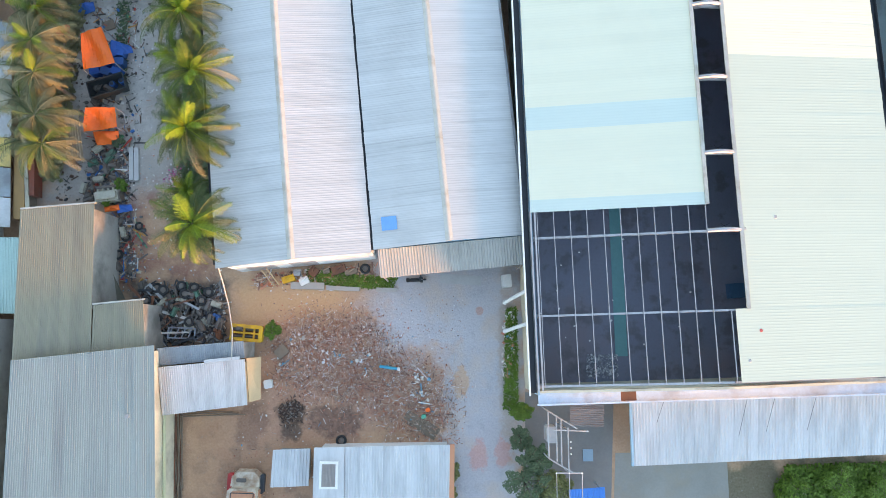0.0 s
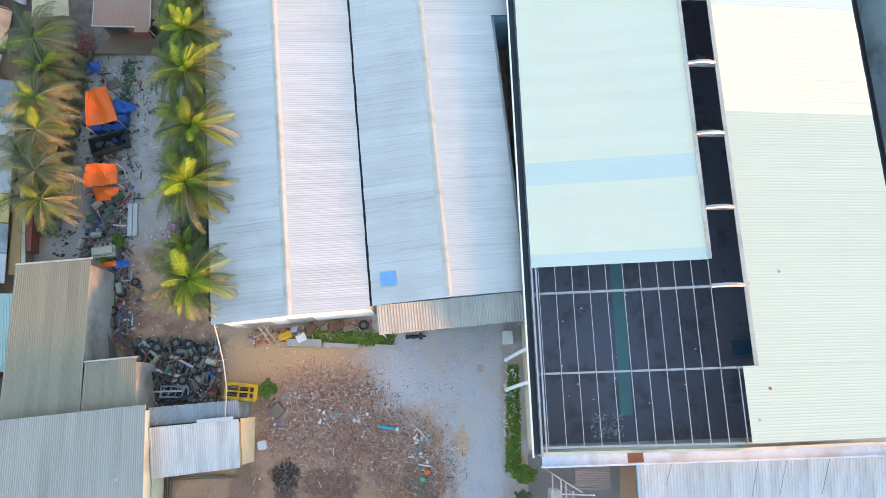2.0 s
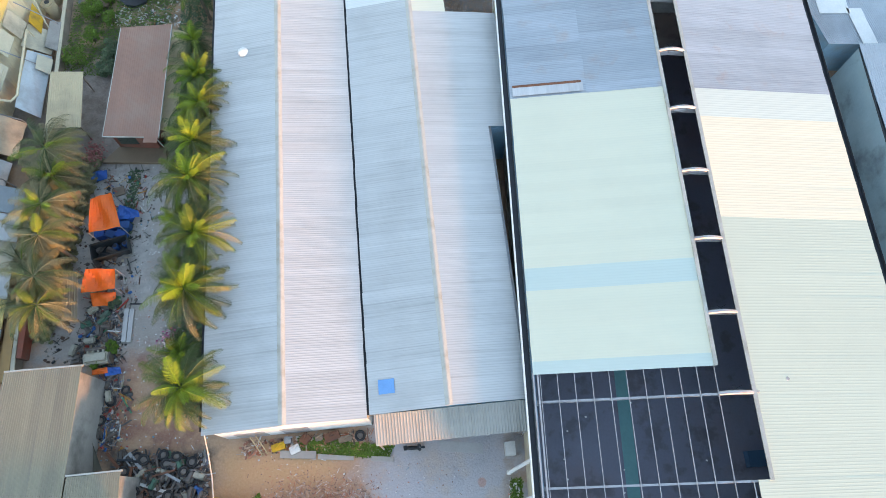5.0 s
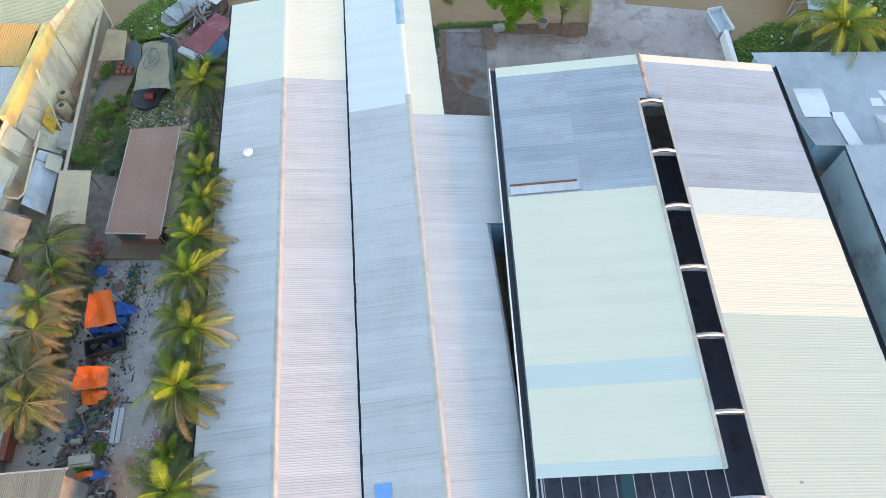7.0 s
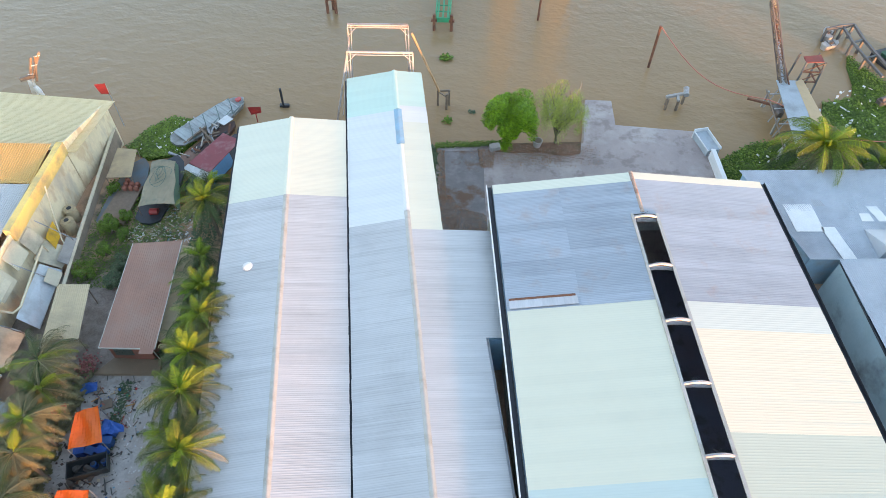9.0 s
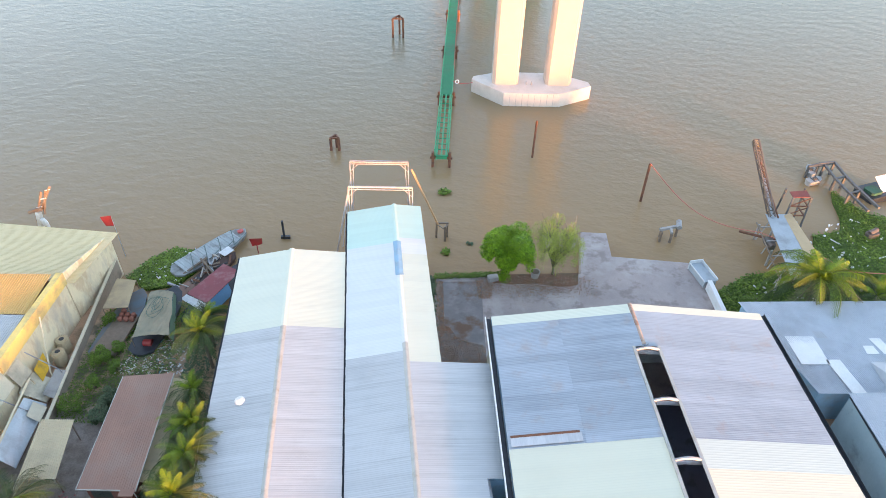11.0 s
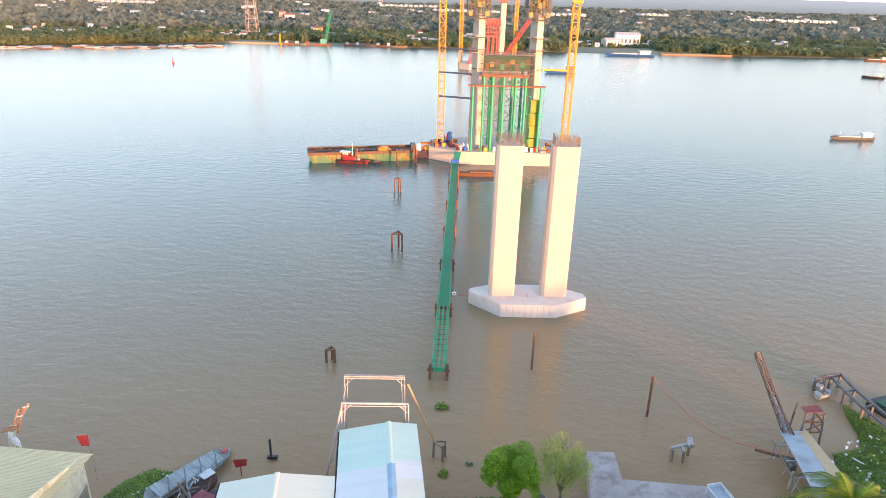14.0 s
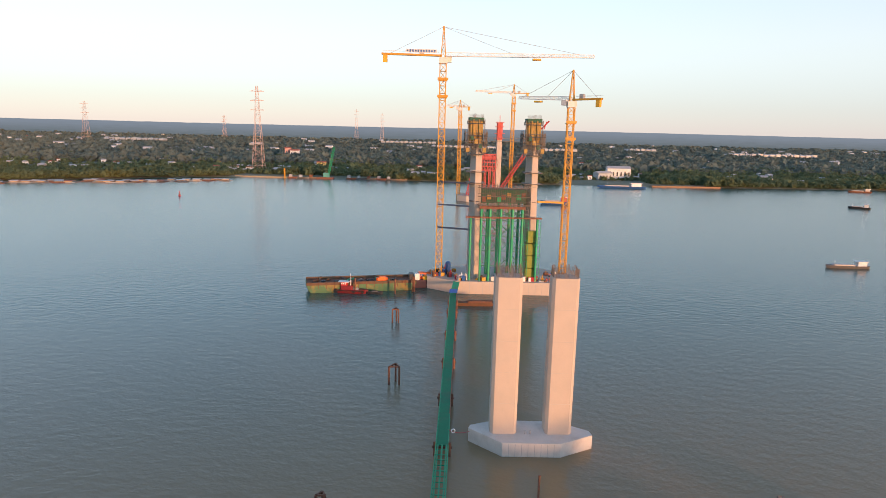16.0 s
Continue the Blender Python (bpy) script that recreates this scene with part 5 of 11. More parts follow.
    part("long_pipe", Geo().line([(-45.0, 39.2, 6.7), (-43.4, 39.0, 6.6), (-43.0, 39.8, 6.5), (-44.0, 48.2, 6.4), (-44.1, 48.6, 5.0)], [0.13] * 5, 8), rail, t)
    part("long_pipe", Geo().line([(-44.6, 54.4, 9.6), (-43.6, 50.8, 4.4), (-43.4, 50.4, 2.2)], [0.09] * 3, 8), rail, t)
    for y0, y1, z0, z1, o in ((44.6, 47.2, 8.6, 6.4, 0.9), (40.6, 43.6, 8.3, 6.0, 1.0), (36.0, 39.4, 8.0, 5.6, 1.1), (47.8, 50.0, 7.6, 5.4, 0.9)):
        part("repair_panel", Geo().slab((x(y0) + 0.12, y0, z0), (x(y0) + o, y0, z1), (x(y1) + o, y1, z1), (x(y1) + 0.12, y1, z0), 0.1), WALL_CREAM, t)
    part("yellow_panel", Geo().slab((-45.0, 50.4, 5.2), (-44.2, 49.8, 3.9), (-44.4, 52.0, 3.9), (-45.2, 53.0, 5.2), 0.08), YELLOW_PAINT, t)
    # perimeter wall with coping
    sheeted(t, (-44.0, 1.9, 5.2), (-37.5, 1.9, 4.9), (-38.4, 8.9, 4.9), (-44.0, 8.9, 5.2), mat("mint_lean_to_sheet", (0.46, 0.62, 0.56), (0.40, 0.55, 0.50), 0.5, 0.5, 0, 0.1, 6, stain=(0.5, 0.5, 0.4), sscale=0.3), 1.1, 0.25, 0.03)
    walls_of(t, [(-43.8, 2.1), (-37.9, 2.1), (-38.7, 8.7), (-43.8, 8.7)], 1.2, 4.8, WALL_CREAM)
    w = thing("perimeter_wall", "long cream-topped boundary wall beside the lane", "wall", kind="structure")
    pts = [(-38.4, 9.5), (-39.0, 13.4), (-40.6, 27), (-41.6, 43.6), (-42.6, 52.6), (-44.1, 67.8), (-44.5, 72)]
    g, cap = Geo(), Geo()
    for (x0, y0), (x1, y1) in zip(pts, pts[1:]):
        g.prism([(x0 - 0.12, y0), (x0 + 0.12, y0), (x1 + 0.12, y1), (x1 - 0.12, y1)], 0.5, 3.3)
        cap.prism([(x0 - 0.2, y0), (x0 + 0.2, y0), (x1 + 0.2, y1), (x1 - 0.2, y1)], 3.3, 3.42)
    part("wall_body", g, mat("brown_stained_wall", (0.34, 0.28, 0.22), (0.26, 0.21, 0.165), 0.6, 0.9, 0, 0.25, 5, stain=(0.14, 0.12, 0.09), sscale=0.5), w)
    part("coping", cap, WALL_CREAM, w)
    for x, y in ((-44.4, 54.1), (-44.8, 56.1)):
        tk = thing("water_tank", "round concrete water tank with dark opening", "tank", (x, y, 2), group="water tanks")
        part("tank_body", Geo().tube((0, 0, 0), (0, 0, 2.0), 0.75, 16), TANK_TAN, tk)
        part("tank_rim", Geo().tube((0, 0, 2.0), (0, 0, 2.12), 0.62, 16), TANK_TAN, tk)
        part("opening", Geo().tube((0, 0, 2.12), (0, 0, 2.14), 0.3, 12), STEEL_DARK, tk)
    # flag and mooring crane on the river side
    fl = thing("red_flag", "red flag with a pale stripe on a pole", "flag", (-45.6, 76.4, 4))
    part("pole", Geo().tube((0, 0, -4), (0, 0, 3.4), 0.05), STEEL_GREY, fl)
    part("cloth", Geo().add([(-1.6, 0, 3.3), (-0.1, 0.2, 3.4), (-0.05, 0.2, 1.6), (-1.2, 0, 1.7)], [(0, 1, 2, 3)]).add([(-1.6, 0.04, 3.3), (-0.1, 0.24, 3.4), (-0.05, 0.24, 1.6), (-1.2, 0.04, 1.7)], [(3, 2, 1, 0)]), RED_PAINT, fl)
    cr = thing("mooring_mast", "weathered timber mooring mast with white base on the river edge", "mast")
    at = lambda p, q, s: Vector(p).lerp(Vector(q), s)
    low, mid_, top = (-57.45, 76.50, 4.08), (-55.59, 76.50, 8.06), (-53.14, 77.50, 11.71)
    part("mast", Geo().bar((low[0], low[1], -2), mid_, 0.62), STEEL_WHITE, cr)
    part("boom", Geo().bar(at(low, mid_, 0.6), top, 0.28), MAST_WOOD, cr)
    part("boom", Geo().bar(at(low, mid_, 0.9), at(top, mid_, 0.2) + Vector((-0.9, 0, 0)), 0.28), MAST_WOOD, cr)
    part("boom", Geo().bar(at(low, mid_, 0.9) + Vector((0.9, 0, 0)), at(top, mid_, 0.15) + Vector((-0.4, 0, 0)), 0.22), MAST_WOOD, cr)
    part("jack", Geo().bar(Vector(mid_) + Vector((-1.2, -0.3, 0.1)), Vector(mid_) + Vector((0.7, 0.1, 0.5)), 0.45), MAST_WOOD, cr)
    for k in range(5):
        f = 0.15 + 0.17 * k
        part("lashing", Geo().bar(at(mid_, top, f) + Vector((-0.5, 0, 0)), at(mid_, top, f) + Vector((0.35, 0, 0.2)), 0.12), (STEEL_WHITE, MAST_WOOD)[k % 2], cr)
    part("float", Geo().line([(-55.16, 76.00, 7.16), (-54.97, 76.00, 6.42), (-54.56, 76.00, 5.67)], [0.3, 0.4, 0.1], 8), WHITE_PAINT, cr)


MAST_WOOD = mat("weathered_brown_timber", (0.22, 0.145, 0.095), (0.15, 0.10, 0.07), 1.5, 0.8, 0, 0.3, 8, stain=(0.40, 0.33, 0.26), sscale=0.8)
TANK_TAN = mat("tan_concrete_tank", (0.50, 0.41, 0.26), (0.42, 0.34, 0.22), 1.0, 0.8, 0, 0.2, 6, stain=(0.25, 0.2, 0.14), sscale=0.8)
WALL_OCHRE = mat("stained_ochre_wall", (0.84, 0.74, 0.52), (0.76, 0.66, 0.45), 0.5, 0.85, 0, 0.3, 4, stain=(0.34, 0.31, 0.28), sscale=0.28, samount=0.55, slow=0.5, stain2=(0.52, 0.36, 0.20), s2scale=0.55, s2amount=0.5, stretch=(1, 1.2, 0.5))
WALL_BLUEGREY = mat("blue_grey_panel", (0.42, 0.47, 0.50), (0.35, 0.40, 0.43), 0.5, 0.7, 0, 0.2, 5, stain=(0.2, 0.2, 0.19), sscale=0.3)
riverside_factory()


def east_roofs():
    t = thing("river_warehouse", "low warehouse with flat blue-grey sheet roof and white roof lights", "warehouse")
    sheeted(t, (42.6, 46.6, 7.0), (80, 46.6, 7.0), (80, 61.6, 7.3), (38.5, 60.6, 7.3), ROOF_SLATE, 1.1, 0.25, 0.04)
    walls_of(t, [(42.8, 46.9), (79.5, 46.9), (79.5, 61.2), (39.0, 60.3)], 0.5, 6.9, WALL_BLUE)
    for a, b, c, d in (((42.13, 54.90, 7.20), (45.59, 54.94, 7.20), (45.67, 50.62, 7.20), (42.33, 50.58, 7.20)),
                       ((45.40, 51.32, 7.20), (47.08, 51.34, 7.20), (47.88, 46.28, 7.20), (46.26, 46.27, 7.20)),
                       ((50.87, 53.53, 7.20), (52.11, 53.55, 7.20), (52.25, 52.28, 7.20), (50.76, 52.27, 7.20)),
                       ((52.20, 54.75, 7.20), (53.59, 54.76, 7.20), (54.09, 52.30, 7.20), (52.80, 52.29, 7.20))):
        part("roof_light", Geo().slab(d, c, b, a, 0.02), WHITE_PAINT, t)
    part("roof_strip", Geo().slab((45.97, 54.67, 7.20), (47.22, 54.68, 7.20), (46.51, 58.80, 7.20), (45.22, 58.79, 7.20), 0.02), STEEL_GREY, t)
    part("dormer", Geo().add([(50.5, 46.8, 7.0), (54, 46.8, 7.0), (54, 51, 7.2), (50.5, 51, 7.2), (51.0, 47, 8.6), (53.5, 47, 8.6)], [(0, 1, 5, 4), (1, 2, 5), (2, 3, 4, 5), (3, 0, 4)]), ROOF_SLATE, t)
    t = thing("side_warehouse", "blue-grey sheet roofed warehouse beyond a narrow drain alley", "warehouse")
    sheeted(t, (45.6, -2, 8.6), (70, -2, 9.0), (70, 45.6, 9.0), (44.6, 45.4, 8.6), ROOF_SLATE, 1.1, 0.25, 0.04)
    walls_of(t, [(45.5, -1.8), (69.5, -1.8), (69.5, 45.2), (44.7, 45.1)], 0.5, 8.5, WALL_SMUDGE)
    gutter(t, 44.7, 8.6, 0, 45, STEEL_DARK, 0.3, 0.2)


ROOF_SLATE = mat("blue_grey_zinc_sheet", (0.46, 0.50, 0.54), (0.40, 0.44, 0.48), 0.5, 0.45, 0.2, 0.1, 6, stain=(0.28, 0.30, 0.32), sscale=0.2, samount=0.5)
WALL_SMUDGE = mat("smudged_teal_wall", (0.36, 0.50, 0.54), (0.26, 0.38, 0.42), 0.25, 0.7, 0, 0.2, 4, stain=(0.08, 0.09, 0.10), sscale=0.2, samount=0.8)
east_roofs()


def southern_halls():
    """Plain unseen halls, added to close the yard behind the camera; they cut low sun at ground level."""
    for x0, x1, y, h in ((-90, -22, -52, 9.2), (-20, 44, -53, 8.4), (46, 134, -52, 9.6)):
        t = thing("neighbour_hall", "plain pale hall added out of view to close the yard to the south", "warehouse", group="southern warehouses")
        sheeted(t, (x0, y, h), (x1, y, h), (x1, y + 7, h + 1.4), (x0, y + 7, h + 1.4), ROOF_WHITE, 4.0, 0.5, 0.04)
        sheeted(t, (x0, y + 7, h + 1.4), (x1, y + 7, h + 1.4), (x1, y + 14, h), (x0, y + 14, h), ROOF_WHITE, 4.0, 0.5, 0.04)
        walls_of(t, [(x0 + 0.2, y + 0.2), (x1 - 0.2, y + 0.2), (x1 - 0.2, y + 13.8), (x0 + 0.2, y + 13.8)], 1.5, h - 0.05, WALL_WHITE)


southern_halls()

# ---- works in the river ----
def lattice(g, p, q, wide, step, leg=0.16, brace=0.08, sides=4, taper=1.0):
    """A braced lattice girder or mast of square section from p to q."""
    p, q = Vector(p), Vector(q)
    d = q - p
    n = max(1, round(d.length / step))
    d.normalize()
    up = Vector((0, 0, 1)) if abs(d.z) < 0.9 else Vector((0, 1, 0))
    s = d.cross(up).normalized()
    u = s.cross(d).normalized()
    if sides == 4:
        ring = [(-1, -1), (1, -1), (1, 1), (-1, 1)]
    else:
        ring = [(-1, -0.6), (1, -0.6), (0, 1.1)]

    def corner(k, f):
        a, b = ring[k % len(ring)]
        w = wide / 2 * (1 + (taper - 1) * f)
        return p.lerp(q, f) + s * a * w + u * b * w

    for k in range(len(ring)):
        g.bar(corner(k, 0), corner(k, 1), leg)
        for i in range(n):
            a, b = i / n, (i + 1) / n
            if i % 2:
                g.bar(corner(k, a), corner(k + 1, b), brace)
            else:
                g.bar(corner(k + 1, a), corner(k, b), brace)
            g.bar(corner(k, b), corner(k + 1, b), brace)
    return g


def tower_crane(label, x, y, z0, zj, zt, jib, back, turn, wide, heavy=1.0, group="tower cranes"):
    t = thing("tower_crane", label, "tower crane", (x, y, 0), 0, group)
    part("mast", lattice(Geo(), (0, 0, z0), (0, 0, zj - 3.0), wide, wide * 1.15, 0.36 * heavy, 0.20 * heavy), CRANE_ORANGE, t)
    for z in (zj - 9.5, zj - 16.0):
        part("climbing_collar", Geo().box(-wide * 0.72, wide * 0.72, -wide * 0.72, wide * 0.72, z, z + 0.3).box(-wide * 0.85, wide * 0.85, -wide * 0.85, -wide * 0.75, z + 0.3, z + 1.2), CRANE_ORANGE, t)
    part("slewing_unit", Geo().box(-wide * 0.7, wide * 0.7, -wide * 0.7, wide * 0.7, zj - 3.0, zj - 0.6), CRANE_WHITE, t)
    c, s = math.cos(radians(turn)), math.sin(radians(turn))
    way = lambda r, z=0.0, o=0.0: (c * r - s * o, s * r + c * o, zj + z)
    part("cab", Geo().block(pose(c * 2.2 - s * 1.6, s * 2.2 + c * 1.6, zj - 1.2, 0, 0, turn), 2.2, 1.6, 2.2), CRANE_WHITE, t)
    part("cat_head", lattice(Geo(), (0, 0, zj - 0.5), (0, 0, zt), wide * 0.75, 2.4, 0.3 * heavy, 0.15 * heavy, 4, 0.18), CRANE_ORANGE, t)
    part("jib", lattice(Geo(), way(0.8, 0.3), way(jib, 1.0), 1.7, 2.0, 0.22 * heavy, 0.12 * heavy, 3, 0.75), CRANE_WHITE, t)
    part("counter_jib", Geo().bar(way(-0.5, 0.0, -0.7), way(-back, 0.2, -0.7), 0.35 * heavy, 0.7).bar(way(-0.5, 0, 0.7), way(-back, 0.2, 0.7), 0.35 * heavy, 0.7).bar(way(-back * 0.6, 0.1, 0), way(-back, 0.1, 0), 1.4, 0.15), CRANE_ORANGE, t)
    part("railing", Geo().bar(way(-1.5, 1.3, 0.8), way(-back, 1.4, 0.8), 0.08).bar(way(-1.5, 1.3, -0.8), way(-back, 1.4, -0.8), 0.08), STEEL_WHITE, t)
    part("counterweight", Geo().block(pose(*way(-back + 1.4, -1.3), 0, 0, turn), 1.7, 1.5, 3.2), YELLOW_PAINT, t)
    part("winch_house", Geo().block(pose(*way(-back * 0.35, 1.2), 0, 0, turn), 1.8, 1.4, 1.8), STEEL_GREY, t)
    if jib > 50:
        board = part("sign_board", Geo().block(pose(*way(-back * 0.36, 1.5, -0.95), 0, 0, turn), 12.0, 0.12, 1.3), CRANE_WHITE, t, "white sign board with blue bars")
        for k in range(11):
            part("sign_bar", Geo().block(pose(*way(-back * 0.36 - 5.2 + 1.04 * k, 1.5, -1.04), 0, 0, turn), 0.62, 0.06, 0.95 if k % 3 else 0.7), BLUE_PAINT, board)
    for r in (0.45 * jib, 0.92 * jib):
        part("pendant", Geo().tube((0, 0, zt - 0.2), way(r, 1.5), 0.07 * heavy, 5), STEEL_GREY, t)
    part("pendant", Geo().tube((0, 0, zt - 0.2), way(-back * 0.85, 0.6), 0.08 * heavy, 5), STEEL_GREY, t)
    part("trolley", Geo().block(pose(*way(jib * 0.62, -0.6), 0, 0, turn), 3.2, 1.8, 0.7), YELLOW_PAINT, t)
    return t


CONCRETE_CAP = mat("whitish_cap_concrete", (0.66, 0.61, 0.56), (0.58, 0.54, 0.50), 0.4, 0.8, 0, 0.15, 6, stain=(0.42, 0.37, 0.32), sscale=0.3, samount=0.45)


def near_pier():
    t = thing("bridge_pier", "pair of pale concrete bridge columns on an octagonal pile cap", "bridge pier", (20.6, 131.2, 0))
    ring = [(-12.4, 2.0), (-6.0, -4.5), (5.7, -4.6), (12.9, -0.6), (12.6, 1.4), (6.4, 5.6), (-6.4, 5.8), (-12.0, 3.4)]
    part("pile_cap", Geo().prism(ring, -1.2, 2.9), CONCRETE_CAP, t, "whitish weathered concrete pile cap")
    for i in range(1, 9):
        x = -6.0 + 11.7 * i / 9
        part("cap_joint", Geo().box(x - 0.04, x + 0.04, -4.53 - 0.1 * i / 9, -4.4, -0.2, 2.7), STEEL_GREY, t)
    for x in (-5.4, 5.85):
        col = part("column", Geo().block(pose(x, 1.6, 19.3), 5.45, 4.2, 32.8, 0.6), CONCRETE_NEW, t)
        for z in (9.5, 16.1, 22.7, 29.3):
            part("pour_joint", Geo().block(pose(x, 1.6, z), 5.48, 4.23, 0.06, 0.61), CONCRETE, col)
        for i in range(22):
            a = -2.3 + 4.6 * i / 21
            for y in (-0.25, 3.45):
                part("rebar", Geo().tube((x + a, y, 35.6), (x + a + rnd(-0.1, 0.1), y, 37.6 + rnd(-0.4, 0.35)), 0.05, 5), STEEL_REBAR, col)
        for j in range(8):
            y = 0.1 + 3.0 * j / 7
            for a in (-2.45, 2.45):
                part("rebar", Geo().tube((x + a, y, 35.6), (x + a, y + rnd(-0.1, 0.1), 37.6 + rnd(-0.4, 0.35)), 0.05, 5), STEEL_REBAR, col)
    for x in (-0.9, 0.1):
        part("stub", Geo().tube((x, -0.4, 2.9), (x, -0.4, 3.7), 0.12), STEEL_GREY, t)


STEEL_REBAR = mat("grey_brown_rebar", (0.20, 0.17, 0.15), (0.15, 0.12, 0.10), 2, 0.7, 0.3, 0.1, 8)


def leg_crown(t, x, y):
    """Climbing formwork round the head of a tower leg."""
    part("form_panel", Geo().block(pose(x, y, 63.2), 5.4, 6.0, 9.4, 0.5), FORM_OCHRE, t)
    part("guard_net", Geo().block(pose(x, y, 67.6), 5.9, 6.4, 1.5, 0.3), NET_GREEN, t)
    for z, w in ((54.2, 3.1), (58.0, 4.4), (61.4, 4.4), (66.0, 3.3)):
        part("work_platform", Geo().block(pose(x, y, z), 2 * w, 2 * w + 0.6, 0.35), STEEL_DARK, t)
        g = Geo()
        for a in (-w + 0.1, w - 0.1):
            g.bar((x + a, y - w - 0.2, z + 1.1), (x + a, y + w + 0.2, z + 1.1), 0.14).bar((x - w, y + a * 1.07, z + 1.1), (x + w, y + a * 1.07, z + 1.1), 0.14)
            for k in range(5):
                b = w * (k - 2) / 2.1
                g.bar((x + a, y + b, z), (x + a, y + b, z + 1.1), 0.12).bar((x + b, y + a * 1.07, z), (x + b, y + a * 1.07, z + 1.1), 0.12)
        part("guard_rail", g, STEEL_SCAFFOLD, t)
    for a in (-3.2, -1.1, 1.1, 3.2):
        part("soldier_beam", Geo().bar((x + a, y - 3.4, 57.0), (x + a, y - 3.4, 67.6), 0.3), FORM_OCHRE if abs(a) < 2 else STEEL_SCAFFOLD, t)
        part("hanger", Geo().bar((x + a, y - 3.9, 53.6), (x + a, y - 3.9, 62.0), 0.16), STEEL_SCAFFOLD, t)
    g = Geo()
    for i in range(16):
        a = -2.6 + 5.2 * i / 15
        g.tube((x + a, y - 2.6, 68), (x + a, y - 2.6, 69.6 + rnd(-0.3, 0.3)), 0.06, 4)
    tagged(part("rebar_cluster", g, STEEL_REBAR, t), kind="stuff")
    # dense scaffold cage hung round the climbing form
    g = Geo()
    for k in range(9):
        a = -4.2 + 8.4 * k / 8
        for b in (-4.5, 4.5):
            z0, z1 = 55.4 + 0.9 * (k % 3), 62.2 + 0.7 * ((k * 2) % 3)
            g.bar((x + a, y + b, z0), (x + a, y + b, z1), 0.12)
            g.bar((x + b * 0.93, y + a * 1.07, z0), (x + b * 0.93, y + a * 1.07, z1), 0.12)
    for z in (56.6, 57.4, 59.2, 60.4, 62.4):
        for b in (-4.5, 4.5):
            g.bar((x - 4.2, y + b, z), (x + 4.2, y + b, z), 0.12).bar((x + b * 0.93, y - 4.5, z), (x + b * 0.93, y + 4.5, z), 0.12)
    for k in range(5):
        g.bar((x - 4.2, y - 4.5, 55.5 + 1.3 * k), (x + 4.2, y - 4.5, 57 + 1.3 * k), 0.08).bar((x + 4.2, y - 4.5, 55.5 + 1.3 * k), (x - 4.2, y - 4.5, 57 + 1.3 * k), 0.08)
    tagged(part("scaffold_cage", g, STEEL_SCAFFOLD, t), kind="stuff")
    for k in range(5):
        part("net_strip", Geo().block(pose(x - 3.2 + 1.6 * k, y - 4.62, 58.4 + 1.6 * ((k * 3) % 4) - 2.4), 1.3, 0.06, 1.7), NET_GREEN if k % 2 else FORM_OCHRE, t)


STEEL_SCAFFOLD = mat("dark_scaffold_steel", (0.14, 0.13, 0.12), (0.10, 0.09, 0.08), 1, 0.6, 0.3, 0.1, 8)


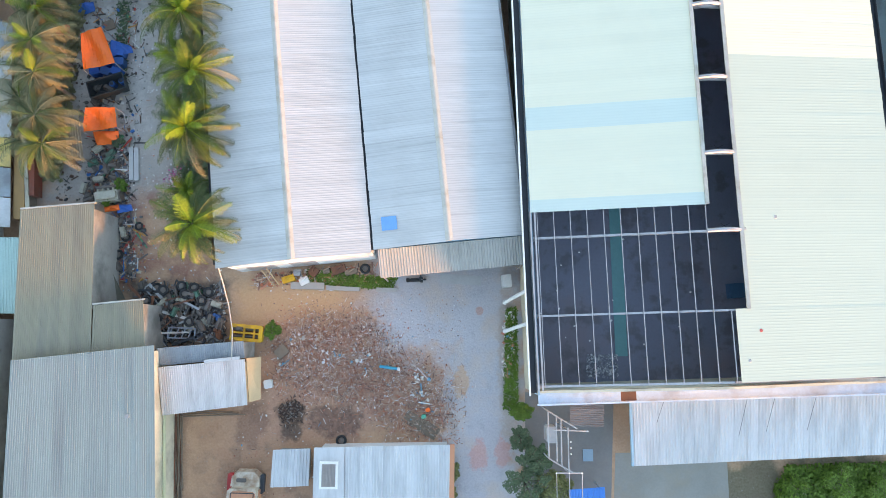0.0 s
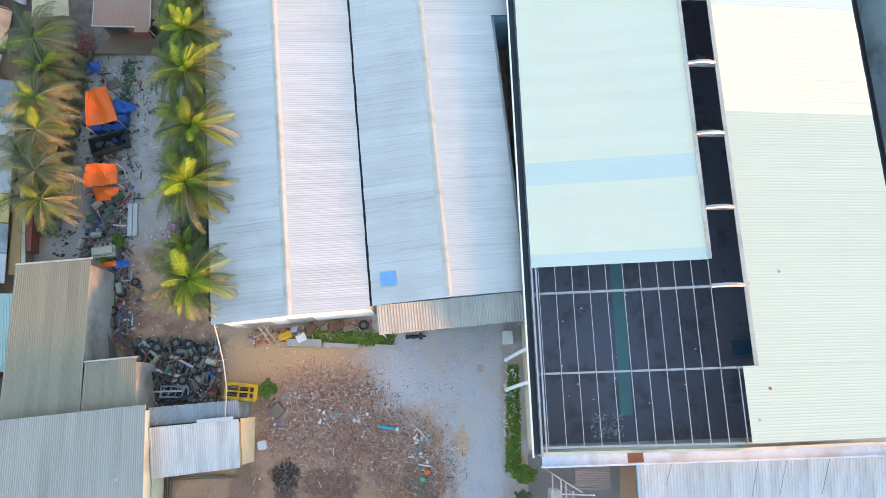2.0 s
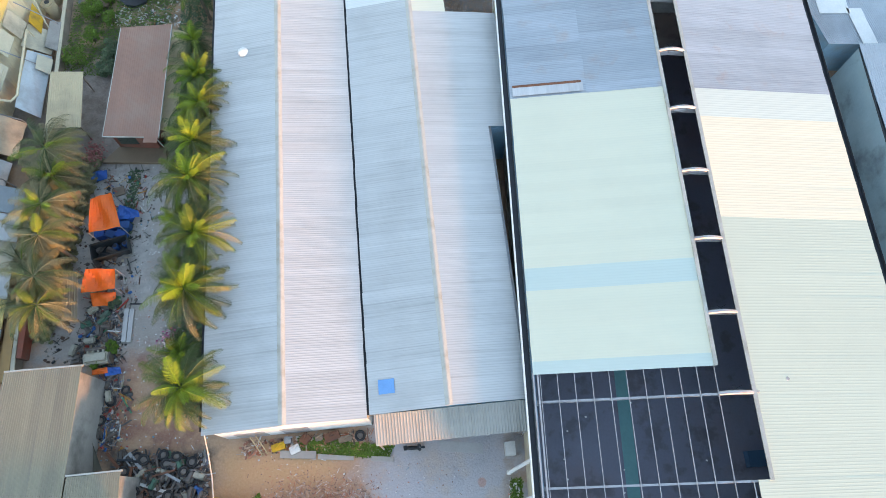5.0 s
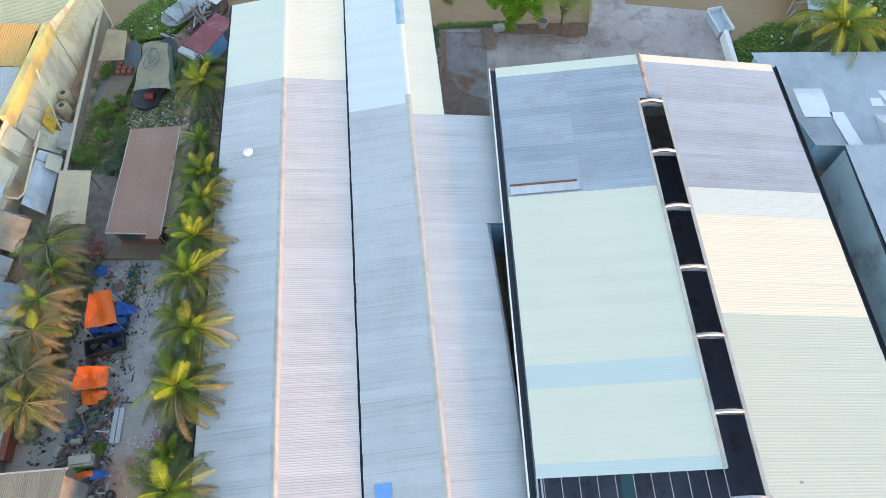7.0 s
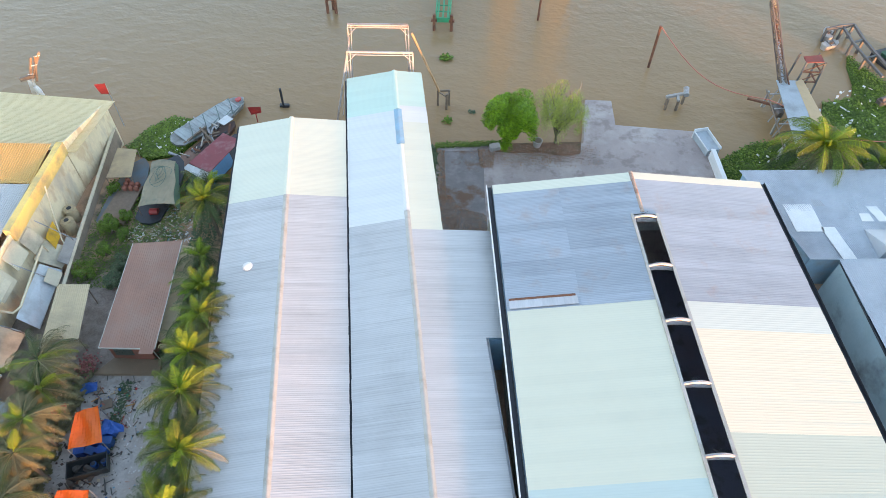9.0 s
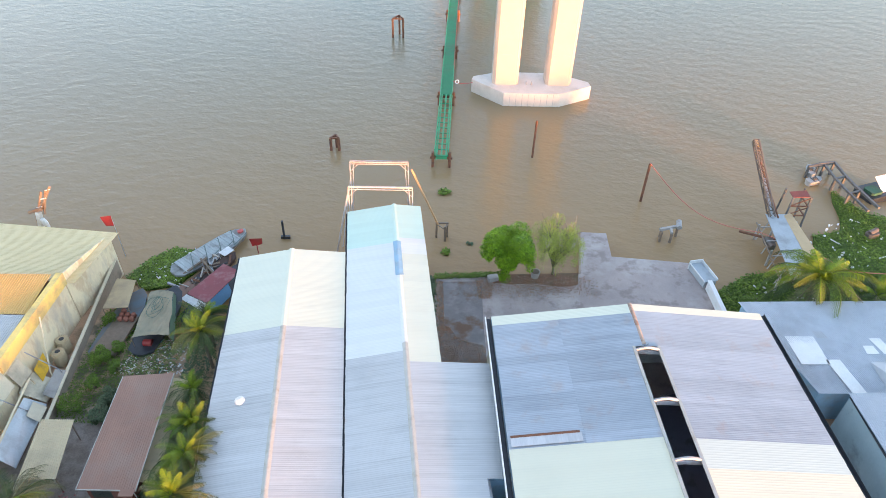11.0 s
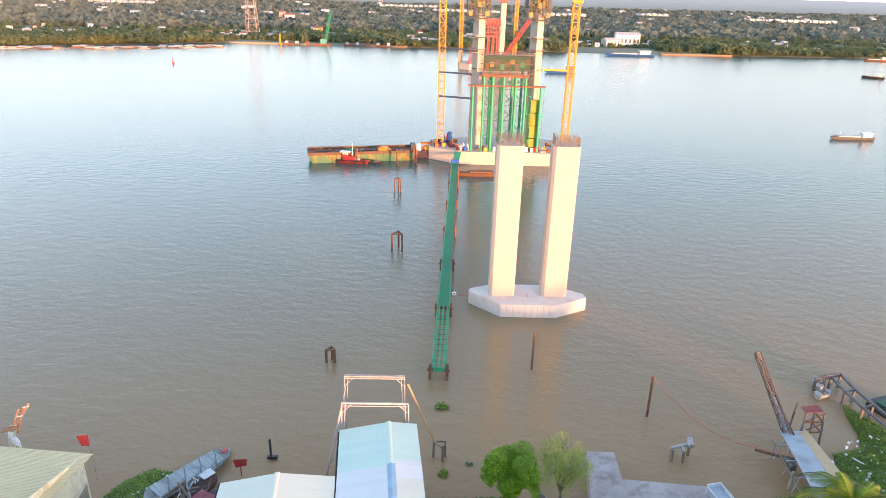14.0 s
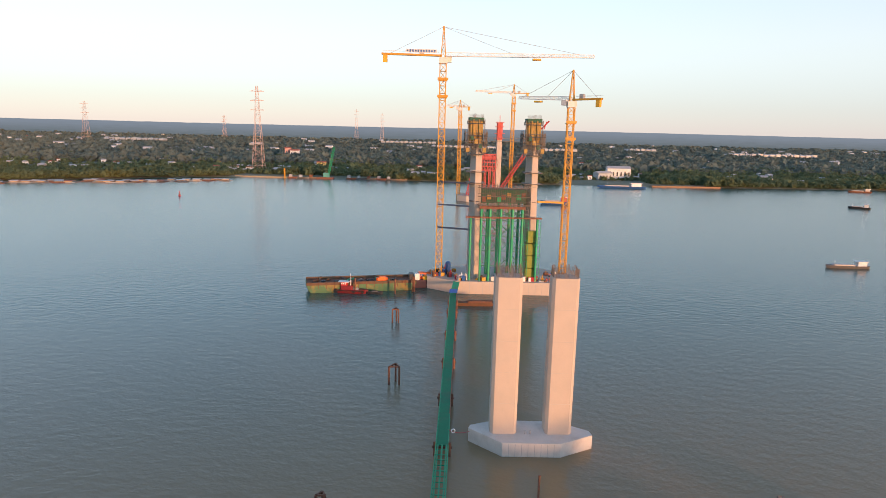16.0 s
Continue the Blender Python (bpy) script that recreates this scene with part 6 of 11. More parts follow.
def near_tower():
    t = thing("bridge_tower", "twin-legged concrete bridge tower under construction with green falsework", "bridge tower")
    ring = [(-1.7, 264.2), (9.9, 256.0), (46.2, 255.6), (57.5, 263.5), (57.5, 276), (46, 284), (10, 284), (-1.7, 276)]
    part("pile_cap", Geo().prism(ring, -1.5, 5.0), CONCRETE_NEW, t)
    for i in range(1, 14):
        x = 9.9 + 36.3 * i / 14
        part("cap_joint", Geo().box(x - 0.07, x + 0.07, 255.97 - 0.4 * i / 14, 256.05, 0.1, 4.7), STEEL_GREY, t)
    for x, w in ((16.7, 4.9), (39.2, 5.0)):
        foot = [(x - w / 2, 266), (x - w * 0.08, 261.9), (x + w / 2 - 0.3, 262.2), (x + w / 2, 264), (x + w / 2, 268), (x - w / 2, 268)]
        head = [(x + (a - x) * 0.86 + (0.1 if x < 20 else -0.4), 264.8 + (b - 264.8) * 0.85) for a, b in foot]
        part("leg", Geo().add([(*p, 5) for p in foot] + [(*p, 60) for p in head], [(k, (k + 1) % 6, 6 + (k + 1) % 6, 6 + k) for k in range(6)] + [(6, 7, 8, 9, 10, 11)]), CONCRETE_NEW, t)
        for z in (29.5, 36, 42, 48, 54):
            part("pour_joint", Geo().block(pose(x - 0.05, 264.9, z), w - 0.5, 5.4, 0.35, 1.0), STEEL_SCAFFOLD if z < 37 else CONCRETE, t)
    leg_crown(t, 16.2, 264.8)
    leg_crown(t, 38.6, 264.8)
    # cross beam in its formwork
    part("cross_beam", Geo().box(19.0, 36.8, 262.2, 267.6, 35.4, 40.8), NET_GREEN, t, "cross beam wrapped in dark green netting")
    for k in range(9):
        part("form_board", Geo().box(19.3 + 1.95 * k, 20.9 + 1.95 * k, 261.9, 262.1, 36.0 + 0.9 * (k % 3), 37.8 + 0.9 * (k % 3)), (STEEL_RUST, GREEN_STEEL, STEEL_SCAFFOLD, FORM_OCHRE)[(k * 3) % 4], t)
    for z in (34.6, 38.0, 41.4):
        part("walkway", Geo().box(17.5, 38.4, 260.6, 261.8, z, z + 0.25), STEEL_SCAFFOLD, t)
    for i in range(26):
        x = 18.0 + 20 * i / 25
        part("scaffold_post", Geo().bar((x, 260.8, 34.2), (x, 260.8, 42.6), 0.14), STEEL_SCAFFOLD, t)
    for z in (36.0, 39.2, 42.4):
        part("scaffold_rail", Geo().bar((17.6, 260.8, z), (38.2, 260.8, z), 0.14), STEEL_SCAFFOLD, t)
    g = Geo()
    for i in range(30):
        x = 19.5 + 17 * i / 29
        g.tube((x, 263.2, 40.8), (x, 263.2, 42.6 + rnd(-0.5, 0.6)), 0.08, 4)
    tagged(part("rebar_cluster", g, STEEL_RUST, t), kind="stuff")
    for k, x in enumerate((14.9, 19.0, 22.4, 26.6, 31.2, 35.0, 41.0)):
        for y in (258.4, 270.5):
            if y > 260 and k in (0, 6):
                continue
            zt = 30.0 if k in (0, 6) else 34.6
            part("support_pipe", Geo().tube((x, y, 5.0), (x, y, zt), 0.55 if 1 < k < 6 else 0.45, 12), GREEN_STEEL, t)
            part("pipe_collar", Geo().tube((x, y, 19.4), (x, y, 19.9), 0.75, 12), GREEN_STEEL, t)
    g = Geo()
    xs = (19.0, 22.4, 26.6, 31.2, 35.0)
    for a, b in zip(xs, xs[1:]):
        for z in (11, 17, 23, 29):
            g.bar((a, 258.5, z), (b, 258.5, z), 0.3)
            g.bar((a, 258.5, z), (b, 258.5, z + 4.5), 0.24)
            g.bar((b, 258.5, z), (a, 258.5, z + 4.5), 0.24)
            g.bar((b, 270.5, z), (a, 270.5, z + 4), 0.16)
        g.bar((a, 258.5, 33.0), (b, 258.5, 30.8), 0.3).bar((b, 258.5, 33.0), (a, 258.5, 30.8), 0.3)
    tagged(part("bracing", g, mat("dark_teal_bracing", (0.02, 0.16, 0.11), (0.03, 0.12, 0.09), 1, 0.6), t), kind="stuff")
    part("head_beam", Geo().box(12.9, 42.6, 257.8, 259.0, 29.9, 30.5), STEEL_RUST, t)
    part("head_beam", Geo().box(18.2, 36.0, 257.8, 259.0, 33.6, 34.6), STEEL_RUST, t)
    for k in range(4):
        part("guard_net", Geo().block(pose(39.3 + 0.15 * (k % 2), 260.4, 7.6 + 5.0 * k), 4.6 - 0.3 * (k % 2), 2.0, 4.7, 0.3), NET_YELLOW, t, "yellow-green safety net")
    for x, y in ((36.9, 259.2), (41.7, 259.2)):
        g = Geo()
        for k in range(15):
            g.bar((x - 0.8, y, 6 + 1.7 * k), (x + 0.8, y, 6 + 1.7 * k), 0.12)
        g.bar((x - 0.8, y, 5), (x - 0.8, y, 30.5), 0.14).bar((x + 0.8, y, 5), (x + 0.8, y, 30.5), 0.14)
        part("stair_tower", g, GREEN_STEEL, t)
    # scaffold skirts under the cross beam and round the legs
    g = Geo()
    for i in range(18):
        x = 18.4 + 19.0 * i / 17
        g.bar((x, 259.0, 30.5), (x, 259.0, 36.0), 0.13).bar((x, 259.0, 30.5), (x + 1.1, 259.0, 33.0), 0.1).bar((x + 1.1, 259.0, 33.0), (x, 259.0, 35.6), 0.1)
    for z in (31.6, 33.2, 35.0):
        g.bar((18.2, 259.0, z), (37.6, 259.0, z), 0.16)
    tagged(part("scaffold", g, STEEL_SCAFFOLD, t), kind="stuff")
    for x in (16.5, 39.0):
        for z in (43.2, 47.5):
            part("ring_platform", Geo().block(pose(x, 264.8, z), 7.2, 8.0, 0.25), STEEL_SCAFFOLD, t)
    for z in (33.9, 24.6, 43.0):
        part("tie_strut", Geo().bar((1.8, 267, z), (14.6, 264, z - 0.3), 0.4).bar((1.8, 268.8, z), (14.6, 266, z - 0.3), 0.4), BLUE_STRUT, t)
    part("tie_strut", Geo().bar((41.6, 265, 36.0), (53.2, 271, 35.2), 0.7), CRANE_ORANGE, t)
    g = Geo()
    for z in (59.5, 60.7):
        g.bar((19.5, 263, z), (35.4, 263, z), 0.16)
    for i in range(9):
        x = 19.5 + 15.9 * i / 8
        g.bar((x, 263, 59.5), (x, 263, 60.7), 0.12)
    part("linking_walkway", g, STEEL_SCAFFOLD, t)
    part("red_arm", Geo().bar((41, 264, 64), (44.4, 263, 67.6), 0.5).bar((42.6, 263.4, 64.5), (43.4, 263, 67.4), 0.3), RED_PAINT, t)
    # equipment on the cap
    kinds = ((WHITE_PAINT, "white"), (BLUE_PAINT, "blue"), (STEEL_GREY, "grey"), (CRANE_ORANGE, "orange"), (STEEL_DARK, "dark"), (RED_PAINT, "red"), (STEEL_RUST, "rusty"))
    for i in range(120):
        m_, c = kinds[(i * 5) % 7]
        x = rnd(0, 14) if i < 64 else rnd(18, 56)
        y = rnd(262.5, 275) if x < 10 else rnd(257.4, 260.4) if x < 47 else rnd(265, 272)
        a, b, h = rnd(0.4, 2.2), rnd(0.4, 1.4), rnd(0.4, 2.0)
        g = Geo().block(pose(0, 0, h / 2), a, b, h, 0.08)
        if i % 3 == 0:
            g.tube((0, 0, h), (0, 0, h + rnd(0.3, 1.2)), 0.2, 8)
        solid("site_equipment", g, m_, f"{c} site equipment case on the pile cap", "equipment", (x, y, 5.0), rnd(0, 90), "equipment on the pile cap")
    solid("silo", Geo().tube((0, 0, 0), (0, 0, 4.4), 1.1, 12).tube((0, 0, 4.4), (0, 0, 5.0), 1.1, 12, 0.5), BLUE_PAINT, "dark blue upright tank on the pile cap", "tank", (6.8, 270.5, 5.0))
    for x, y in ((-2.4, 268.5), (50.0, 259.5)):
        g = Geo()
        lattice(g, (-3, 0, 1.3), (3, 0, 1.3), 2.2, 1.5, 0.3, 0.2)
        solid("crane_section", g, TARP_ORANGE, "orange lattice crane section lying on the works", "crane section", (x, y, 5.0 if x > 0 else 3.0), 0, "orange crane sections")


BLUE_STRUT = mat("dark_blue_strut", (0.03, 0.05, 0.10), (0.025, 0.04, 0.08), 1, 0.5)
rope = [Vector((8.4, 132.6, 2.4)).lerp(Vector((3.9, 131.6, 3.2)), k / 6) - Vector((0, 0, 0.5 * math.sin(math.pi * k / 6))) for k in range(7)]
near_pier()
solid("mooring_rope", Geo().line(rope, [0.06] * 7, 6), RED_PAINT, "red rope from the pile cap to the gangway", "rope")
ring = [(math.cos(k * math.pi / 6) * 0.38, 0, math.sin(k * math.pi / 6) * 0.38) for k in range(13)]
solid("life_ring", Geo().line(ring, [0.11] * 13, 6), WHITE_PAINT, "white life ring hanging beside the gangway", "life ring", (5.0, 131.7, 2.9), 10)
near_tower()
tower_crane("tall orange tower crane with white jib beside the bridge tower", 2.9, 268, 5, 91.5, 102.4, 58.5, 23.8, 0, 2.4)
tower_crane("orange tower crane with short counter jib and yellow counterweight", 54.5, 272, 5, 76.3, 87.8, 26, 13.5, 136, 2.5)
tower_crane("slim orange tower crane across the main span", 23.2, 600, 0, 82.5, 88.4, 13, 9.0, 170, 2.6, 1.7)
tower_crane("orange tower crane with level jib at the second tower", 70.4, 600, 4, 95.6, 103.2, 34, 13.5, 180, 2.6, 1.7)


def far_tower():
    t = thing("bridge_tower", "distant bridge tower with faded red climbing formwork", "bridge tower", (0, 0, 0))
    part("pile_cap", Geo().prism([(22, 590), (30, 583), (70, 583), (80, 590), (80, 612), (22, 612)], -1, 5), CONCRETE_NEW, t)
    for x in (36.6, 58.9):
        part("leg", Geo().block(pose(x, 600, 30), 4.6, 5.5, 56, 0.4), CONCRETE_NEW, t)
        part("form_panel", Geo().block(pose(x, 600, 62), 5.0, 5.6, 15, 0.6), PINK_RED, t)
        for z in (56, 60, 66, 70):
            part("work_platform", Geo().block(pose(x, 600, z), 9.0 if z < 65 else 7, 9.0, 0.6), PINK_RED, t)
        part("mast_head", Geo().bar((x, 600, 70), (x, 600, 76), 0.5), PINK_RED, t)
    g = Geo()
    for z in (27, 30, 34, 38, 41):
        g.box(39, 56.4, 597, 597.5, z, z + 0.7).box(39, 56.4, 602.5, 603, z, z + 0.7)
    for k in range(8):
        x = 39.3 + 2.4 * k
        g.bar((x, 597.2, 26), (x, 597.2, 42), 0.5).bar((x, 597.2, 27), (x + 2.4, 597.2, 34), 0.3).bar((x + 2.4, 597.2, 34), (x, 597.2, 41), 0.3)
    g.box(39, 56.4, 597.6, 602.4, 36.5, 40.5)
    tagged(part("cross_beam_form", g, PINK_RED, t), kind="stuff")
    for x in (43, 47, 51, 55):
        part("falsework", lattice(Geo(), (x, 598, 5), (x, 598, 27), 1.6, 3, 0.5, 0.3), PINK_RED, t)
    b = thing("crawler_crane", "red lattice boom crane on the far works", "crane", (62.3, 596, 0))
    part("boom", lattice(Geo(), (0, 0, 12), (21, 0, 44), 2.6, 3.2, 0.6, 0.35), RED_PAINT, b)
    part("house", Geo().box(-3, 3, -2, 2, 5, 12), RED_PAINT, b)
    b = thing("crawler_crane", "small red crane on a barge by the far tower", "crane", (30.6, 590, 0))
    part("boom", lattice(Geo(), (0, 0, 3), (3.4, 0, 20), 2.2, 3.2, 0.6, 0.35), RED_PAINT, b)
    part("house", Geo().box(-2.5, 2.5, -2, 2, -0.5, 5), RED_PAINT, b)


far_tower()


def gangway():
    """Green gangway from the bank to the tower, on rusty piles."""
    t = thing("gangway", "long green steel gangway bridge over the river to the tower", "gangway")
    p0, p1 = Vector((1.5, 102.6, 2.4)), Vector((8.5, 246.2, 2.6))
    d = (p1 - p0)
    s = Vector((d.y, -d.x, 0)).normalized()
    n = 12
    for i in range(n):
        a, b = p0 + d * (i / n), p0 + d * ((i + 1) / n)
        if i >= 2:
            part("deck", Geo().slab(a - s * 1.15, a + s * 1.15, b + s * 1.15, b - s * 1.15, 0.2), GREEN_DECK, t)
        else:
            g = Geo()
            for o in (-0.85, 0.0, 0.85):
                g.bar(a + s * o, b + s * o, 0.3, 0.25)
            for k in range(6):
                c = a.lerp(b, k / 6)
                g.bar(c - s * 1.15, c + s * 1.15, 0.14)
            part("open_deck", g, GREEN_STEEL, t)
        for o in (-1.2, 1.2):
            g = Geo()
            g.bar(a + s * o + Vector((0, 0, 1.1)), b + s * o + Vector((0, 0, 1.1)), 0.14)
            g.bar(a + s * o - Vector((0, 0, 0.15)), b + s * o - Vector((0, 0, 0.15)), 0.22, 0.4)
            for k in range(6):
                c, e = a.lerp(b, k / 6) + s * o, a.lerp(b, (k + 1) / 6) + s * o
                g.bar(c, c + Vector((0, 0, 1.1)), 0.09)
                if i < 3:
                    g.bar(c, e + Vector((0, 0, 1.1)), 0.08)
            part("side_rail", g, GREEN_STEEL if i < 3 or o < 0 else RAIL_RED, t)
        if i % 2 == 0 or i > 9:
            for o in (-1.5, 1.5):
                part("post", Geo().tube(a + s * o + Vector((0, 0, -5)), a + s * o + Vector((0, 0, 0.6)), 0.28, 10), STEEL_RUST, t)
            part("pile_beam", Geo().bar(a - s * 2.0 - Vector((0, 0, 0.5)), a + s * 2.0 - Vector((0, 0, 0.5)), 0.4), STEEL_RUST, t)
    part("landing", Geo().slab(p1 - s * 1.3, p1 + s * 1.3, (11.2, 256.4, 5.0), (8.8, 257.2, 5.0), 0.25), GREEN_STEEL, t)
    part("tarp", Geo().slab(p1 - s * 1.5 - d * 0.03 + Vector((0, 0, 1.4)), p1 + s * 1.5 - d * 0.03 + Vector((0, 0, 1.4)), p1 + s * 1.5 + d * 0.005 + Vector((0, 0, 1.5)), p1 - s * 1.5 + d * 0.005 + Vector((0, 0, 1.5)), 0.05), TARP_BLUE, t, "blue tarpaulin cover")
    part("end_frame", Geo().box(0.5, 2.5, 102.35, 102.6, 1.7, 2.5), GREEN_STEEL, t)


RAIL_RED = mat("rusty_red_rail", (0.34, 0.15, 0.09), (0.26, 0.12, 0.08), 1, 0.7, 0.1, 0.1, 8)
gangway()


def dolphin(x, y, h, label, dx=1.0, dy=0.5):
    t = thing("mooring_dolphin", label, "mooring dolphin", (x, y, 0), 0, "mooring dolphins")
    for a, b in ((-dx, -dy), (dx, -dy), (0.2 * dx, dy)):
        part("post", Geo().tube((a, b, -3), (a, b, h), 0.26, 10), STEEL_RUST, t)
    part("cap_beam", Geo().bar((-dx, -dy, h), (dx, -dy, h), 0.3).bar((dx, -dy, h), (0.2 * dx, dy, h), 0.3).bar((0.2 * dx, dy, h), (-dx, -dy, h), 0.3), STEEL_RUST, t)


dolphin(-11.7, 216.7, 4.6, "rusty three-pile mooring dolphin", 1.0, 0.9)
dolphin(-9.0, 163.8, 4.8, "rusty three-pile mooring dolphin", 1.3, 1.2)
dolphin(-18.2, 108.3, 2.6, "low broken mooring dolphin of rusty piles", 0.75, 0.6)
dolphin(-6.9, 258, 6.0, "dark steel guide pile beside the barge", 0.3, 0.3)

top = (18.55, 106.40, 7.57)
solid("steel_pole", Geo().tube((18.5, 106.3, -3), top, 0.2, 10), STEEL_RUST, "leaning rusty steel pole standing in the river", "pole", group="river poles")
top2 = (35.56, 92.80, 7.47)
solid("steel_pole", Geo().tube((35.5, 92.6, -3), top2, 0.22, 10), STEEL_RUST, "leaning rusty steel pole carrying a red hose", "pole", group="river poles")
hose = [Vector(top2).lerp(Vector((50.5, 80.5, 3.0)), k / 12) - Vector((0, 0, 3.2 * math.sin(math.pi * k / 12))) for k in range(13)]
hose += [Vector((57.5, 74.6, 3.1)), Vector((62, 73.5, 1.3)), Vector((70, 73, 1.2)), Vector((82, 72, 1.2))]
solid("red_hose", Geo().line(hose, [0.07] * len(hose), 6), mat("faded_red_hose", (0.62, 0.20, 0.13), (0.55, 0.18, 0.12), 1, 0.6), "long faded red hose slung from a pole to the jetty", "hose")


def river_gantry():
    t = thing("river_gantry", "pale rusty steel gantry of two frames standing in the river", "gantry")
    for y, x0, x1, z in ((78.0, -11.9, -2.9, 12.0), (84.2, -12.3, -3.7, 12.2)):
        if y > 80:
            part("beam", lattice(Geo(), (x0, y, z), (x1, y, z), 0.35, 0.6, 0.12, 0.06), GANTRY_PAINT, t)
        else:
            part("beam", Geo().bar((x0, y, z + 0.05), (x1, y, z + 0.05), 0.2, 0.24), GANTRY_PAINT, t)
            part("beam", Geo().bar((x0, y, z - 0.4), (x1, y, z - 0.4), 0.1), GANTRY_PAINT, t)
        for x, o in ((x0, -0.25), (x1, 0.3)):
            part("leg", Geo().bar((x, y, z), (x + o * 0.4, y - 0.6, -3), 0.17).bar((x + 0.5 * (1 if o < 0 else -1), y, z), (x + o * 1.2, y - 0.6, -3), 0.12), GANTRY_PAINT, t)
        part("knee", Geo().bar((x0, y, z - 1.6), (x0 + 1.3, y, z - 0.2), 0.09), GANTRY_PAINT, t)
        part("knee", Geo().bar((x1, y, z - 1.6), (x1 - 1.3, y, z - 0.2), 0.09), GANTRY_PAINT, t)
    part("stay", Geo().tube((-11.9, 78, 11.5), (-14.6, 76.5, -1), 0.14, 8), GANTRY_PAINT, t)
    part("stay", Geo().tube((-3.2, 83.4, 11.6), (0.9, 82.0, 2.5), 0.16, 8), mat("ochre_strut", (0.52, 0.30, 0.14), (0.42, 0.25, 0.12), 1, 0.6), t)
    part("stay", Geo().tube((-12.2, 84, 10.5), (-13.8, 79, -1), 0.08, 6), GANTRY_PAINT, t)
    k = thing("timber_trestle", "weathered timber trestle standing in the river", "trestle", (1.5, 81.8, 0))
    for a, b in ((-0.9, 0.3), (0.9, 0.4), (0.5, -0.7)):
        part("post", Geo().bar((a, b, -3), (a * 0.9, b * 0.9, 2.8), 0.32), WOOD, k)
    part("rail", Geo().bar((-1.0, 0.3, 2.7), (1.0, 0.4, 2.7), 0.22).bar((0.9, 0.4, 2.6), (0.5, -0.7, 2.4), 0.2).bar((-0.9, 0.3, 2.6), (0.5, -0.7, 2.3), 0.16), WOOD, k)
    k = thing("concrete_trestle", "broken concrete trestle with a white drum on it", "trestle", (37.2, 82.4, 0), 12)
    for a, b in ((-1.5, -0.4), (0.0, -0.9), (1.6, 0.3), (-0.9, 0.6)):
        part("post", Geo().bar((a * 1.1, b * 1.2, -3), (a, b, 2.0), 0.3), WOOD, k)
    part("beam", Geo().bar((-1.7, 0.0, 2.1), (1.8, 0.3, 2.1), 0.4), WALL_GREY, k)
    part("beam", Geo().bar((-0.2, -1.1, 2.0), (0.4, 0.4, 2.0), 0.35), WALL_GREY, k)
    part("drum", Geo().tube((1.4, -0.4, 2.3), (1.9, 0.9, 2.6), 0.42, 12), STEEL_GREY, k)


GANTRY_PAINT = mat("pale_pink_grey_steel", (0.50, 0.45, 0.42), (0.41, 0.37, 0.35), 1, 0.6, 0.1, 0.15, 8, stain=(0.30, 0.16, 0.10), sscale=0.6, samount=0.5)
river_gantry()


def hull(g, length, beam, high, bow=0.3, stern=0.12, base=-0.3):
    """A boat's hull along +x, deck at high."""
    rows = [(-0.5, stern * 2.6, 0.55), (-0.44, 0.82, 0.2), (-0.1, 1.0, 0.0), (0.25, 0.95, 0.0), (0.42, 0.6, 0.25), (0.5, 0.05, 0.8)]
    v = []
    for f, w, rise in rows:
        x, b = f * length, beam / 2 * w
        sheer = high * (1 + bow * max(0, f * 2) ** 2)
        v += [(x, -b * 0.6, base + rise * high * 0.6), (x, -b, sheer), (x, b, sheer), (x, b * 0.6, base + rise * high * 0.6)]
    f = []
    for i in range(len(rows) - 1):
        a, c = i * 4, (i + 1) * 4
        f += [(a, c, c + 1, a + 1), (a + 1, c + 1, c + 2, a + 2), (a + 2, c + 2, c + 3, a + 3), (a + 3, c + 3, c, a)]
    f += [(0, 1, 2, 3), (len(v) - 1, len(v) - 2, len(v) - 3, len(v) - 4)]
    return g.add(v, f)


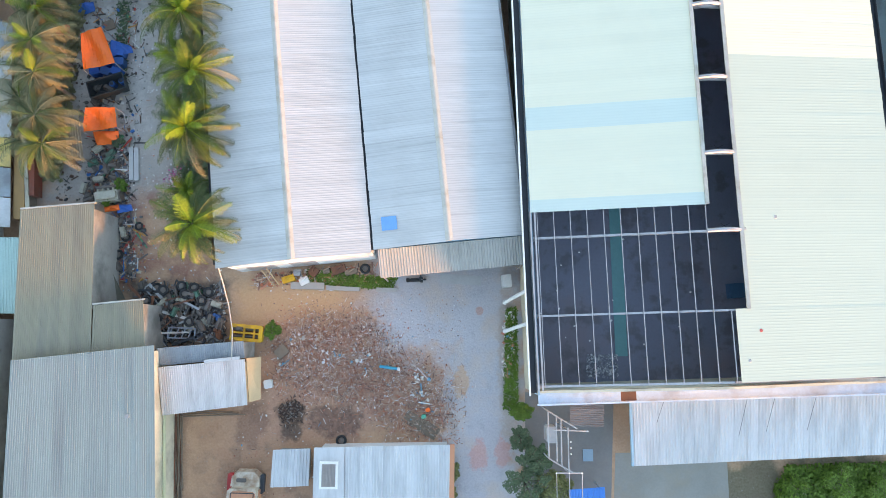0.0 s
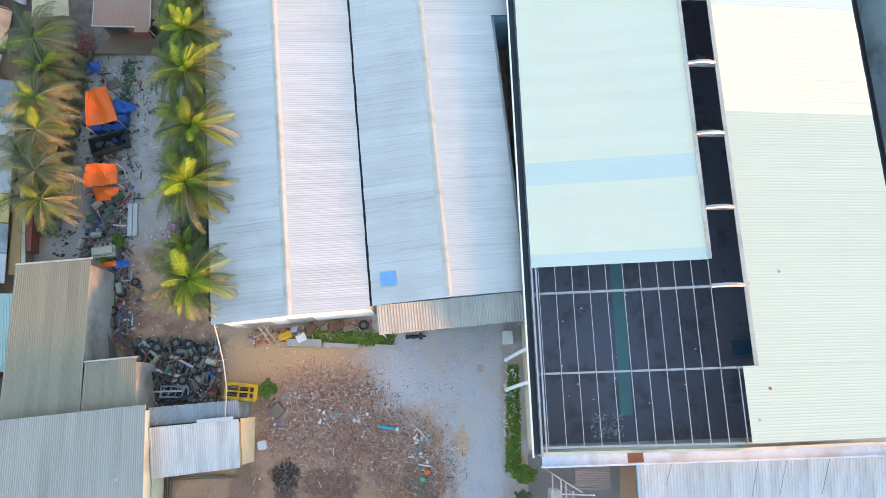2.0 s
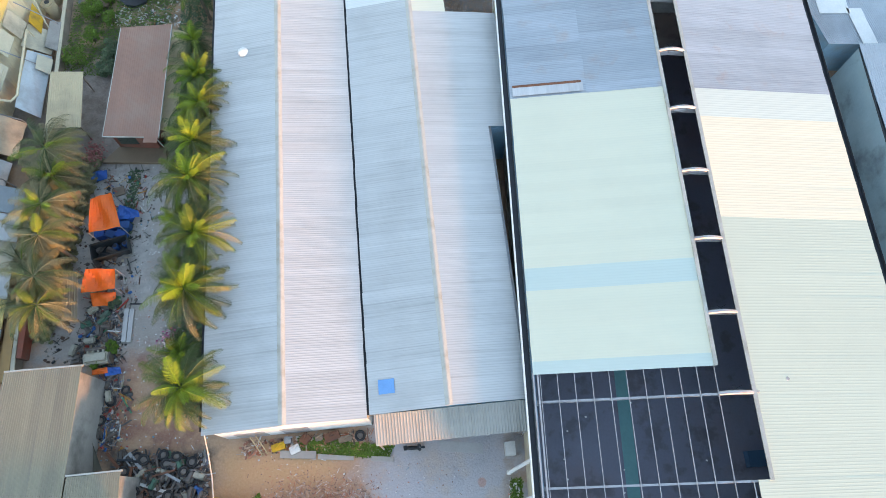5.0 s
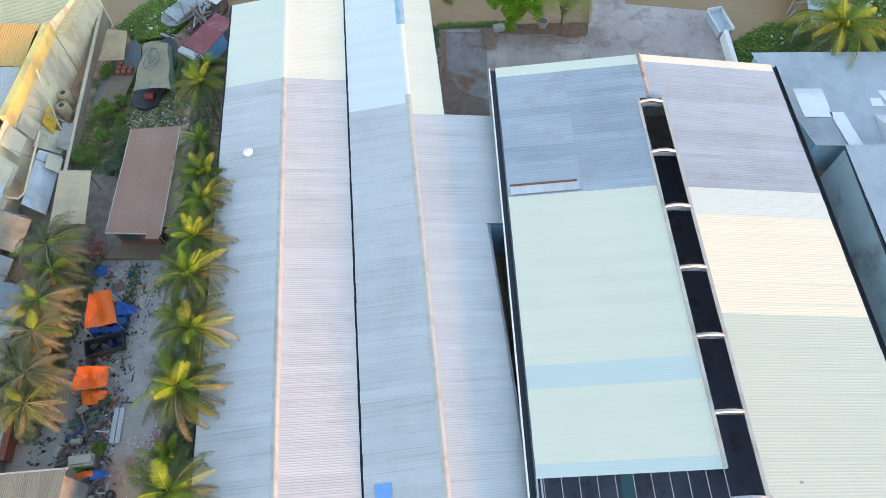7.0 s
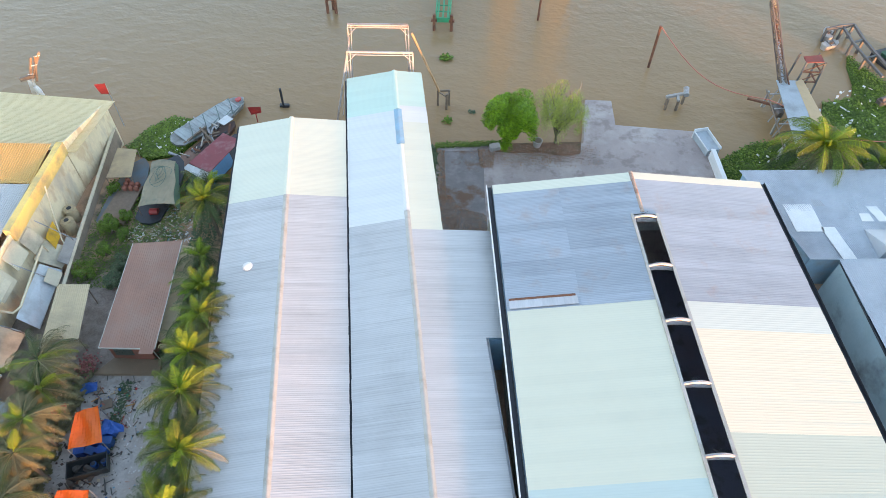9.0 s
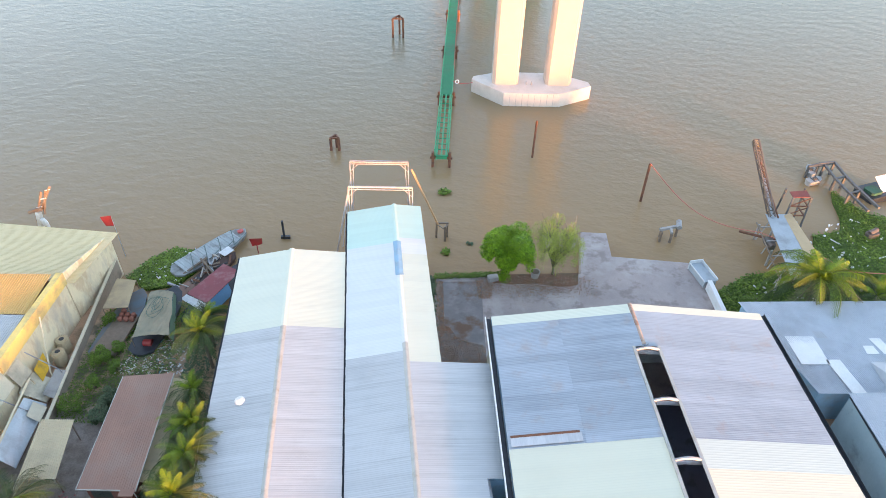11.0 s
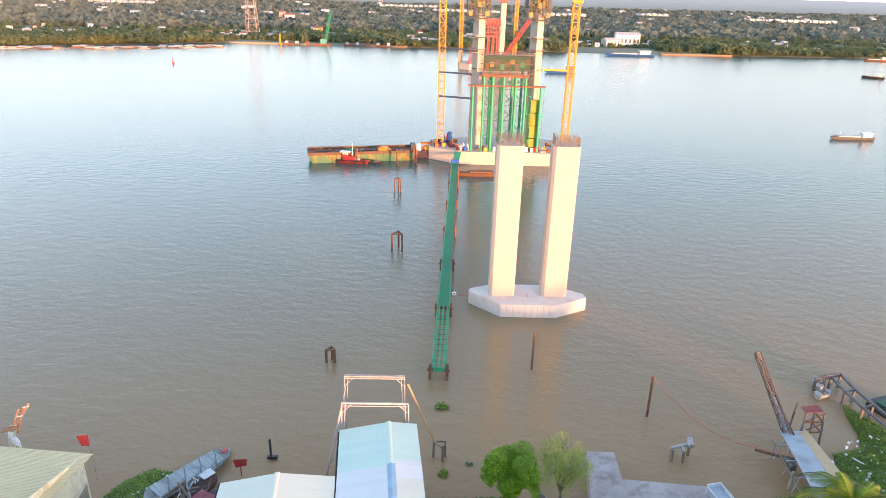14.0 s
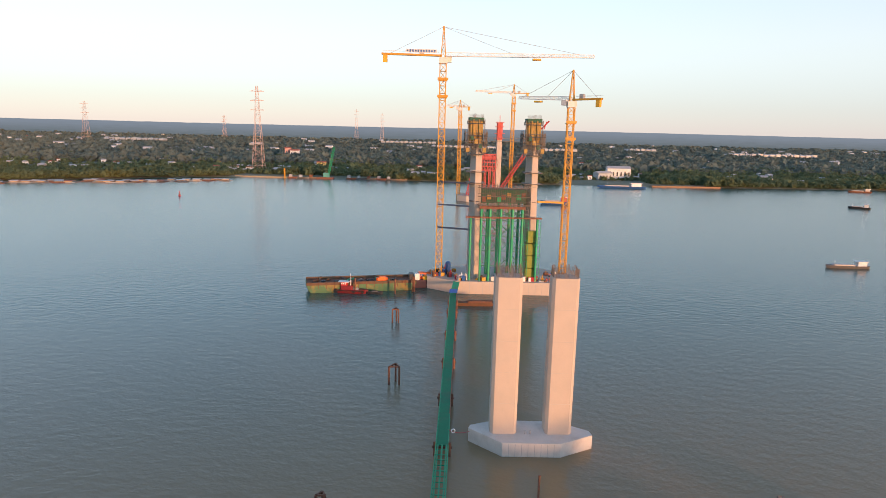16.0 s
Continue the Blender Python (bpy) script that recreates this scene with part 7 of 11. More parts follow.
def barge():
    t = thing("barge", "rust-stained green deck barge moored beside the bridge tower", "barge", (-28.2, 261.5, 0), 12.0)
    ring = [(-20.5, -5), (19.5, -5), (21.8, -3.5), (21.8, 5), (-20.5, 5)]
    g = Geo()
    prof = [(-21.6, 3.0), (-19.5, -0.8), (19, -0.8), (21.8, 3.0)]
    v = [(x, y, z) for y in (-5.2, 5.2) for x, z in prof]
    g.add(v, [(0, 1, 2, 3), (7, 6, 5, 4), (0, 4, 5, 1), (1, 5, 6, 2), (2, 6, 7, 3), (3, 7, 4, 0)])
    part("hull", g, mat("green_rusty_hull", (0.09, 0.20, 0.09), (0.07, 0.15, 0.075), 0.3, 0.7, 0, 0.2, 3, stain=(0.34, 0.22, 0.06), sscale=0.25, samount=0.9, slow=0.46), t)
    part("deck", Geo().box(-21.2, 21.4, -5.0, 5.0, 3.0, 3.12), STEEL_RUST, t)
    for y in (-5.3, 4.9):
        part("bulwark", Geo().box(-21.4, 21.6, y, y + 0.3, 3.0, 4.1), mat("dark_rusty_bulwark", (0.16, 0.085, 0.05), (0.11, 0.065, 0.045), 0.6, 0.8, 0, 0.2, 5, stain=(0.07, 0.08, 0.045), sscale=0.4) if y < 0 else bpy.data.materials["dark_rusty_bulwark"], t)
    for i in range(14):
        x = -20 + 3.1 * i
        part("stanchion", Geo().box(x - 0.1, x + 0.1, -5.3, -5.1, 1.6, 4.3), STEEL_RUST, t)
    kinds = (STEEL_RUST, STEEL_DARK, STEEL_GREYDARK, STEEL_RUST, GREEN_STEEL, TARP_OLIVE)
    for i in range(40):
        h = rnd(0.3, 0.9)
        g = Geo().block(pose(0, 0, h / 2), rnd(0.5, 2.6), rnd(0.4, 1.2), h, 0.1).tube((0, 0, h * 0.9), (rnd(-1, 1), 0, h + rnd(0.2, 0.6)), 0.1, 6)
        solid("deck_gear", g, kinds[i % 6], "rusty deck gear lying on the barge", "deck gear", (-28.2 + rnd(-19, 18) * 0.978, 261.5 + rnd(-3.2, 3.2) + rnd(-3, 3) * 0.2, 3.15), rnd(0, 90), "gear on the barge")
    solid("cement_bag_heap", Geo().block(pose(0, 0, 0.9), 4.6, 2.2, 1.8, 0.6).block(pose(0.2, 0, 2.0), 3.0, 1.6, 0.6, 0.4), TARP_ORANGE, "orange covered heap on the barge deck", "heap", (-19.6, 260.2, 3.12), 12)
    for k, (x, y) in enumerate(((-14.0, 256.5), (-29.5, 256.0))):
        solid("mooring_pile", Geo().tube((0, 0, -3), (0, 0, 6.0), 0.3, 8), STEEL_RUST, "rusty steel mooring pile beside the barge", "pile", (x, y - 2.2, 0), 0, "barge mooring piles")
    b = thing("pontoon", "dark pontoon with crates and a white container", "pontoon", (-4.6, 268.5, 0), 8)
    part("hull", Geo().box(-5, 5, -4, 4, -0.6, 3.0), mat("maroon_hull", (0.10, 0.05, 0.06), (0.08, 0.045, 0.05), 0.5, 0.7), b)
    part("container", Geo().box(-2.4, -0.6, -3.2, -1.4, 3, 5.6), WHITE_PAINT, b)
    part("drum_rack", Geo().box(1.0, 4.5, -3, 0, 3, 4.4), YELLOW_PAINT, b)
    part("deck_house", Geo().box(-4.6, -2.8, -2, 2, 3, 5.2), STEEL_DARK, b)
    maroon = mat("maroon_tug_paint", (0.26, 0.025, 0.03), (0.18, 0.02, 0.025), 0.6, 0.5, 0, 0.1, 5, stain=(0.12, 0.05, 0.04), sscale=0.5)
    tg = thing("tugboat", "small maroon tugboat with red wheelhouse and white roof", "tugboat", (-31.0, 254.3, 0), -6)
    part("hull", hull(Geo(), 13.0, 3.8, 1.3), maroon, tg)
    part("rubbing_strake", Geo().box(-5.6, 4.0, -1.98, -1.85, 1.0, 1.25), BLACK_RUBBER, tg)
    part("deck_house", Geo().block(pose(-1.8, 0, 2.1), 4.8, 2.4, 1.6, 0.3), maroon, tg)
    house = part("wheelhouse", Geo().block(pose(-2.9, 0, 3.6), 2.6, 2.1, 1.4, 0.25), RED_PAINT, tg)
    for k in range(3):
        part("window", Geo().box(-3.9 + 0.75 * k, -3.4 + 0.75 * k, -1.08, -1.04, 3.5, 4.05), WHITE_PAINT, house)
    part("roof", Geo().block(pose(-3.0, 0, 4.4), 4.2, 2.8, 0.14, 0.3), WHITE_PAINT, tg)
    part("mast", Geo().line([(-0.4, 0, 2.9), (-0.3, 0, 5.4), (-0.3, 0, 7.8)], [0.16, 0.12, 0.06], 6), WHITE_PAINT, tg)
    part("deck_winch", Geo().tube((2.2, -0.6, 1.7), (2.2, 0.6, 1.7), 0.45, 10).box(1.6, 2.8, -0.8, 0.8, 1.2, 1.5), STEEL_GREY, tg)
    part("deck_gear", Geo().block(pose(0.9, 0.2, 1.75), 1.2, 1.4, 0.9, 0.2), STEEL_GREYDARK, tg)
    for x, y, w in ((-6.0, -1.2, 0.85), (-6.2, 0.6, 0.85), (4.6, -1.5, 0.6), (1.2, -1.95, 0.5)):
        part("tyre_fender", Geo().tube((x, y - 0.15, 0.8), (x, y + 0.15, 0.8), w, 12), BLACK_RUBBER, tg)
    sk = thing("skiff", "dark open skiff lying off the tugboat's bow", "boat", (-22.0, 253.2, 0), -4)
    part("hull", hull(Geo(), 6.5, 1.9, 0.9), STEEL_DARK, sk)
    part("thwart", Geo().box(-1.0, -0.6, -0.8, 0.8, 0.9, 1.0).box(0.9, 1.3, -0.7, 0.7, 0.9, 1.0), WOOD, sk)
    part("cargo", Geo().block(pose(0.2, 0, 1.05), 2.2, 1.1, 0.4, 0.2), STEEL_GREYDARK, sk)
    b = thing("timber_boat", "long open brown timber boat beside the pile cap", "boat", (17.43, 239.10, 0.00), 2)
    part("hull", hull(Geo(), 17, 3.4, 1.3), mat("brown_hull", (0.17, 0.085, 0.045), (0.12, 0.065, 0.04), 0.6, 0.7), b)
    part("cargo", Geo().block(pose(0.5, 0, 1.6), 9, 2.2, 0.5, 0.3), STEEL_RUST, b)


barge()



def cargo_boat(label, at, yaw, length, body, house, k=1.0):
    t = thing("cargo_boat", label, "boat", at, yaw, "boats on the river")
    part("hull", hull(Geo(), length, length * 0.17 + 1.2, 1.6 * k), body, t)
    part("deck_house", Geo().box(-length * 0.4, -length * 0.2, -1.6, 1.6, 1.6 * k, 4.2 * k), house, t)
    part("roof", Geo().box(-length * 0.43, -length * 0.16, -1.9, 1.9, 4.2 * k, 4.4 * k), WHITE_PAINT, t)
    part("cargo", Geo().block(pose(length * 0.1, 0, 1.9 * k), length * 0.5, 2.6, 1.0 * k, 0.3), STEEL_GREY, t)
    part("mast", Geo().tube((length * 0.3, 0, 1.6), (length * 0.3, 0, 4.6 * k), 0.1, 6), STEEL_GREY, t)


cargo_boat("grey and white cargo boat out on the river", (207.5, 322, 0), 180, 22, STEEL_GREYDARK, WALL_WHITE, 0.8)
cargo_boat("small dark cargo boat far out on the river", (390, 594, 0), 150, 18, STEEL_DARK, CRANE_WHITE)
cargo_boat("blue cargo boat beside the far tower", (108, 578, 0), 175, 26, BLUE_PAINT, PINK_RED, 1.5)
cargo_boat("long white and blue ship moored on the far bank", (218, 757, 0), 180, 56, BLUE_PAINT, WHITE_PAINT, 1.4)
cargo_boat("brown boat lying off the far bank", (505, 770, 0), 170, 26, STEEL_RUST, STEEL_GREY)
cargo_boat("long grey barge far out on the river", (640, 470, 0), 178, 34, STEEL_GREY, STEEL_GREY)
b = thing("channel_buoy", "red channel buoy with conical topmark", "buoy", (-221.3, 579.6, 0))
part("float", Geo().tube((0, 0, -0.3), (0, 0, 0.8), 1.2, 12), RED_PAINT, b)
part("topmark", Geo().tube((0, 0, 0.8), (0, 0, 3.6), 0.6, 8, 0.25).tube((0, 0, 3.6), (0, 0, 4.6), 0.7, 8, 0.1), RED_PAINT, b)


# ---- river edge, west: moored boats ----
def canopy_boat(label, corners, z, roof, body, hull_size, at, yaw, sag=0.0):
    t = thing("moored_boat", label, "boat", (0, 0, 0), 0, "moored boats")
    if sag:
        a, b, c, d = (Vector(p) for p in corners)
        n, rr, top = 14, random.Random(3), []
        for j in range(n + 1):
            for i in range(n + 1):
                u, w = i / n, j / n
                hump = 0.35 * math.sin(math.pi * u) - sag * math.sin(math.pi * u) * abs(math.sin(3 * math.pi * w))
                top.append(a.lerp(b, u).lerp(d.lerp(c, u), w) + Vector((0.10 * math.sin(11 * w + 2 * u), 0, hump + rr.uniform(-0.05, 0.05))))
        f = [(j * (n + 1) + i, j * (n + 1) + i + 1, (j + 1) * (n + 1) + i + 1, (j + 1) * (n + 1) + i) for j in range(n) for i in range(n)]
        k = len(top)
        part("canopy", Geo().add(top + [p - Vector((0, 0, 0.05)) for p in top], f + [tuple(q + k for q in reversed(p)) for p in f]), roof, t)
    else:
        part("canopy", Geo().slab(*corners, 0.08), roof, t)
    h = part("hull", hull(Geo(), *hull_size), body, t)
    h.matrix_basis = pose(*at, 0, 0, yaw)
    for c in corners:
        part("post", Geo().bar((c[0], c[1], 0.8), (c[0], c[1], c[2]), 0.08), WOOD, t)
    return t


t = canopy_boat("old timber boat with tan sheet canopy on the mud", ((-41.86, 61.31, 4.20), (-38.78, 61.56, 4.20), (-39.54, 66.68, 4.20), (-42.17, 66.98, 4.20)), 4.2, mat("tan_canopy_sheet", (0.46, 0.35, 0.20), (0.38, 0.29, 0.17), 0.6, 0.7, stain=(0.2, 0.16, 0.12), sscale=0.4), mat("blue_grey_hull", (0.12, 0.17, 0.20), (0.16, 0.12, 0.09), 0.6, 0.7), (12, 3.6, 1.5), (-39.8, 60.6, 0.9), 82)
part("deck", Geo().prism([(-41.6, 55.2), (-38.4, 55.0), (-37.8, 61.5), (-40.6, 61.5)], 2.3, 2.58), WOOD, t)
for i in range(7):
    part("clay_jar", Geo().line([(0, 0, 0), (0, 0, 0.3), (0, 0, 0.6), (0, 0, 0.75)], [0.2, 0.34, 0.3, 0.16], 10), BRICK_RED, t).location = (-39.8 + (i % 3) * 0.75, 60.7 + (i // 3) * 0.7, 2.58)
t = canopy_boat("timber boat with long sagging grey-green tarpaulin canopy", ((-36.60, 56.53, 4.00), (-32.30, 57.15, 3.80), (-34.12, 64.90, 3.80), (-36.95, 64.64, 4.00)), 4.0, mat("stained_canopy_tarp", (0.36, 0.30, 0.20), (0.24, 0.23, 0.16), 0.5, 0.8, 0, 0.3, 4, stain=(0.10, 0.14, 0.11), sscale=0.35, samount=0.7), STEEL_DARK, (12, 4.0, 1.5), (-35.2, 61.2, 0.9), 85, 0.22)
part("side_sheet", Geo().slab((-32.30, 57.15, 3.80), (-32.20, 57.67, 2.20), (-34.14, 65.50, 2.20), (-34.12, 64.90, 3.80), 0.05), mat("green_side_tarp", (0.12, 0.22, 0.16), (0.10, 0.18, 0.13), 0.8, 0.7), t)
loop = [(math.cos(a) * (1.3 - 0.02 * k) - 35.1 + 0.25 * math.sin(k * 0.7), math.sin(a) * (2.0 - 0.015 * k) + 61.6 + 0.3 * math.cos(k * 0.9), 4.42 + 0.004 * k) for k, a in ((k, k * 0.42) for k in range(70))]
part("cable_coil", Geo().line(loop, [0.028] * 70, 5), mat("green_cable", (0.10, 0.17, 0.13), (0.08, 0.14, 0.11), 1, 0.7), t)
part("red_tank", Geo().tube((-35.6, 57.0, 2.6), (-34.6, 57.0, 2.6), 0.45, 12), RED_PAINT, t)
t = canopy_boat("moored houseboat with dark red roof, pale front and blue side", ((-32.7, 65.5, 3.0), (-29.6, 63.7, 3.0), (-26.7, 70.1, 3.0), (-29.4, 71.6, 3.0)), 3.0, mat("dark_red_sheet", (0.26, 0.05, 0.06), (0.20, 0.04, 0.05), 0.6, 0.6, stain=(0.42, 0.30, 0.30), sscale=0.5, samount=0.4), STEEL_DARK, (13, 3.8, 1.2), (-29.6, 67.6, 0.1), 66)
part("front_roof", Geo().slab((-33.5, 65.0, 2.5), (-30.2, 62.8, 2.5), (-29.55, 63.6, 2.95), (-32.75, 65.4, 2.95), 0.06), WALL_WHITE, t)
part("side_board", Geo().slab((-29.6, 63.6, 2.9), (-29.3, 63.4, 1.2), (-27.4, 67.4, 1.2), (-27.8, 67.7, 2.9), 0.06), mat("blue_side_board", (0.10, 0.28, 0.48), (0.09, 0.22, 0.38), 0.8, 0.6), t)
t = thing("moored_boat", "long weathered grey work boat with pipe frames and pink bow tip", "boat", (-33.0, 76.9, 0), 52, "moored boats")
part("hull", hull(Geo(), 13.0, 4.0, 0.9), mat("weathered_grey_hull", (0.33, 0.36, 0.36), (0.24, 0.25, 0.24), 0.8, 0.75, 0, 0.3, 6, stain=(0.12, 0.10, 0.08), sscale=0.5, samount=0.7), t)
part("deck_cover", Geo().ribs((-5.2, -1.5, 1.05), (4.6, -1.4, 1.05), (4.6, 1.3, 1.3), (-5.2, 1.5, 1.3), 0.8, 0.06), mat("grey_cover", (0.40, 0.45, 0.45), (0.30, 0.33, 0.33), 0.7, 0.6, 0, 0.2, 5, stain=(0.16, 0.15, 0.13), sscale=0.6), t)
part("bow_tip", Geo().block(pose(5.6, 0, 1.25), 0.9, 0.7, 0.25, 0.2), PINK_RED, t)
for i in range(4):
    a = -4.2 + 2.4 * i
    part("pipe_frame", Geo().line([(a, -1.7, 0.9), (a + 0.4, -1.2, 1.9), (a + 1.2, 0.3, 2.1), (a + 1.6, 1.3, 1.2)], [0.07] * 4, 6).tube((a, -1.7, 1.0), (a + 2.6, -1.5, 1.7), 0.06, 6), mat("teal_grey_pipe", (0.16, 0.22, 0.21), (0.12, 0.16, 0.15), 1, 0.6) if i == 0 else bpy.data.materials["teal_grey_pipe"], t)
t = thing("moored_boat", "broken dark boat heaped with frames and brown boards", "boat", (-31.9, 72.0, 0), 60, "moored boats")
part("hull", hull(Geo(), 10.5, 2.6, 0.8), mat("dark_red_brown_hull", (0.10, 0.06, 0.05), (0.07, 0.05, 0.045), 0.6, 0.8), t)
for i in range(22):
    x, y = rnd(-4.6, 4.4), rnd(-1.0, 1.0)
    g = Geo().bar((x, y, rnd(0.9, 1.4)), (x + rnd(-1.6, 1.8), y + rnd(-1.2, 1.2), rnd(1.0, 2.3)), rnd(0.08, 0.3), 0.1)
    part("loose_board", g, (WOOD, STEEL_DARK, STEEL_RUST, CAP_BEIGE, STEEL_GREY)[i % 5], t)
part("tan_board", Geo().slab((-5.8, -0.9, 1.2), (-3.2, -1.2, 1.2), (-3.0, 0.9, 1.3), (-5.6, 1.0, 1.3), 0.08), mat("brown_board", (0.28, 0.16, 0.12), (0.20, 0.12, 0.09), 0.8, 0.8), t)
part("cream_board", Geo().slab((3.4, 0.2, 1.5), (5.2, 0.0, 1.5), (5.2, 1.2, 1.7), (3.4, 1.3, 1.7), 0.08), WALL_WHITE, t)
for i in range(9):
    g = Geo().bar((0, 0, 0.2), (rnd(2, 4.5), rnd(-0.4, 0.4), rnd(0.2, 1.6)), rnd(0.12, 0.3))
    solid("timber_piece", g, WOOD if i % 3 else STEEL_GREY, "loose timber and scrap beside the boats", "timber", (-34 + rnd(-2, 4), 70 + rnd(-2.5, 2.5), 0.6), rnd(0, 180), "timber beside the boats")
solid("river_mark", Geo().tube((0, 0, -2), (0, 0, 3.4), 0.18, 8).block(pose(0.2, 0, 0.3), 1.4, 0.5, 0.4), STEEL_DARK, "dark timber stump marker in the water", "marker", (-22.9, 81.2, 0))
g = Geo().tube((0, 0, -2), (0, 0, 1.6), 0.08, 6).slab((-0.9, -0.2, 2.9), (0.9, 0.2, 2.7), (0.7, 0.4, 1.5), (-0.7, 0.0, 1.4), 0.06)
solid("red_sign", g, RED_PAINT, "small red board on a stake in the water", "sign board", (-26.2, 77.6, 0))


# ---- river edge, east: jetty, wreck and weeds ----
def east_jetty():
    t = thing("jetty", "timber jetty with blue-grey sheet and plywood decks", "jetty")
    for p in ((49.4, 70.2), (50.6, 76.2), (51.2, 82.6), (54.0, 83.2), (57.4, 83.4), (56.4, 75.6), (53.0, 72.0)):
        part("post", Geo().bar((p[0], p[1], -3), (p[0], p[1], 3.0), 0.26), CONCRETE, t)
    part("edge_beam", Geo().bar((49.2, 69.8, 2.9), (51.0, 83.2, 2.9), 0.15), WOOD, t)
    part("sheet_deck", Geo().slab((50.75, 70.16, 3.40), (54.50, 73.85, 3.40), (56.05, 84.52, 3.60), (52.73, 84.59, 3.60), 0.1), WALL_BLUEGREY, t)
    part("plywood_deck", Geo().slab((54.76, 74.17, 3.45), (56.83, 75.71, 3.45), (56.91, 84.96, 3.60), (55.50, 84.22, 3.60), 0.1), TIMBER_PALE, t)
    part("engine", Geo().block(pose(51.4, 78.6, 2.4), 1.1, 2.2, 0.9, 0.2).tube((50.8, 79.4, 2.6), (51.2, 77.4, 2.7), 0.3, 10), ENGINE, t)
    for y in (71.5, 75.0, 78.5, 82.0):
        x = 49.6 + (y - 70) * 0.13
        part("brace", Geo().bar((x, y, 0.4), (x + 2.0, y + 1.4, 3.2), 0.14).bar((x, y, 2.9), (x + 3.0, y, 3.1), 0.14), CONCRETE, t)
    part("outlet_pipe", Geo().tube((47.8, 81.6, 2.4), (55.0, 77.6, 2.8), 0.22, 8), STEEL_RUST, t)
    m_ = thing("dredge_boom", "leaning rusty dredging boom over the river", "boom", (0, 0, 0))
    foot, head = Vector((53.32, 83.47, 3.60)), Vector((54.45, 98.00, 9.05))
    part("boom", lattice(Geo(), foot, head, 0.8, 1.2, 0.16, 0.09), mat("brown_boom_steel", (0.22, 0.165, 0.13), (0.14, 0.11, 0.09), 1, 0.7, 0.1, 0.2, 8), m_)
    part("boom_plate", Geo().bar(foot, foot.lerp(head, 0.5), 0.5, 0.15), WALL_BLUEGREY, m_)
    part("strut", Geo().bar(foot + Vector((1.0, 0, 0)), foot.lerp(head, 0.72), 0.18), STEEL_RUST, m_)
    part("tip_board", Geo().bar(foot.lerp(head, 0.92), head, 0.6, 0.25), TIMBER_PALE, m_)
    k = thing("winch_frame", "rusty winch frame with a red roof sheet", "winch frame", (57.6, 86.0, 0))
    for a, b in ((-1.4, -1.2), (1.4, -1.2), (1.6, 1.4), (-1.4, 1.4)):
        part("leg", Geo().bar((a * 1.3, b * 1.2, -3), (a, b, 6.6), 0.22), STEEL_GREYDARK, k)
    for z in (3.2, 5.0):
        part("rail", Geo().bar((-1.5, -1.2, z), (1.6, -1.2, z), 0.18).bar((1.5, -1.2, z), (1.6, 1.4, z), 0.18).bar((-1.5, -1.2, z), (1.6, -1.2, z + 1.6), 0.12), STEEL_RUST, k)
    part("roof", Geo().slab((-1.3, -1.0, 6.5), (1.2, -1.2, 6.8), (1.3, 0.5, 6.9), (-1.3, 0.5, 6.6), 0.1), mat("dull_red_sheet", (0.28, 0.07, 0.05), (0.2, 0.06, 0.05), 1, 0.7), k)
    j = thing("ruined_jetty", "ruined dark jetty frame standing in the weeds", "jetty")
    pts = [(69.5, 101.5), (72.5, 102.0), (72.3, 97.5), (72.6, 93), (73.2, 88)]
    for a, b in zip(pts, pts[1:]):
        part("beam", Geo().bar((a[0], a[1], 2.6), (b[0], b[1], 2.6), 0.4).bar((a[0] - 2.0, a[1] - 0.6, 2.4), (b[0] - 2.0, b[1] - 0.6, 2.4), 0.35), STEEL_GREYDARK, j)
        part("tie", Geo().bar((a[0], a[1], 2.6), (a[0] - 2.0, a[1] - 0.6, 2.4), 0.3), STEEL_GREYDARK, j)
        for o in (0, -2.0):
            part("post", Geo().bar((a[0] + o, a[1] + o * 0.3, -3), (a[0] + o, a[1] + o * 0.3, 2.6), 0.35), STEEL_GREYDARK, j)
    for x, y, n, a in ((68.9, 102.2, 3.2, 70), (68.0, 98.9, 3.0, 20)):
        b = thing("broken_boat", "pale broken hull half sunk beside the ruined jetty", "boat wreck", (x, y, 0), a, "broken hulls")
        part("hull", hull(Geo(), n, 1.7, 0.9), CONCRETE, b)
        part("rib", Geo().bar((-0.4, -0.7, 0.9), (-0.3, 0.7, 1.0), 0.14).bar((0.5, -0.6, 0.9), (0.6, 0.6, 1.2), 0.14), STEEL_GREYDARK, b)
        part("engine", Geo().block(pose(0.1, 0, 1.0), 0.7, 0.6, 0.5, 0.15), ENGINE, b)
    d = thing("work_float", "dark float with a green net and white sheet", "float", (77.5, 95.5, 0), 20)
    part("hull", Geo().box(-3, 3, -2, 2, -0.4, 1.2), STEEL_DARK, d)
    part("net", Geo().block(pose(-1.5, -0.3, 1.5), 2.4, 2.2, 0.5, 0.3), NET_GREEN, d)
    part("sheet", Geo().slab((0, -1, 1.3), (2.6, -1, 1.3), (2.6, 1.4, 3.0), (0, 1.4, 3.0), 0.06), WHITE_PAINT, d)
    solid("sunken_engine", Geo().block(pose(0, 0, 0.5), 2.2, 1.3, 1.0, 0.3).tube((-0.8, 0, 1.0), (0.9, 0.2, 1.2), 0.4, 10), ENGINE, "dark engine hulk lying in the weeds", "engine", (70.6, 83.5, 0), 20)


east_jetty()


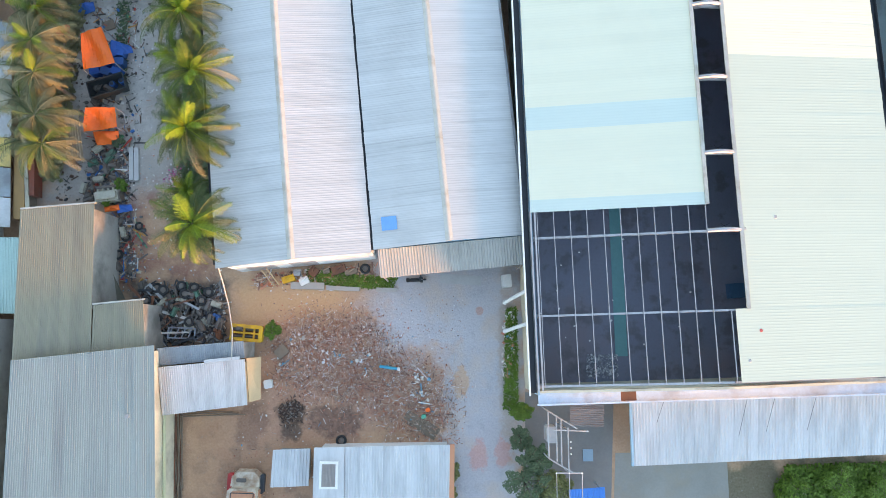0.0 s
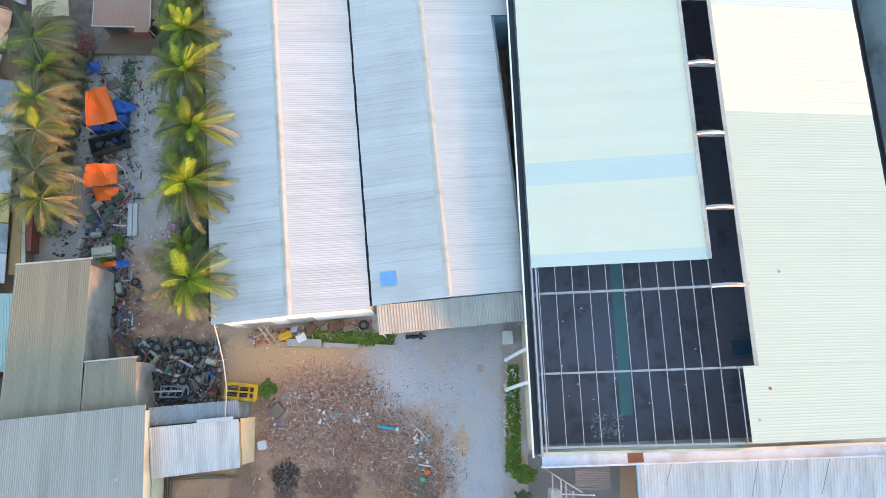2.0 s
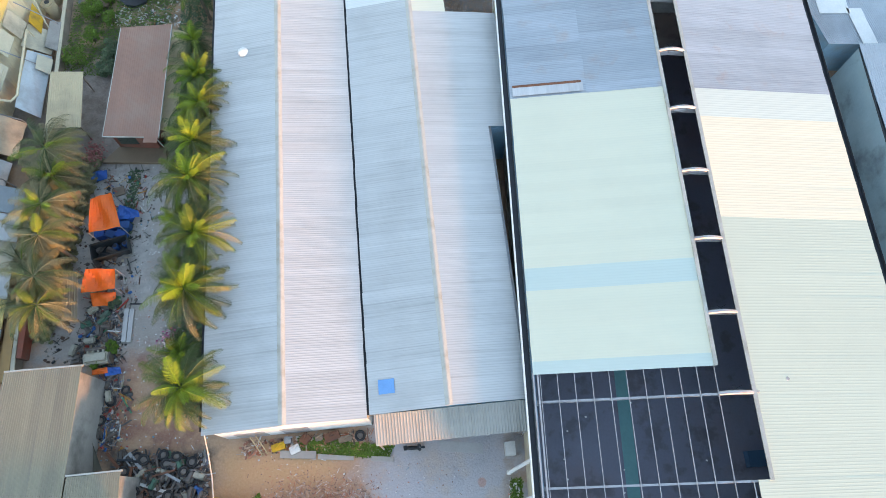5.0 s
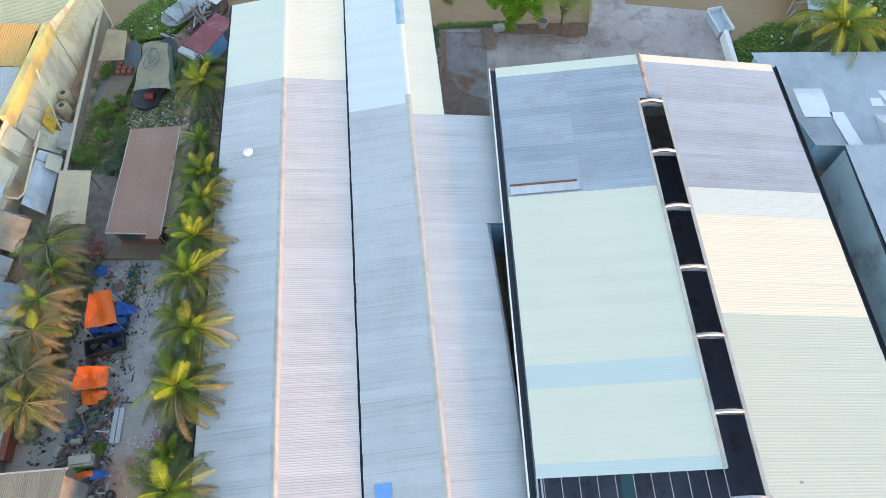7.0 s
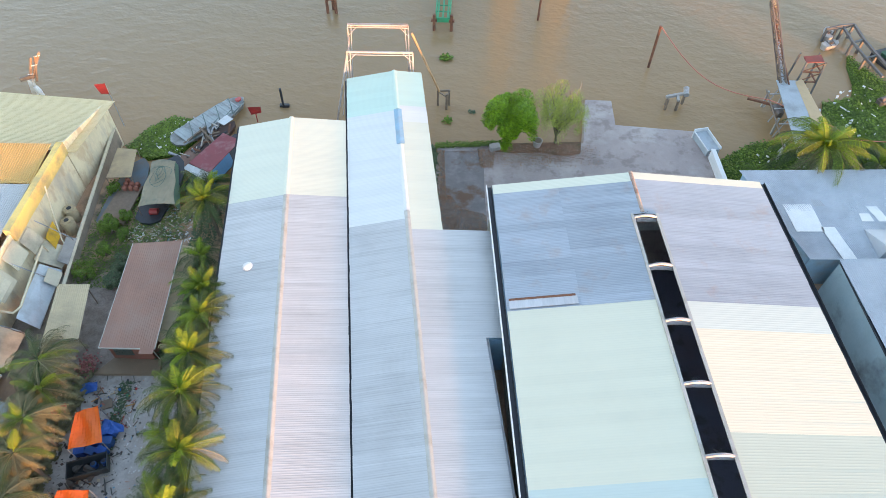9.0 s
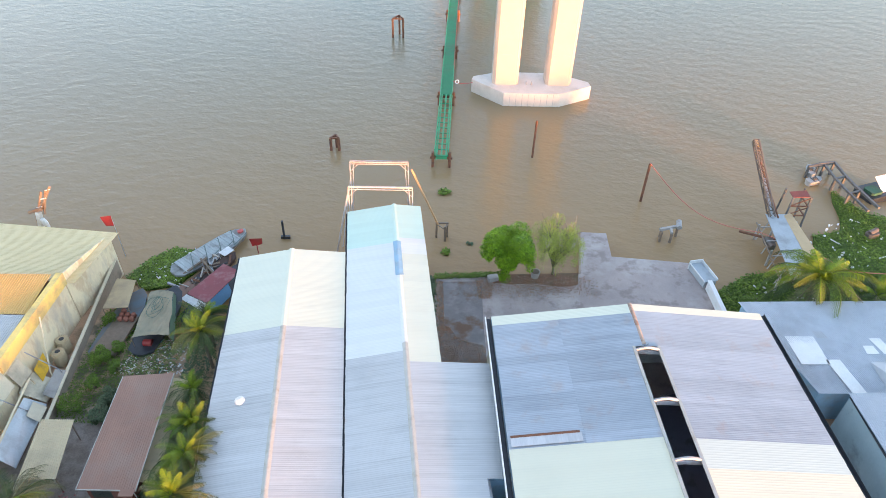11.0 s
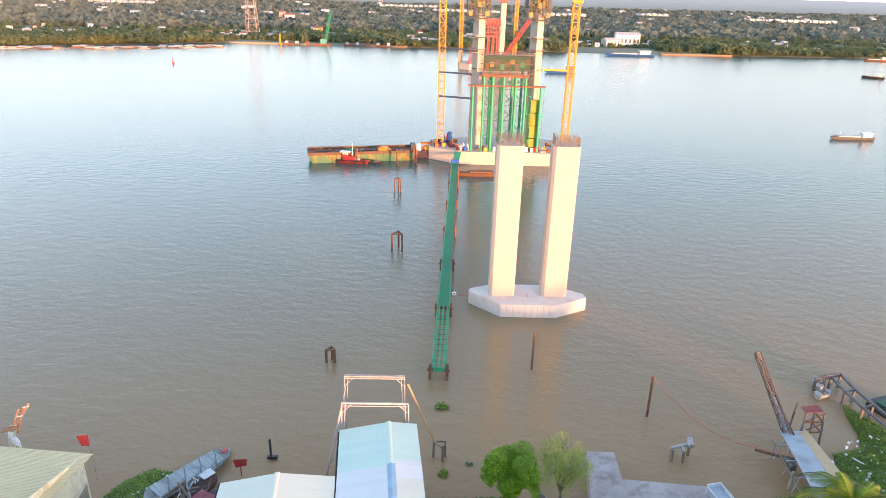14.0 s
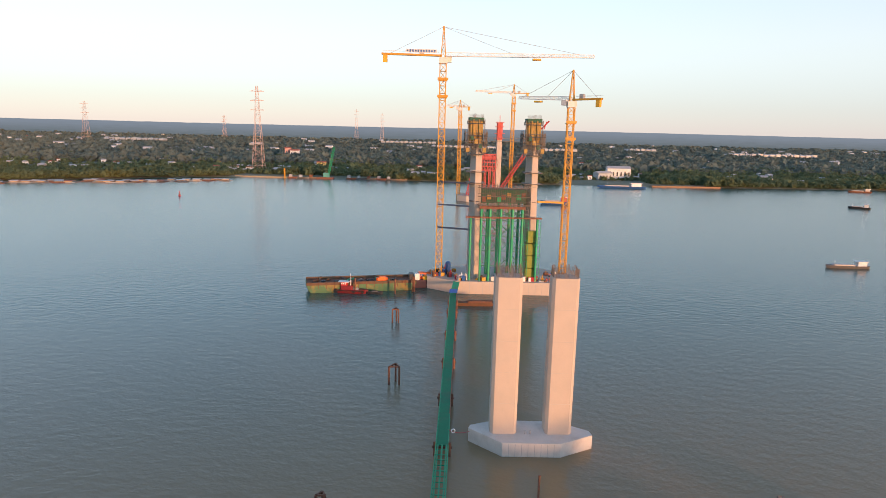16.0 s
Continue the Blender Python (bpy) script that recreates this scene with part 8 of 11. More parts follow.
def strewn_in(ring, n):
    """Random points inside a ring."""
    out = []
    while len(out) < n:
        x, y, hit = rnd(min(p[0] for p in ring), max(p[0] for p in ring)), rnd(min(p[1] for p in ring), max(p[1] for p in ring)), False
        for (x0, y0), (x1, y1) in zip(ring, ring[1:] + ring[:1]):
            if (y0 > y) != (y1 > y) and x < x0 + (y - y0) / (y1 - y0) * (x1 - x0):
                hit = not hit
        if hit:
            out.append((x, y))
    return out


def quay_things():
    t = thing("gatehouse", "small white and blue gatehouse at the quay corner", "gatehouse", (38.5, 71.6, 0), 12)
    part("body", Geo().box(-0.95, 0.9, -2.6, 1.4, 2.0, 3.1), WALL_BLUEGREY, t)
    part("parapet", Geo().box(-1.05, 1.02, 1.4, 1.55, 2.0, 3.6).box(-1.05, -0.92, -2.7, 1.4, 3.1, 3.25).box(0.88, 1.02, -2.7, 1.4, 3.1, 3.5), WALL_WHITE, t)
    part("door", Geo().box(-0.5, 0.2, -2.66, -2.6, 2.1, 2.95), BRICK_RED, t)
    w = thing("quay_wall", "white rendered boundary wall of the quay", "wall", kind="structure")
    part("wall_body", Geo().prism([(38.4, 55.8), (38.8, 55.8), (38.8, 68.6), (38.4, 68.6)], 1.0, 3.6), WALL_WHITE, w)
    part("coping", Geo().prism([(38.3, 55.8), (38.9, 55.8), (38.9, 68.6), (38.3, 68.6)], 3.6, 3.72), WHITE_PAINT, w)
    p = thing("plant_pot", "round concrete planter beside the tree", "planter", (14.6, 70.6, 2.06))
    part("pot", Geo().tube((0, 0, 0), (0, 0, 1.1), 0.5, 12, 0.7), CONCRETE, p)
    part("soil", Geo().tube((0, 0, 1.1), (0, 0, 1.12), 0.58, 12), BARK, p)
    solid("stone_block", Geo().block(pose(0, 0, 0.3), 1.5, 1.0, 0.6, 0.15), CONCRETE, "pale concrete block at the quay edge", "block", (8.6, 70.0, 2.06), 15)
    g = Geo()
    for _ in range(4200):
        x, y, s = random.triangular(4.5, 23.5, 16), random.triangular(66.2, 71.2, 69.8), rnd(0.03, 0.1)
        g.block(pose(x, y, 2.06 + s * 0.3, rnd(0, 60), rnd(0, 60), rnd(0, 180)), s, s, s * 0.7)
    solid("brick_litter", g, mixed("red_litter", [(0.42, 0.19, 0.10), (0.46, 0.25, 0.15), (0.30, 0.17, 0.10), (0.50, 0.44, 0.38), (0.20, 0.16, 0.08)]), "broken red brick and dry litter along the quay edge", "litter", kind="stuff")
    solid("earth_strip", Geo().prism([(8.6, 69.4), (11.4, 69.1), (14.8, 69.3), (18.2, 68.6), (20.6, 69.2), (21.0, 71.6), (8.8, 71.0)], 1.9, 2.10), mat("red_brown_earth", (0.20, 0.10, 0.06), (0.14, 0.08, 0.05), 0.8, 0.9, 0, 0.4, 6, stain=(0.06, 0.07, 0.03), sscale=0.5), "red-brown planted strip at the quay edge", "soil", kind="structure")
    for ring, n in (([(0.8, 54), (7.0, 54), (6.8, 57.5), (3.4, 58.6), (2.4, 60.8), (0.8, 61)], 3000), ([(0.6, 60), (1.7, 60), (1.6, 69.5), (0.5, 69.5)], 1400), ([(6.4, 66), (8.2, 66), (8.6, 69.6), (6.2, 70)], 900)):
        g = Geo()
        for x, y in strewn_in(ring, n):
            s = rnd(0.03, 0.09)
            g.block(pose(x, y, 2.08 + s * 0.3, rnd(0, 60), rnd(0, 60), rnd(0, 180)), s * 1.4, s, s * 0.6)
        solid("brick_litter", g, bpy.data.materials["red_litter"], "red-brown dry litter and moss over the damp court", "litter", kind="stuff")
    solid("dark_court_paving", Geo().prism([(0.9, 54), (6.9, 54), (6.8, 61), (7.0, 69.6), (1.0, 69.4)], 1.9, 2.075), mat("dark_mossy_concrete", (0.23, 0.21, 0.205), (0.16, 0.15, 0.145), 0.6, 0.8, 0, 0.3, 5, stain=(0.32, 0.30, 0.29), sscale=0.5, stain2=(0.16, 0.085, 0.045), s2scale=0.3, s2amount=0.85), "dark damp concrete court", "paving", kind="structure")


quay_things()

# ---- plants ----
def frond_geo(length, rise, droop, leaf=0.62, pairs=44, wide=0.032, seed=0):
    """One feather-leaved palm frond along +x."""
    r = random.Random(seed)
    g = Geo()
    pts = []
    for k in range(9):
        f = k / 8
        a = radians(rise) - radians(droop) * f ** 1.2
        if k:
            p = pts[-1] + Vector((math.cos(a), 0, math.sin(a))) * length / 8
        else:
            p = Vector((0.1, 0, 0))
        pts.append(p)
    g.line(pts, [0.05 * (1 - 0.09 * k) for k in range(9)], 4)

    def at(f):
        i = min(7, int(f * 8))
        return pts[i].lerp(pts[i + 1], f * 8 - i), (pts[i + 1] - pts[i]).normalized()

    for i in range(pairs):
        f = 0.14 + 0.86 * (i + 0.5) / pairs
        p, d = at(f)
        n = leaf * (0.55 + 0.9 * math.sin(math.pi * min(1, f * 0.9 + 0.08))) * 0.8
        for s in (-1, 1):
            side = Vector((0, s, 0))
            way = (side * 0.86 + d * 0.55 + Vector((0, 0, -0.25 - 0.5 * f + r.uniform(-0.15, 0.15)))).normalized()
            w = d * wide
            tip = p + way * n * r.uniform(0.85, 1.15) + Vector((0, 0, -0.12 * n))
            mid = p + way * n * 0.5
            g.add([p - w * 0.4, p + w * 0.4, mid + w * 0.55, mid - w * 0.55], [(0, 1, 2, 3)])
            g.add([mid - w * 0.55, mid + w * 0.55, tip], [(0, 1, 2)])
    return g


FRONDS = {}
PALM_MID = mat("palm_frond_mid_green", (0.125, 0.175, 0.018), (0.07, 0.11, 0.014), 0.4, 0.5, 0, 0.0, 6, island=0.25, rand=0.25, spec=0.18)


def frond_mesh(kind, material):
    key = (kind, material.name)
    if key not in FRONDS:
        spec = {"young": (2.5, 76, 62), "mid": (3.9, 48, 95), "low": (4.4, 18, 88), "dead": (2.8, -35, 50)}[kind]
        FRONDS[key] = [frond_geo(*spec, seed=hash_of(kind) + k).mesh("frond", material) for k in range(3)]
    return FRONDS[key]


def hash_of(s):
    return sum(ord(c) * (i + 3) for i, c in enumerate(s))


def palm(x, y, z, size=1.0, dry=0.0, label="coconut palm with yellow-green young fronds", fronds=26, ground=2.0, seed=0, young=0.11):
    r = random.Random(seed)
    t = thing("palm_tree", label, "palm tree", (x, y, ground), r.uniform(0, 360), "coconut palms")
    h = z - ground
    bend = [(0.25 * math.sin(k / 6 * 2), 0.15 * (k / 6), h * k / 6) for k in range(7)]
    part("trunk", Geo().line(bend, [0.2 - 0.012 * k for k in range(7)], 8), BARK, t)
    top = Vector(bend[-1])
    for i in range(fronds):
        f = i / fronds
        kind = "young" if f < 0.13 else "mid" if f < 0.42 else "low"
        m_ = PALM_YOUNG if f < young else PALM_MID if f < young + 0.17 else PALM_LEAF
        if r.random() < dry:
            m_ = PALM_DRY
            kind = "low" if r.random() < 0.5 else "dead"
        me = frond_mesh(kind, m_)[i % 3]
        s = size * r.uniform(0.75, 1.15)
        ob = piece("frond", me, t, Matrix.Translation(top) @ pose(0, 0, 0, r.uniform(-22, 22), r.uniform(-16, 16), i * 137.5 + r.uniform(-20, 20)) @ Matrix.Scale(s, 4))
    if dry < 0.3:
        for k in range(5):
            a = k * 1.26
            part("coconut", Geo().line([(0, 0, -0.12), (0, 0, 0), (0, 0, 0.12)], [0.05, 0.12, 0.05], 6), PALM_YOUNG, t).location = top + Vector((0.22 * math.cos(a), 0.22 * math.sin(a), -0.18))
    return t


for i, (x, y, z, s) in enumerate(((-20.5, 9.3, 11.0, 1.08), (-21.3, 17.3, 10.8, 1.0), (-21.5, 22.7, 10.6, 1.0), (-22.2, 27.9, 10.8, 1.0), (-22.6, 32.0, 10.4, 0.95), (-23.0, 37.3, 9.6, 0.95),
                                  (-24.0, 41.0, 9.0, 0.9), (-26.3, 53.6, 8.4, 1.0), (-27.0, 57.0, 7.2, 0.95), (-21.8, 12.8, 7.6, 0.8), (-22.3, 20.2, 8.4, 0.85), (-22.8, 25.2, 8.4, 0.85), (-23.2, 30.0, 8.0, 0.8), (-23.9, 34.8, 7.6, 0.8), (-26.0, 46.6, 6.6, 0.8))):
    palm(x, y, z, s, 0.06, "coconut palm with yellow-green crown beside the warehouse wall", 50 if i < 9 else 40, seed=i)
for i, (x, y, z, s, d) in enumerate(((-36.2, 26.6, 8.6, 0.9, 0.45), (-35.9, 23.4, 8.4, 0.9, 0.5), (-35.8, 19.8, 8.2, 0.9, 0.6), (-35.4, 16.8, 7.8, 0.85, 0.55), (-37.4, 32.6, 8.2, 1.0, 0.6), (-36.6, 29.6, 7.8, 0.9, 0.4), (-37.8, 30.4, 6.8, 0.9, 0.8), (-38.2, 21.6, 6.4, 0.9, 0.9), (-38.0, 25.0, 6.6, 0.9, 0.8), (-37.4, 17.6, 6.2, 0.9, 0.9), (-38.4, 34.4, 7.0, 0.95, 0.7))):
    palm(x, y, z, s, min(0.92, d + 0.22), "half-dry palm with brown hanging fronds by the boundary wall", 50, seed=40 + i)
palm(51.2, 65.0, 7.6, 1.85, 0.1, "spreading yellow-green palm beside the jetty", 60, 1.0, 71, 0.3)
palm(58.6, 63.6, 5.6, 1.3, 0.1, "low green palm behind the warehouse roof", 30, 1.0, 72)
palm(62.4, 65.0, 5.0, 1.0, 0.1, "low green palm behind the warehouse roof", 18, 1.0, 73)


def leaf_cloud(g, c, rx, ry, rz, n, size, r, shell=0.55):
    """Leaves strewn through a lumpy crown."""
    for _ in range(n):
        while True:
            p = Vector((r.uniform(-1, 1), r.uniform(-1, 1), r.uniform(-1, 1)))
            if shell < p.length < 1:
                break
        q = Vector((c[0] + p.x * rx, c[1] + p.y * ry, c[2] + p.z * rz))
        a = Vector((r.uniform(-1, 1), r.uniform(-1, 1), r.uniform(-0.4, 0.4))).normalized()
        b = a.cross(Vector((r.uniform(-0.5, 0.5), r.uniform(-0.5, 0.5), 1)).normalized()).normalized()
        s = size * r.uniform(0.6, 1.3)
        g.add([q - a * s, q + b * s * 0.45, q + a * s, q - b * s * 0.45], [(0, 1, 2, 3)])


TWIG = mat("pale_bare_twig", (0.36, 0.31, 0.24), (0.28, 0.24, 0.18), 3, 0.9, 0, 0.2, 10)
LEAF_WISPY = mat("pale_yellow_green_leaf", (0.34, 0.38, 0.07), (0.22, 0.27, 0.05), 0.6, 0.6, 0, 0.0, 6, island=0.35, spec=0.18)


def leafy_tree(x, y, ground, h, wide, material, label, n=3600, size=0.2, bare=False, seed=0, limbs=7, name="tree", category="tree"):
    r = random.Random(seed)
    t = thing(name, label, category, (x, y, ground), 0)
    g = Geo()
    fork = h * (0.3 if not bare else 0.15)
    g.line([(0, 0, -0.3), (0.08, 0.05, fork * 0.5), (0.0, 0.1, fork)], [0.24, 0.2, 0.17], 8)
    part("trunk", g, BARK, t)
    leaves = Geo()
    for i in range(limbs):
        a = i * 2.4 + r.uniform(-0.3, 0.3)
        rr = wide * 0.5 * r.uniform(0.35, 0.8)
        end = Vector((math.cos(a) * rr, math.sin(a) * rr, h * r.uniform(0.6, 0.92)))
        mid = Vector((end.x * 0.45, end.y * 0.45, (fork + end.z) / 2 + 0.3))
        limb = part("limb", Geo().line([(0, 0.1, fork), mid, end], [0.12, 0.08, 0.03], 6), BARK, t)
        for k in range(3 if not bare else 5):
            e2 = end + Vector((r.uniform(-1, 1), r.uniform(-1, 1), r.uniform(-0.2, 1))) * wide * 0.16
            part("twig", Geo().line([mid.lerp(end, 0.6), e2], [0.04, 0.012], 4), BARK, limb)
        s = wide * r.uniform(0.11, 0.24)
        leaf_cloud(leaves, end, s, s, s * r.uniform(0.6, 1.3), int(n / limbs * s / (wide * 0.17)), size, r, 0.2)
        low = end + Vector((end.x * 0.35, end.y * 0.35, -h * r.uniform(0.08, 0.24)))
        leaf_cloud(leaves, low, s * 0.55, s * 0.55, s * 0.8, n // (limbs * 4), size, r, 0.1)
        for k in range(4 if bare else 0):
            tip = end + Vector((r.uniform(-0.9, 0.9), r.uniform(-0.9, 0.9), r.uniform(0.9, 2.0)))
            part("bare_twig", Geo().line([end, end.lerp(tip, 0.5) + Vector((0.1, 0, 0.1)), tip], [0.03, 0.022, 0.012], 4), TWIG, limb)
    leaf_cloud(leaves, (0, 0, h * 0.74), wide * 0.3, wide * 0.3, h * 0.16, n // 5, size, r, 0.3)
    part("crown", leaves, material, t)
    return t


leafy_tree(10.7, 71.0, 2.0, 7.4, 7.6, LEAF, "round green broad-leaved tree with some yellowed leaves at the quay edge", 21000, 0.15, seed=4, limbs=18)
leafy_tree(17.2, 71.3, 2.0, 8.4, 7.6, LEAF_WISPY, "thin pale yellow-green tree with bare twigs at the quay edge", 9000, 0.10, True, 2, 20)
for i, (x, y, h, w, m_) in enumerate(((8.2, -7.0, 2.2, 2.2, LEAF), (7.9, -9.4, 2.4, 2.4, LEAF_BUSH), (9.2, -11.0, 3.4, 3.6, LEAF_BUSH), (8.2, -13.2, 3.4, 3.6, LEAF_BUSH), (10.8, -13.6, 3.0, 3.4, LEAF_PALE), (9.2, -15.4, 3.0, 3.6, LEAF_BUSH),
                                  (-15.2, 0.4, 1.4, 1.7, LEAF), (-39.6, 54.0, 1.8, 2.6, LEAF), (-37.6, 53.2, 1.6, 2.2, LEAF), (-39.2, 50.4, 1.6, 2.2, LEAF), (-40.4, 47.4, 1.9, 2.4, LEAF), (-38.2, 56.0, 1.4, 2.0, LEAF), (-36.4, 48.6, 1.5, 3.0, LEAF_BUSH), (-36.8, 46.0, 1.3, 2.6, LEAF_BUSH),
                                  (-31.6, 13.0, 1.2, 1.4, LEAF), (-30.6, 14.4, 1.1, 1.3, LEAF), (-31.0, 18.8, 1.1, 1.4, LEAF_BUSH), (43.4, 64.6, 1.8, 2.8, LEAF), (53.0, 63.2, 1.8, 2.6, LEAF), (33.0, -14.2, 1.8, 3.0, WEED), (37.0, -13.4, 2.2, 3.2, LEAF), (41.0, -14.0, 2.2, 3.4, LEAF), (1.8, -12.6, 1.2, 1.6, LEAF_PALE), (1.4, -14.4, 1.2, 1.6, LEAF_PALE), (-41.2, 60.6, 1.4, 2.0, LEAF))):
    leafy_tree(x, y, 2.0, h * rnd(0.85, 1.1), w * rnd(0.85, 1.15), LEAF_SHRUB if m_ == LEAF else m_, "leafy green shrub growing in the yard", 2200 if w > 2.5 else 1100, 0.1, seed=20 + i, limbs=8, name="shrub", category="shrub")
for i, (x, y) in enumerate(((-25.4, 39.0), (-25.0, 38.0), (-26.0, 43.6))):
    t = thing("banana_plant", "banana plant with broad bright green leaves", "banana plant", (x, y, 2), i * 50, "banana plants")
    part("stem", Geo().line([(0, 0, -0.2), (0, 0, 1.0), (0, 0, 2.0)], [0.18, 0.15, 0.1], 8), PALM_YOUNG, t)
    for k in range(8):
        a = k * 2.4
        g = Geo()
        v = []
        for j in range(7):
            f = j / 6
            c = Vector((f * 2.2, 0, 2.0 + 1.1 * math.sin(f * 2.4)))
            w = 0.36 * math.sin(math.pi * min(1, 0.1 + f * 0.9)) + 0.03
            v += [c + Vector((0, -w, -0.1)), c, c + Vector((0, w, -0.1))]
        g.add([Matrix.Rotation(a, 3, "Z") @ p for p in v], [(3 * j + q, 3 * j + 3 + q, 3 * j + 4 + q, 3 * j + 1 + q) for j in range(6) for q in range(2)])
        part("leaf", g, LEAF, t)


def inside(x, y, ring):
    hit = False
    for (x0, y0), (x1, y1) in zip(ring, ring[1:] + ring[:1]):
        if (y0 > y) != (y1 > y) and x < x0 + (y - y0) / (y1 - y0) * (x1 - x0):
            hit = not hit
    return hit


def strewn(ring, n, r):
    xs, ys = [p[0] for p in ring], [p[1] for p in ring]
    out = []
    while len(out) < n:
        x, y = r.uniform(min(xs), max(xs)), r.uniform(min(ys), max(ys))
        if inside(x, y, ring):
            out.append((x, y))
    return out


def weeds(name, ring, z, n, size, material, label, high=0.4, seed=0, bed=None, kind_="weeds"):
    """Low leaves over a patch of ground or water."""
    r = random.Random(seed)
    g = Geo()
    for x, y in strewn(ring, n, r):
        a, s = r.uniform(0, 6.28), size * r.uniform(0.6, 1.5)
        d = Vector((math.cos(a), math.sin(a), r.uniform(0.0, 0.5)))
        e = Vector((-math.sin(a), math.cos(a), 0)) * s * 0.4
        p = Vector((x, y, z + r.uniform(0, high)))
        g.add([p - e * 0.3, p + d * s * 0.5 - e, p + d * s, p + d * s * 0.5 + e], [(0, 1, 2, 3)])
    solid(name, g, material, label, kind_, kind="stuff")
    if bed:
        solid(name + "_bed", Geo().prism(ring, z - 0.3, z + 0.06), bed, label, kind_, kind="stuff")


BED = mat("dark_weed_mat", (0.08, 0.14, 0.025), (0.06, 0.10, 0.025), 0.6, 0.8, 0, 0.4, 4, spec=0.18)
weeds("water_hyacinth", [(-43.6, 71.5), (-41.6, 75.5), (-38.6, 78.2), (-35.6, 77.4), (-34.2, 73.0), (-36, 70.0), (-40, 69)], 0.05, 7000, 0.27, WEED, "floating green water hyacinth beside the moored boats", 0.5, 1, BED)
weeds("water_hyacinth", [(40.0, 66.5), (41.3, 70.2), (46.4, 73.6), (51.4, 74.8), (55, 73.0), (58.8, 74.5), (59.5, 79.6), (61.2, 83.6), (66.2, 84.8), (67.8, 88), (68.8, 93), (70.2, 96.4), (73, 90), (80, 87), (88, 84), (88, 62), (40, 61.8)], 0.05, 30000, 0.29, WEED, "wide bank of green water hyacinth with litter", 0.55, 2, BED)
weeds("water_hyacinth", [(1.0, 94.0), (2.0, 93.2), (3.0, 94.0), (2.4, 95.2), (1.4, 95.2)], 0.02, 170, 0.4, WEED, "small drifting clump of water hyacinth", 0.3, 3)
weeds("water_hyacinth", [(1.4, 78.2), (2.2, 77.6), (2.8, 78.4), (2.0, 79.2)], 0.02, 90, 0.35, WEED, "small drifting clump of water hyacinth", 0.2, 4)
weeds("water_hyacinth", [(5.4, 80.2), (6.4, 80.0), (6.5, 80.6), (5.4, 80.7)], 0.02, 40, 0.3, LEAF_BUSH, "dull drifting clump of water weed", 0.1, 5)
weeds("verge_grass", [(0.4, 69.9), (9.4, 70.6), (9.4, 71.4), (0.4, 70.8)], 2.0, 1800, 0.2, LEAF_SHRUB, "green verge along the quay edge", 0.4, 6)
weeds("verge_grass", [(-0.6, 54), (0.7, 54), (0.5, 70.4), (-0.9, 70.4)], 1.6, 1300, 0.35, LEAF_BUSH, "green weeds along the warehouse foot", 0.6, 7)
weeds("verge_grass", [(-12.4, 4.9), (-4.2, 4.3), (-3.6, 5.4), (-12.2, 6.2)], 2.0, 3000, 0.15, LEAF_SHRUB, "green grass strip behind the kerb slabs", 0.2, 8)
weeds("verge_grass", [(6.5, -7.0), (7.9, -7.0), (7.9, 2.6), (6.9, 2.6)], 2.0, 2600, 0.15, LEAF_SHRUB, "weedy verge at the foot of the hall wall", 0.35, 9)
weeds("rough_grass", [(31.5, -19), (46, -19), (46, -11.8), (33.0, -12.2), (31.8, -14)], 2.0, 12000, 0.26, LEAF_SHRUB, "tall rough green grass behind the lean-to", 0.7, 10)
weeds("rough_grass", [(-42, 45.5), (-35.0, 45.5), (-34.8, 50), (-31, 50.2), (-30, 64), (-36, 65), (-42.4, 64)], 2.0, 7000, 0.17, LEAF_SHRUB, "patchy weeds between the houses and the river", 0.35, 11)
weeds("rough_grass", [(-32.0, 25.0), (-30.9, 25.0), (-31.0, 33.6), (-32.2, 33.6)], 2.0, 700, 0.22, LEAF_BUSH, "strip of grass along the lane", 0.15, 12)
weeds("rough_grass", [(-29.6, 36), (-26.6, 36), (-26.6, 60), (-29.4, 60)], 2.0, 3200, 0.24, LEAF_BUSH, "shaded undergrowth beneath the palms", 0.9, 13)
weeds("rough_grass", [(-24.5, 8), (-20.2, 8), (-22.5, 36), (-25.6, 36)], 2.0, 4200, 0.24, LEAF_BUSH, "shaded undergrowth beneath the palms", 0.8, 14)
weeds("palm_litter", [(-40.6, 15), (-36.6, 15), (-35.4, 35), (-41.0, 35)], 2.0, 2600, 0.5, PALM_DRY, "brown fallen fronds beneath the dry palms", 0.5, 15, kind_="leaf litter")


# ---- loose things in the yard ----
def litter(name, ring, n, lo, hi, material, label, z=2.0, long=0.25, seed=0, loose=0.0):
    r = random.Random(seed)
    g = Geo()
    for x, y in strewn(ring, n, r):
        x, y = x + r.gauss(0, loose), y + r.gauss(0, loose)
        s = lo + (hi - lo) * r.random() ** 2.2
        if r.random() < long:
            g.block(pose(x, y, z + 0.05 + r.random() * 0.1, r.uniform(-8, 8), r.uniform(-12, 12), r.uniform(0, 180)), s * r.uniform(3, 6), s * 0.4, s * 0.35)
        else:
            g.block(pose(x, y, z + s * 0.2, r.uniform(-35, 35), r.uniform(-35, 35), r.uniform(0, 180)), s * r.uniform(0.7, 1.6), s, s * r.uniform(0.3, 0.7), s * 0.2)
    solid(name, g, material, label, "debris", kind="stuff")


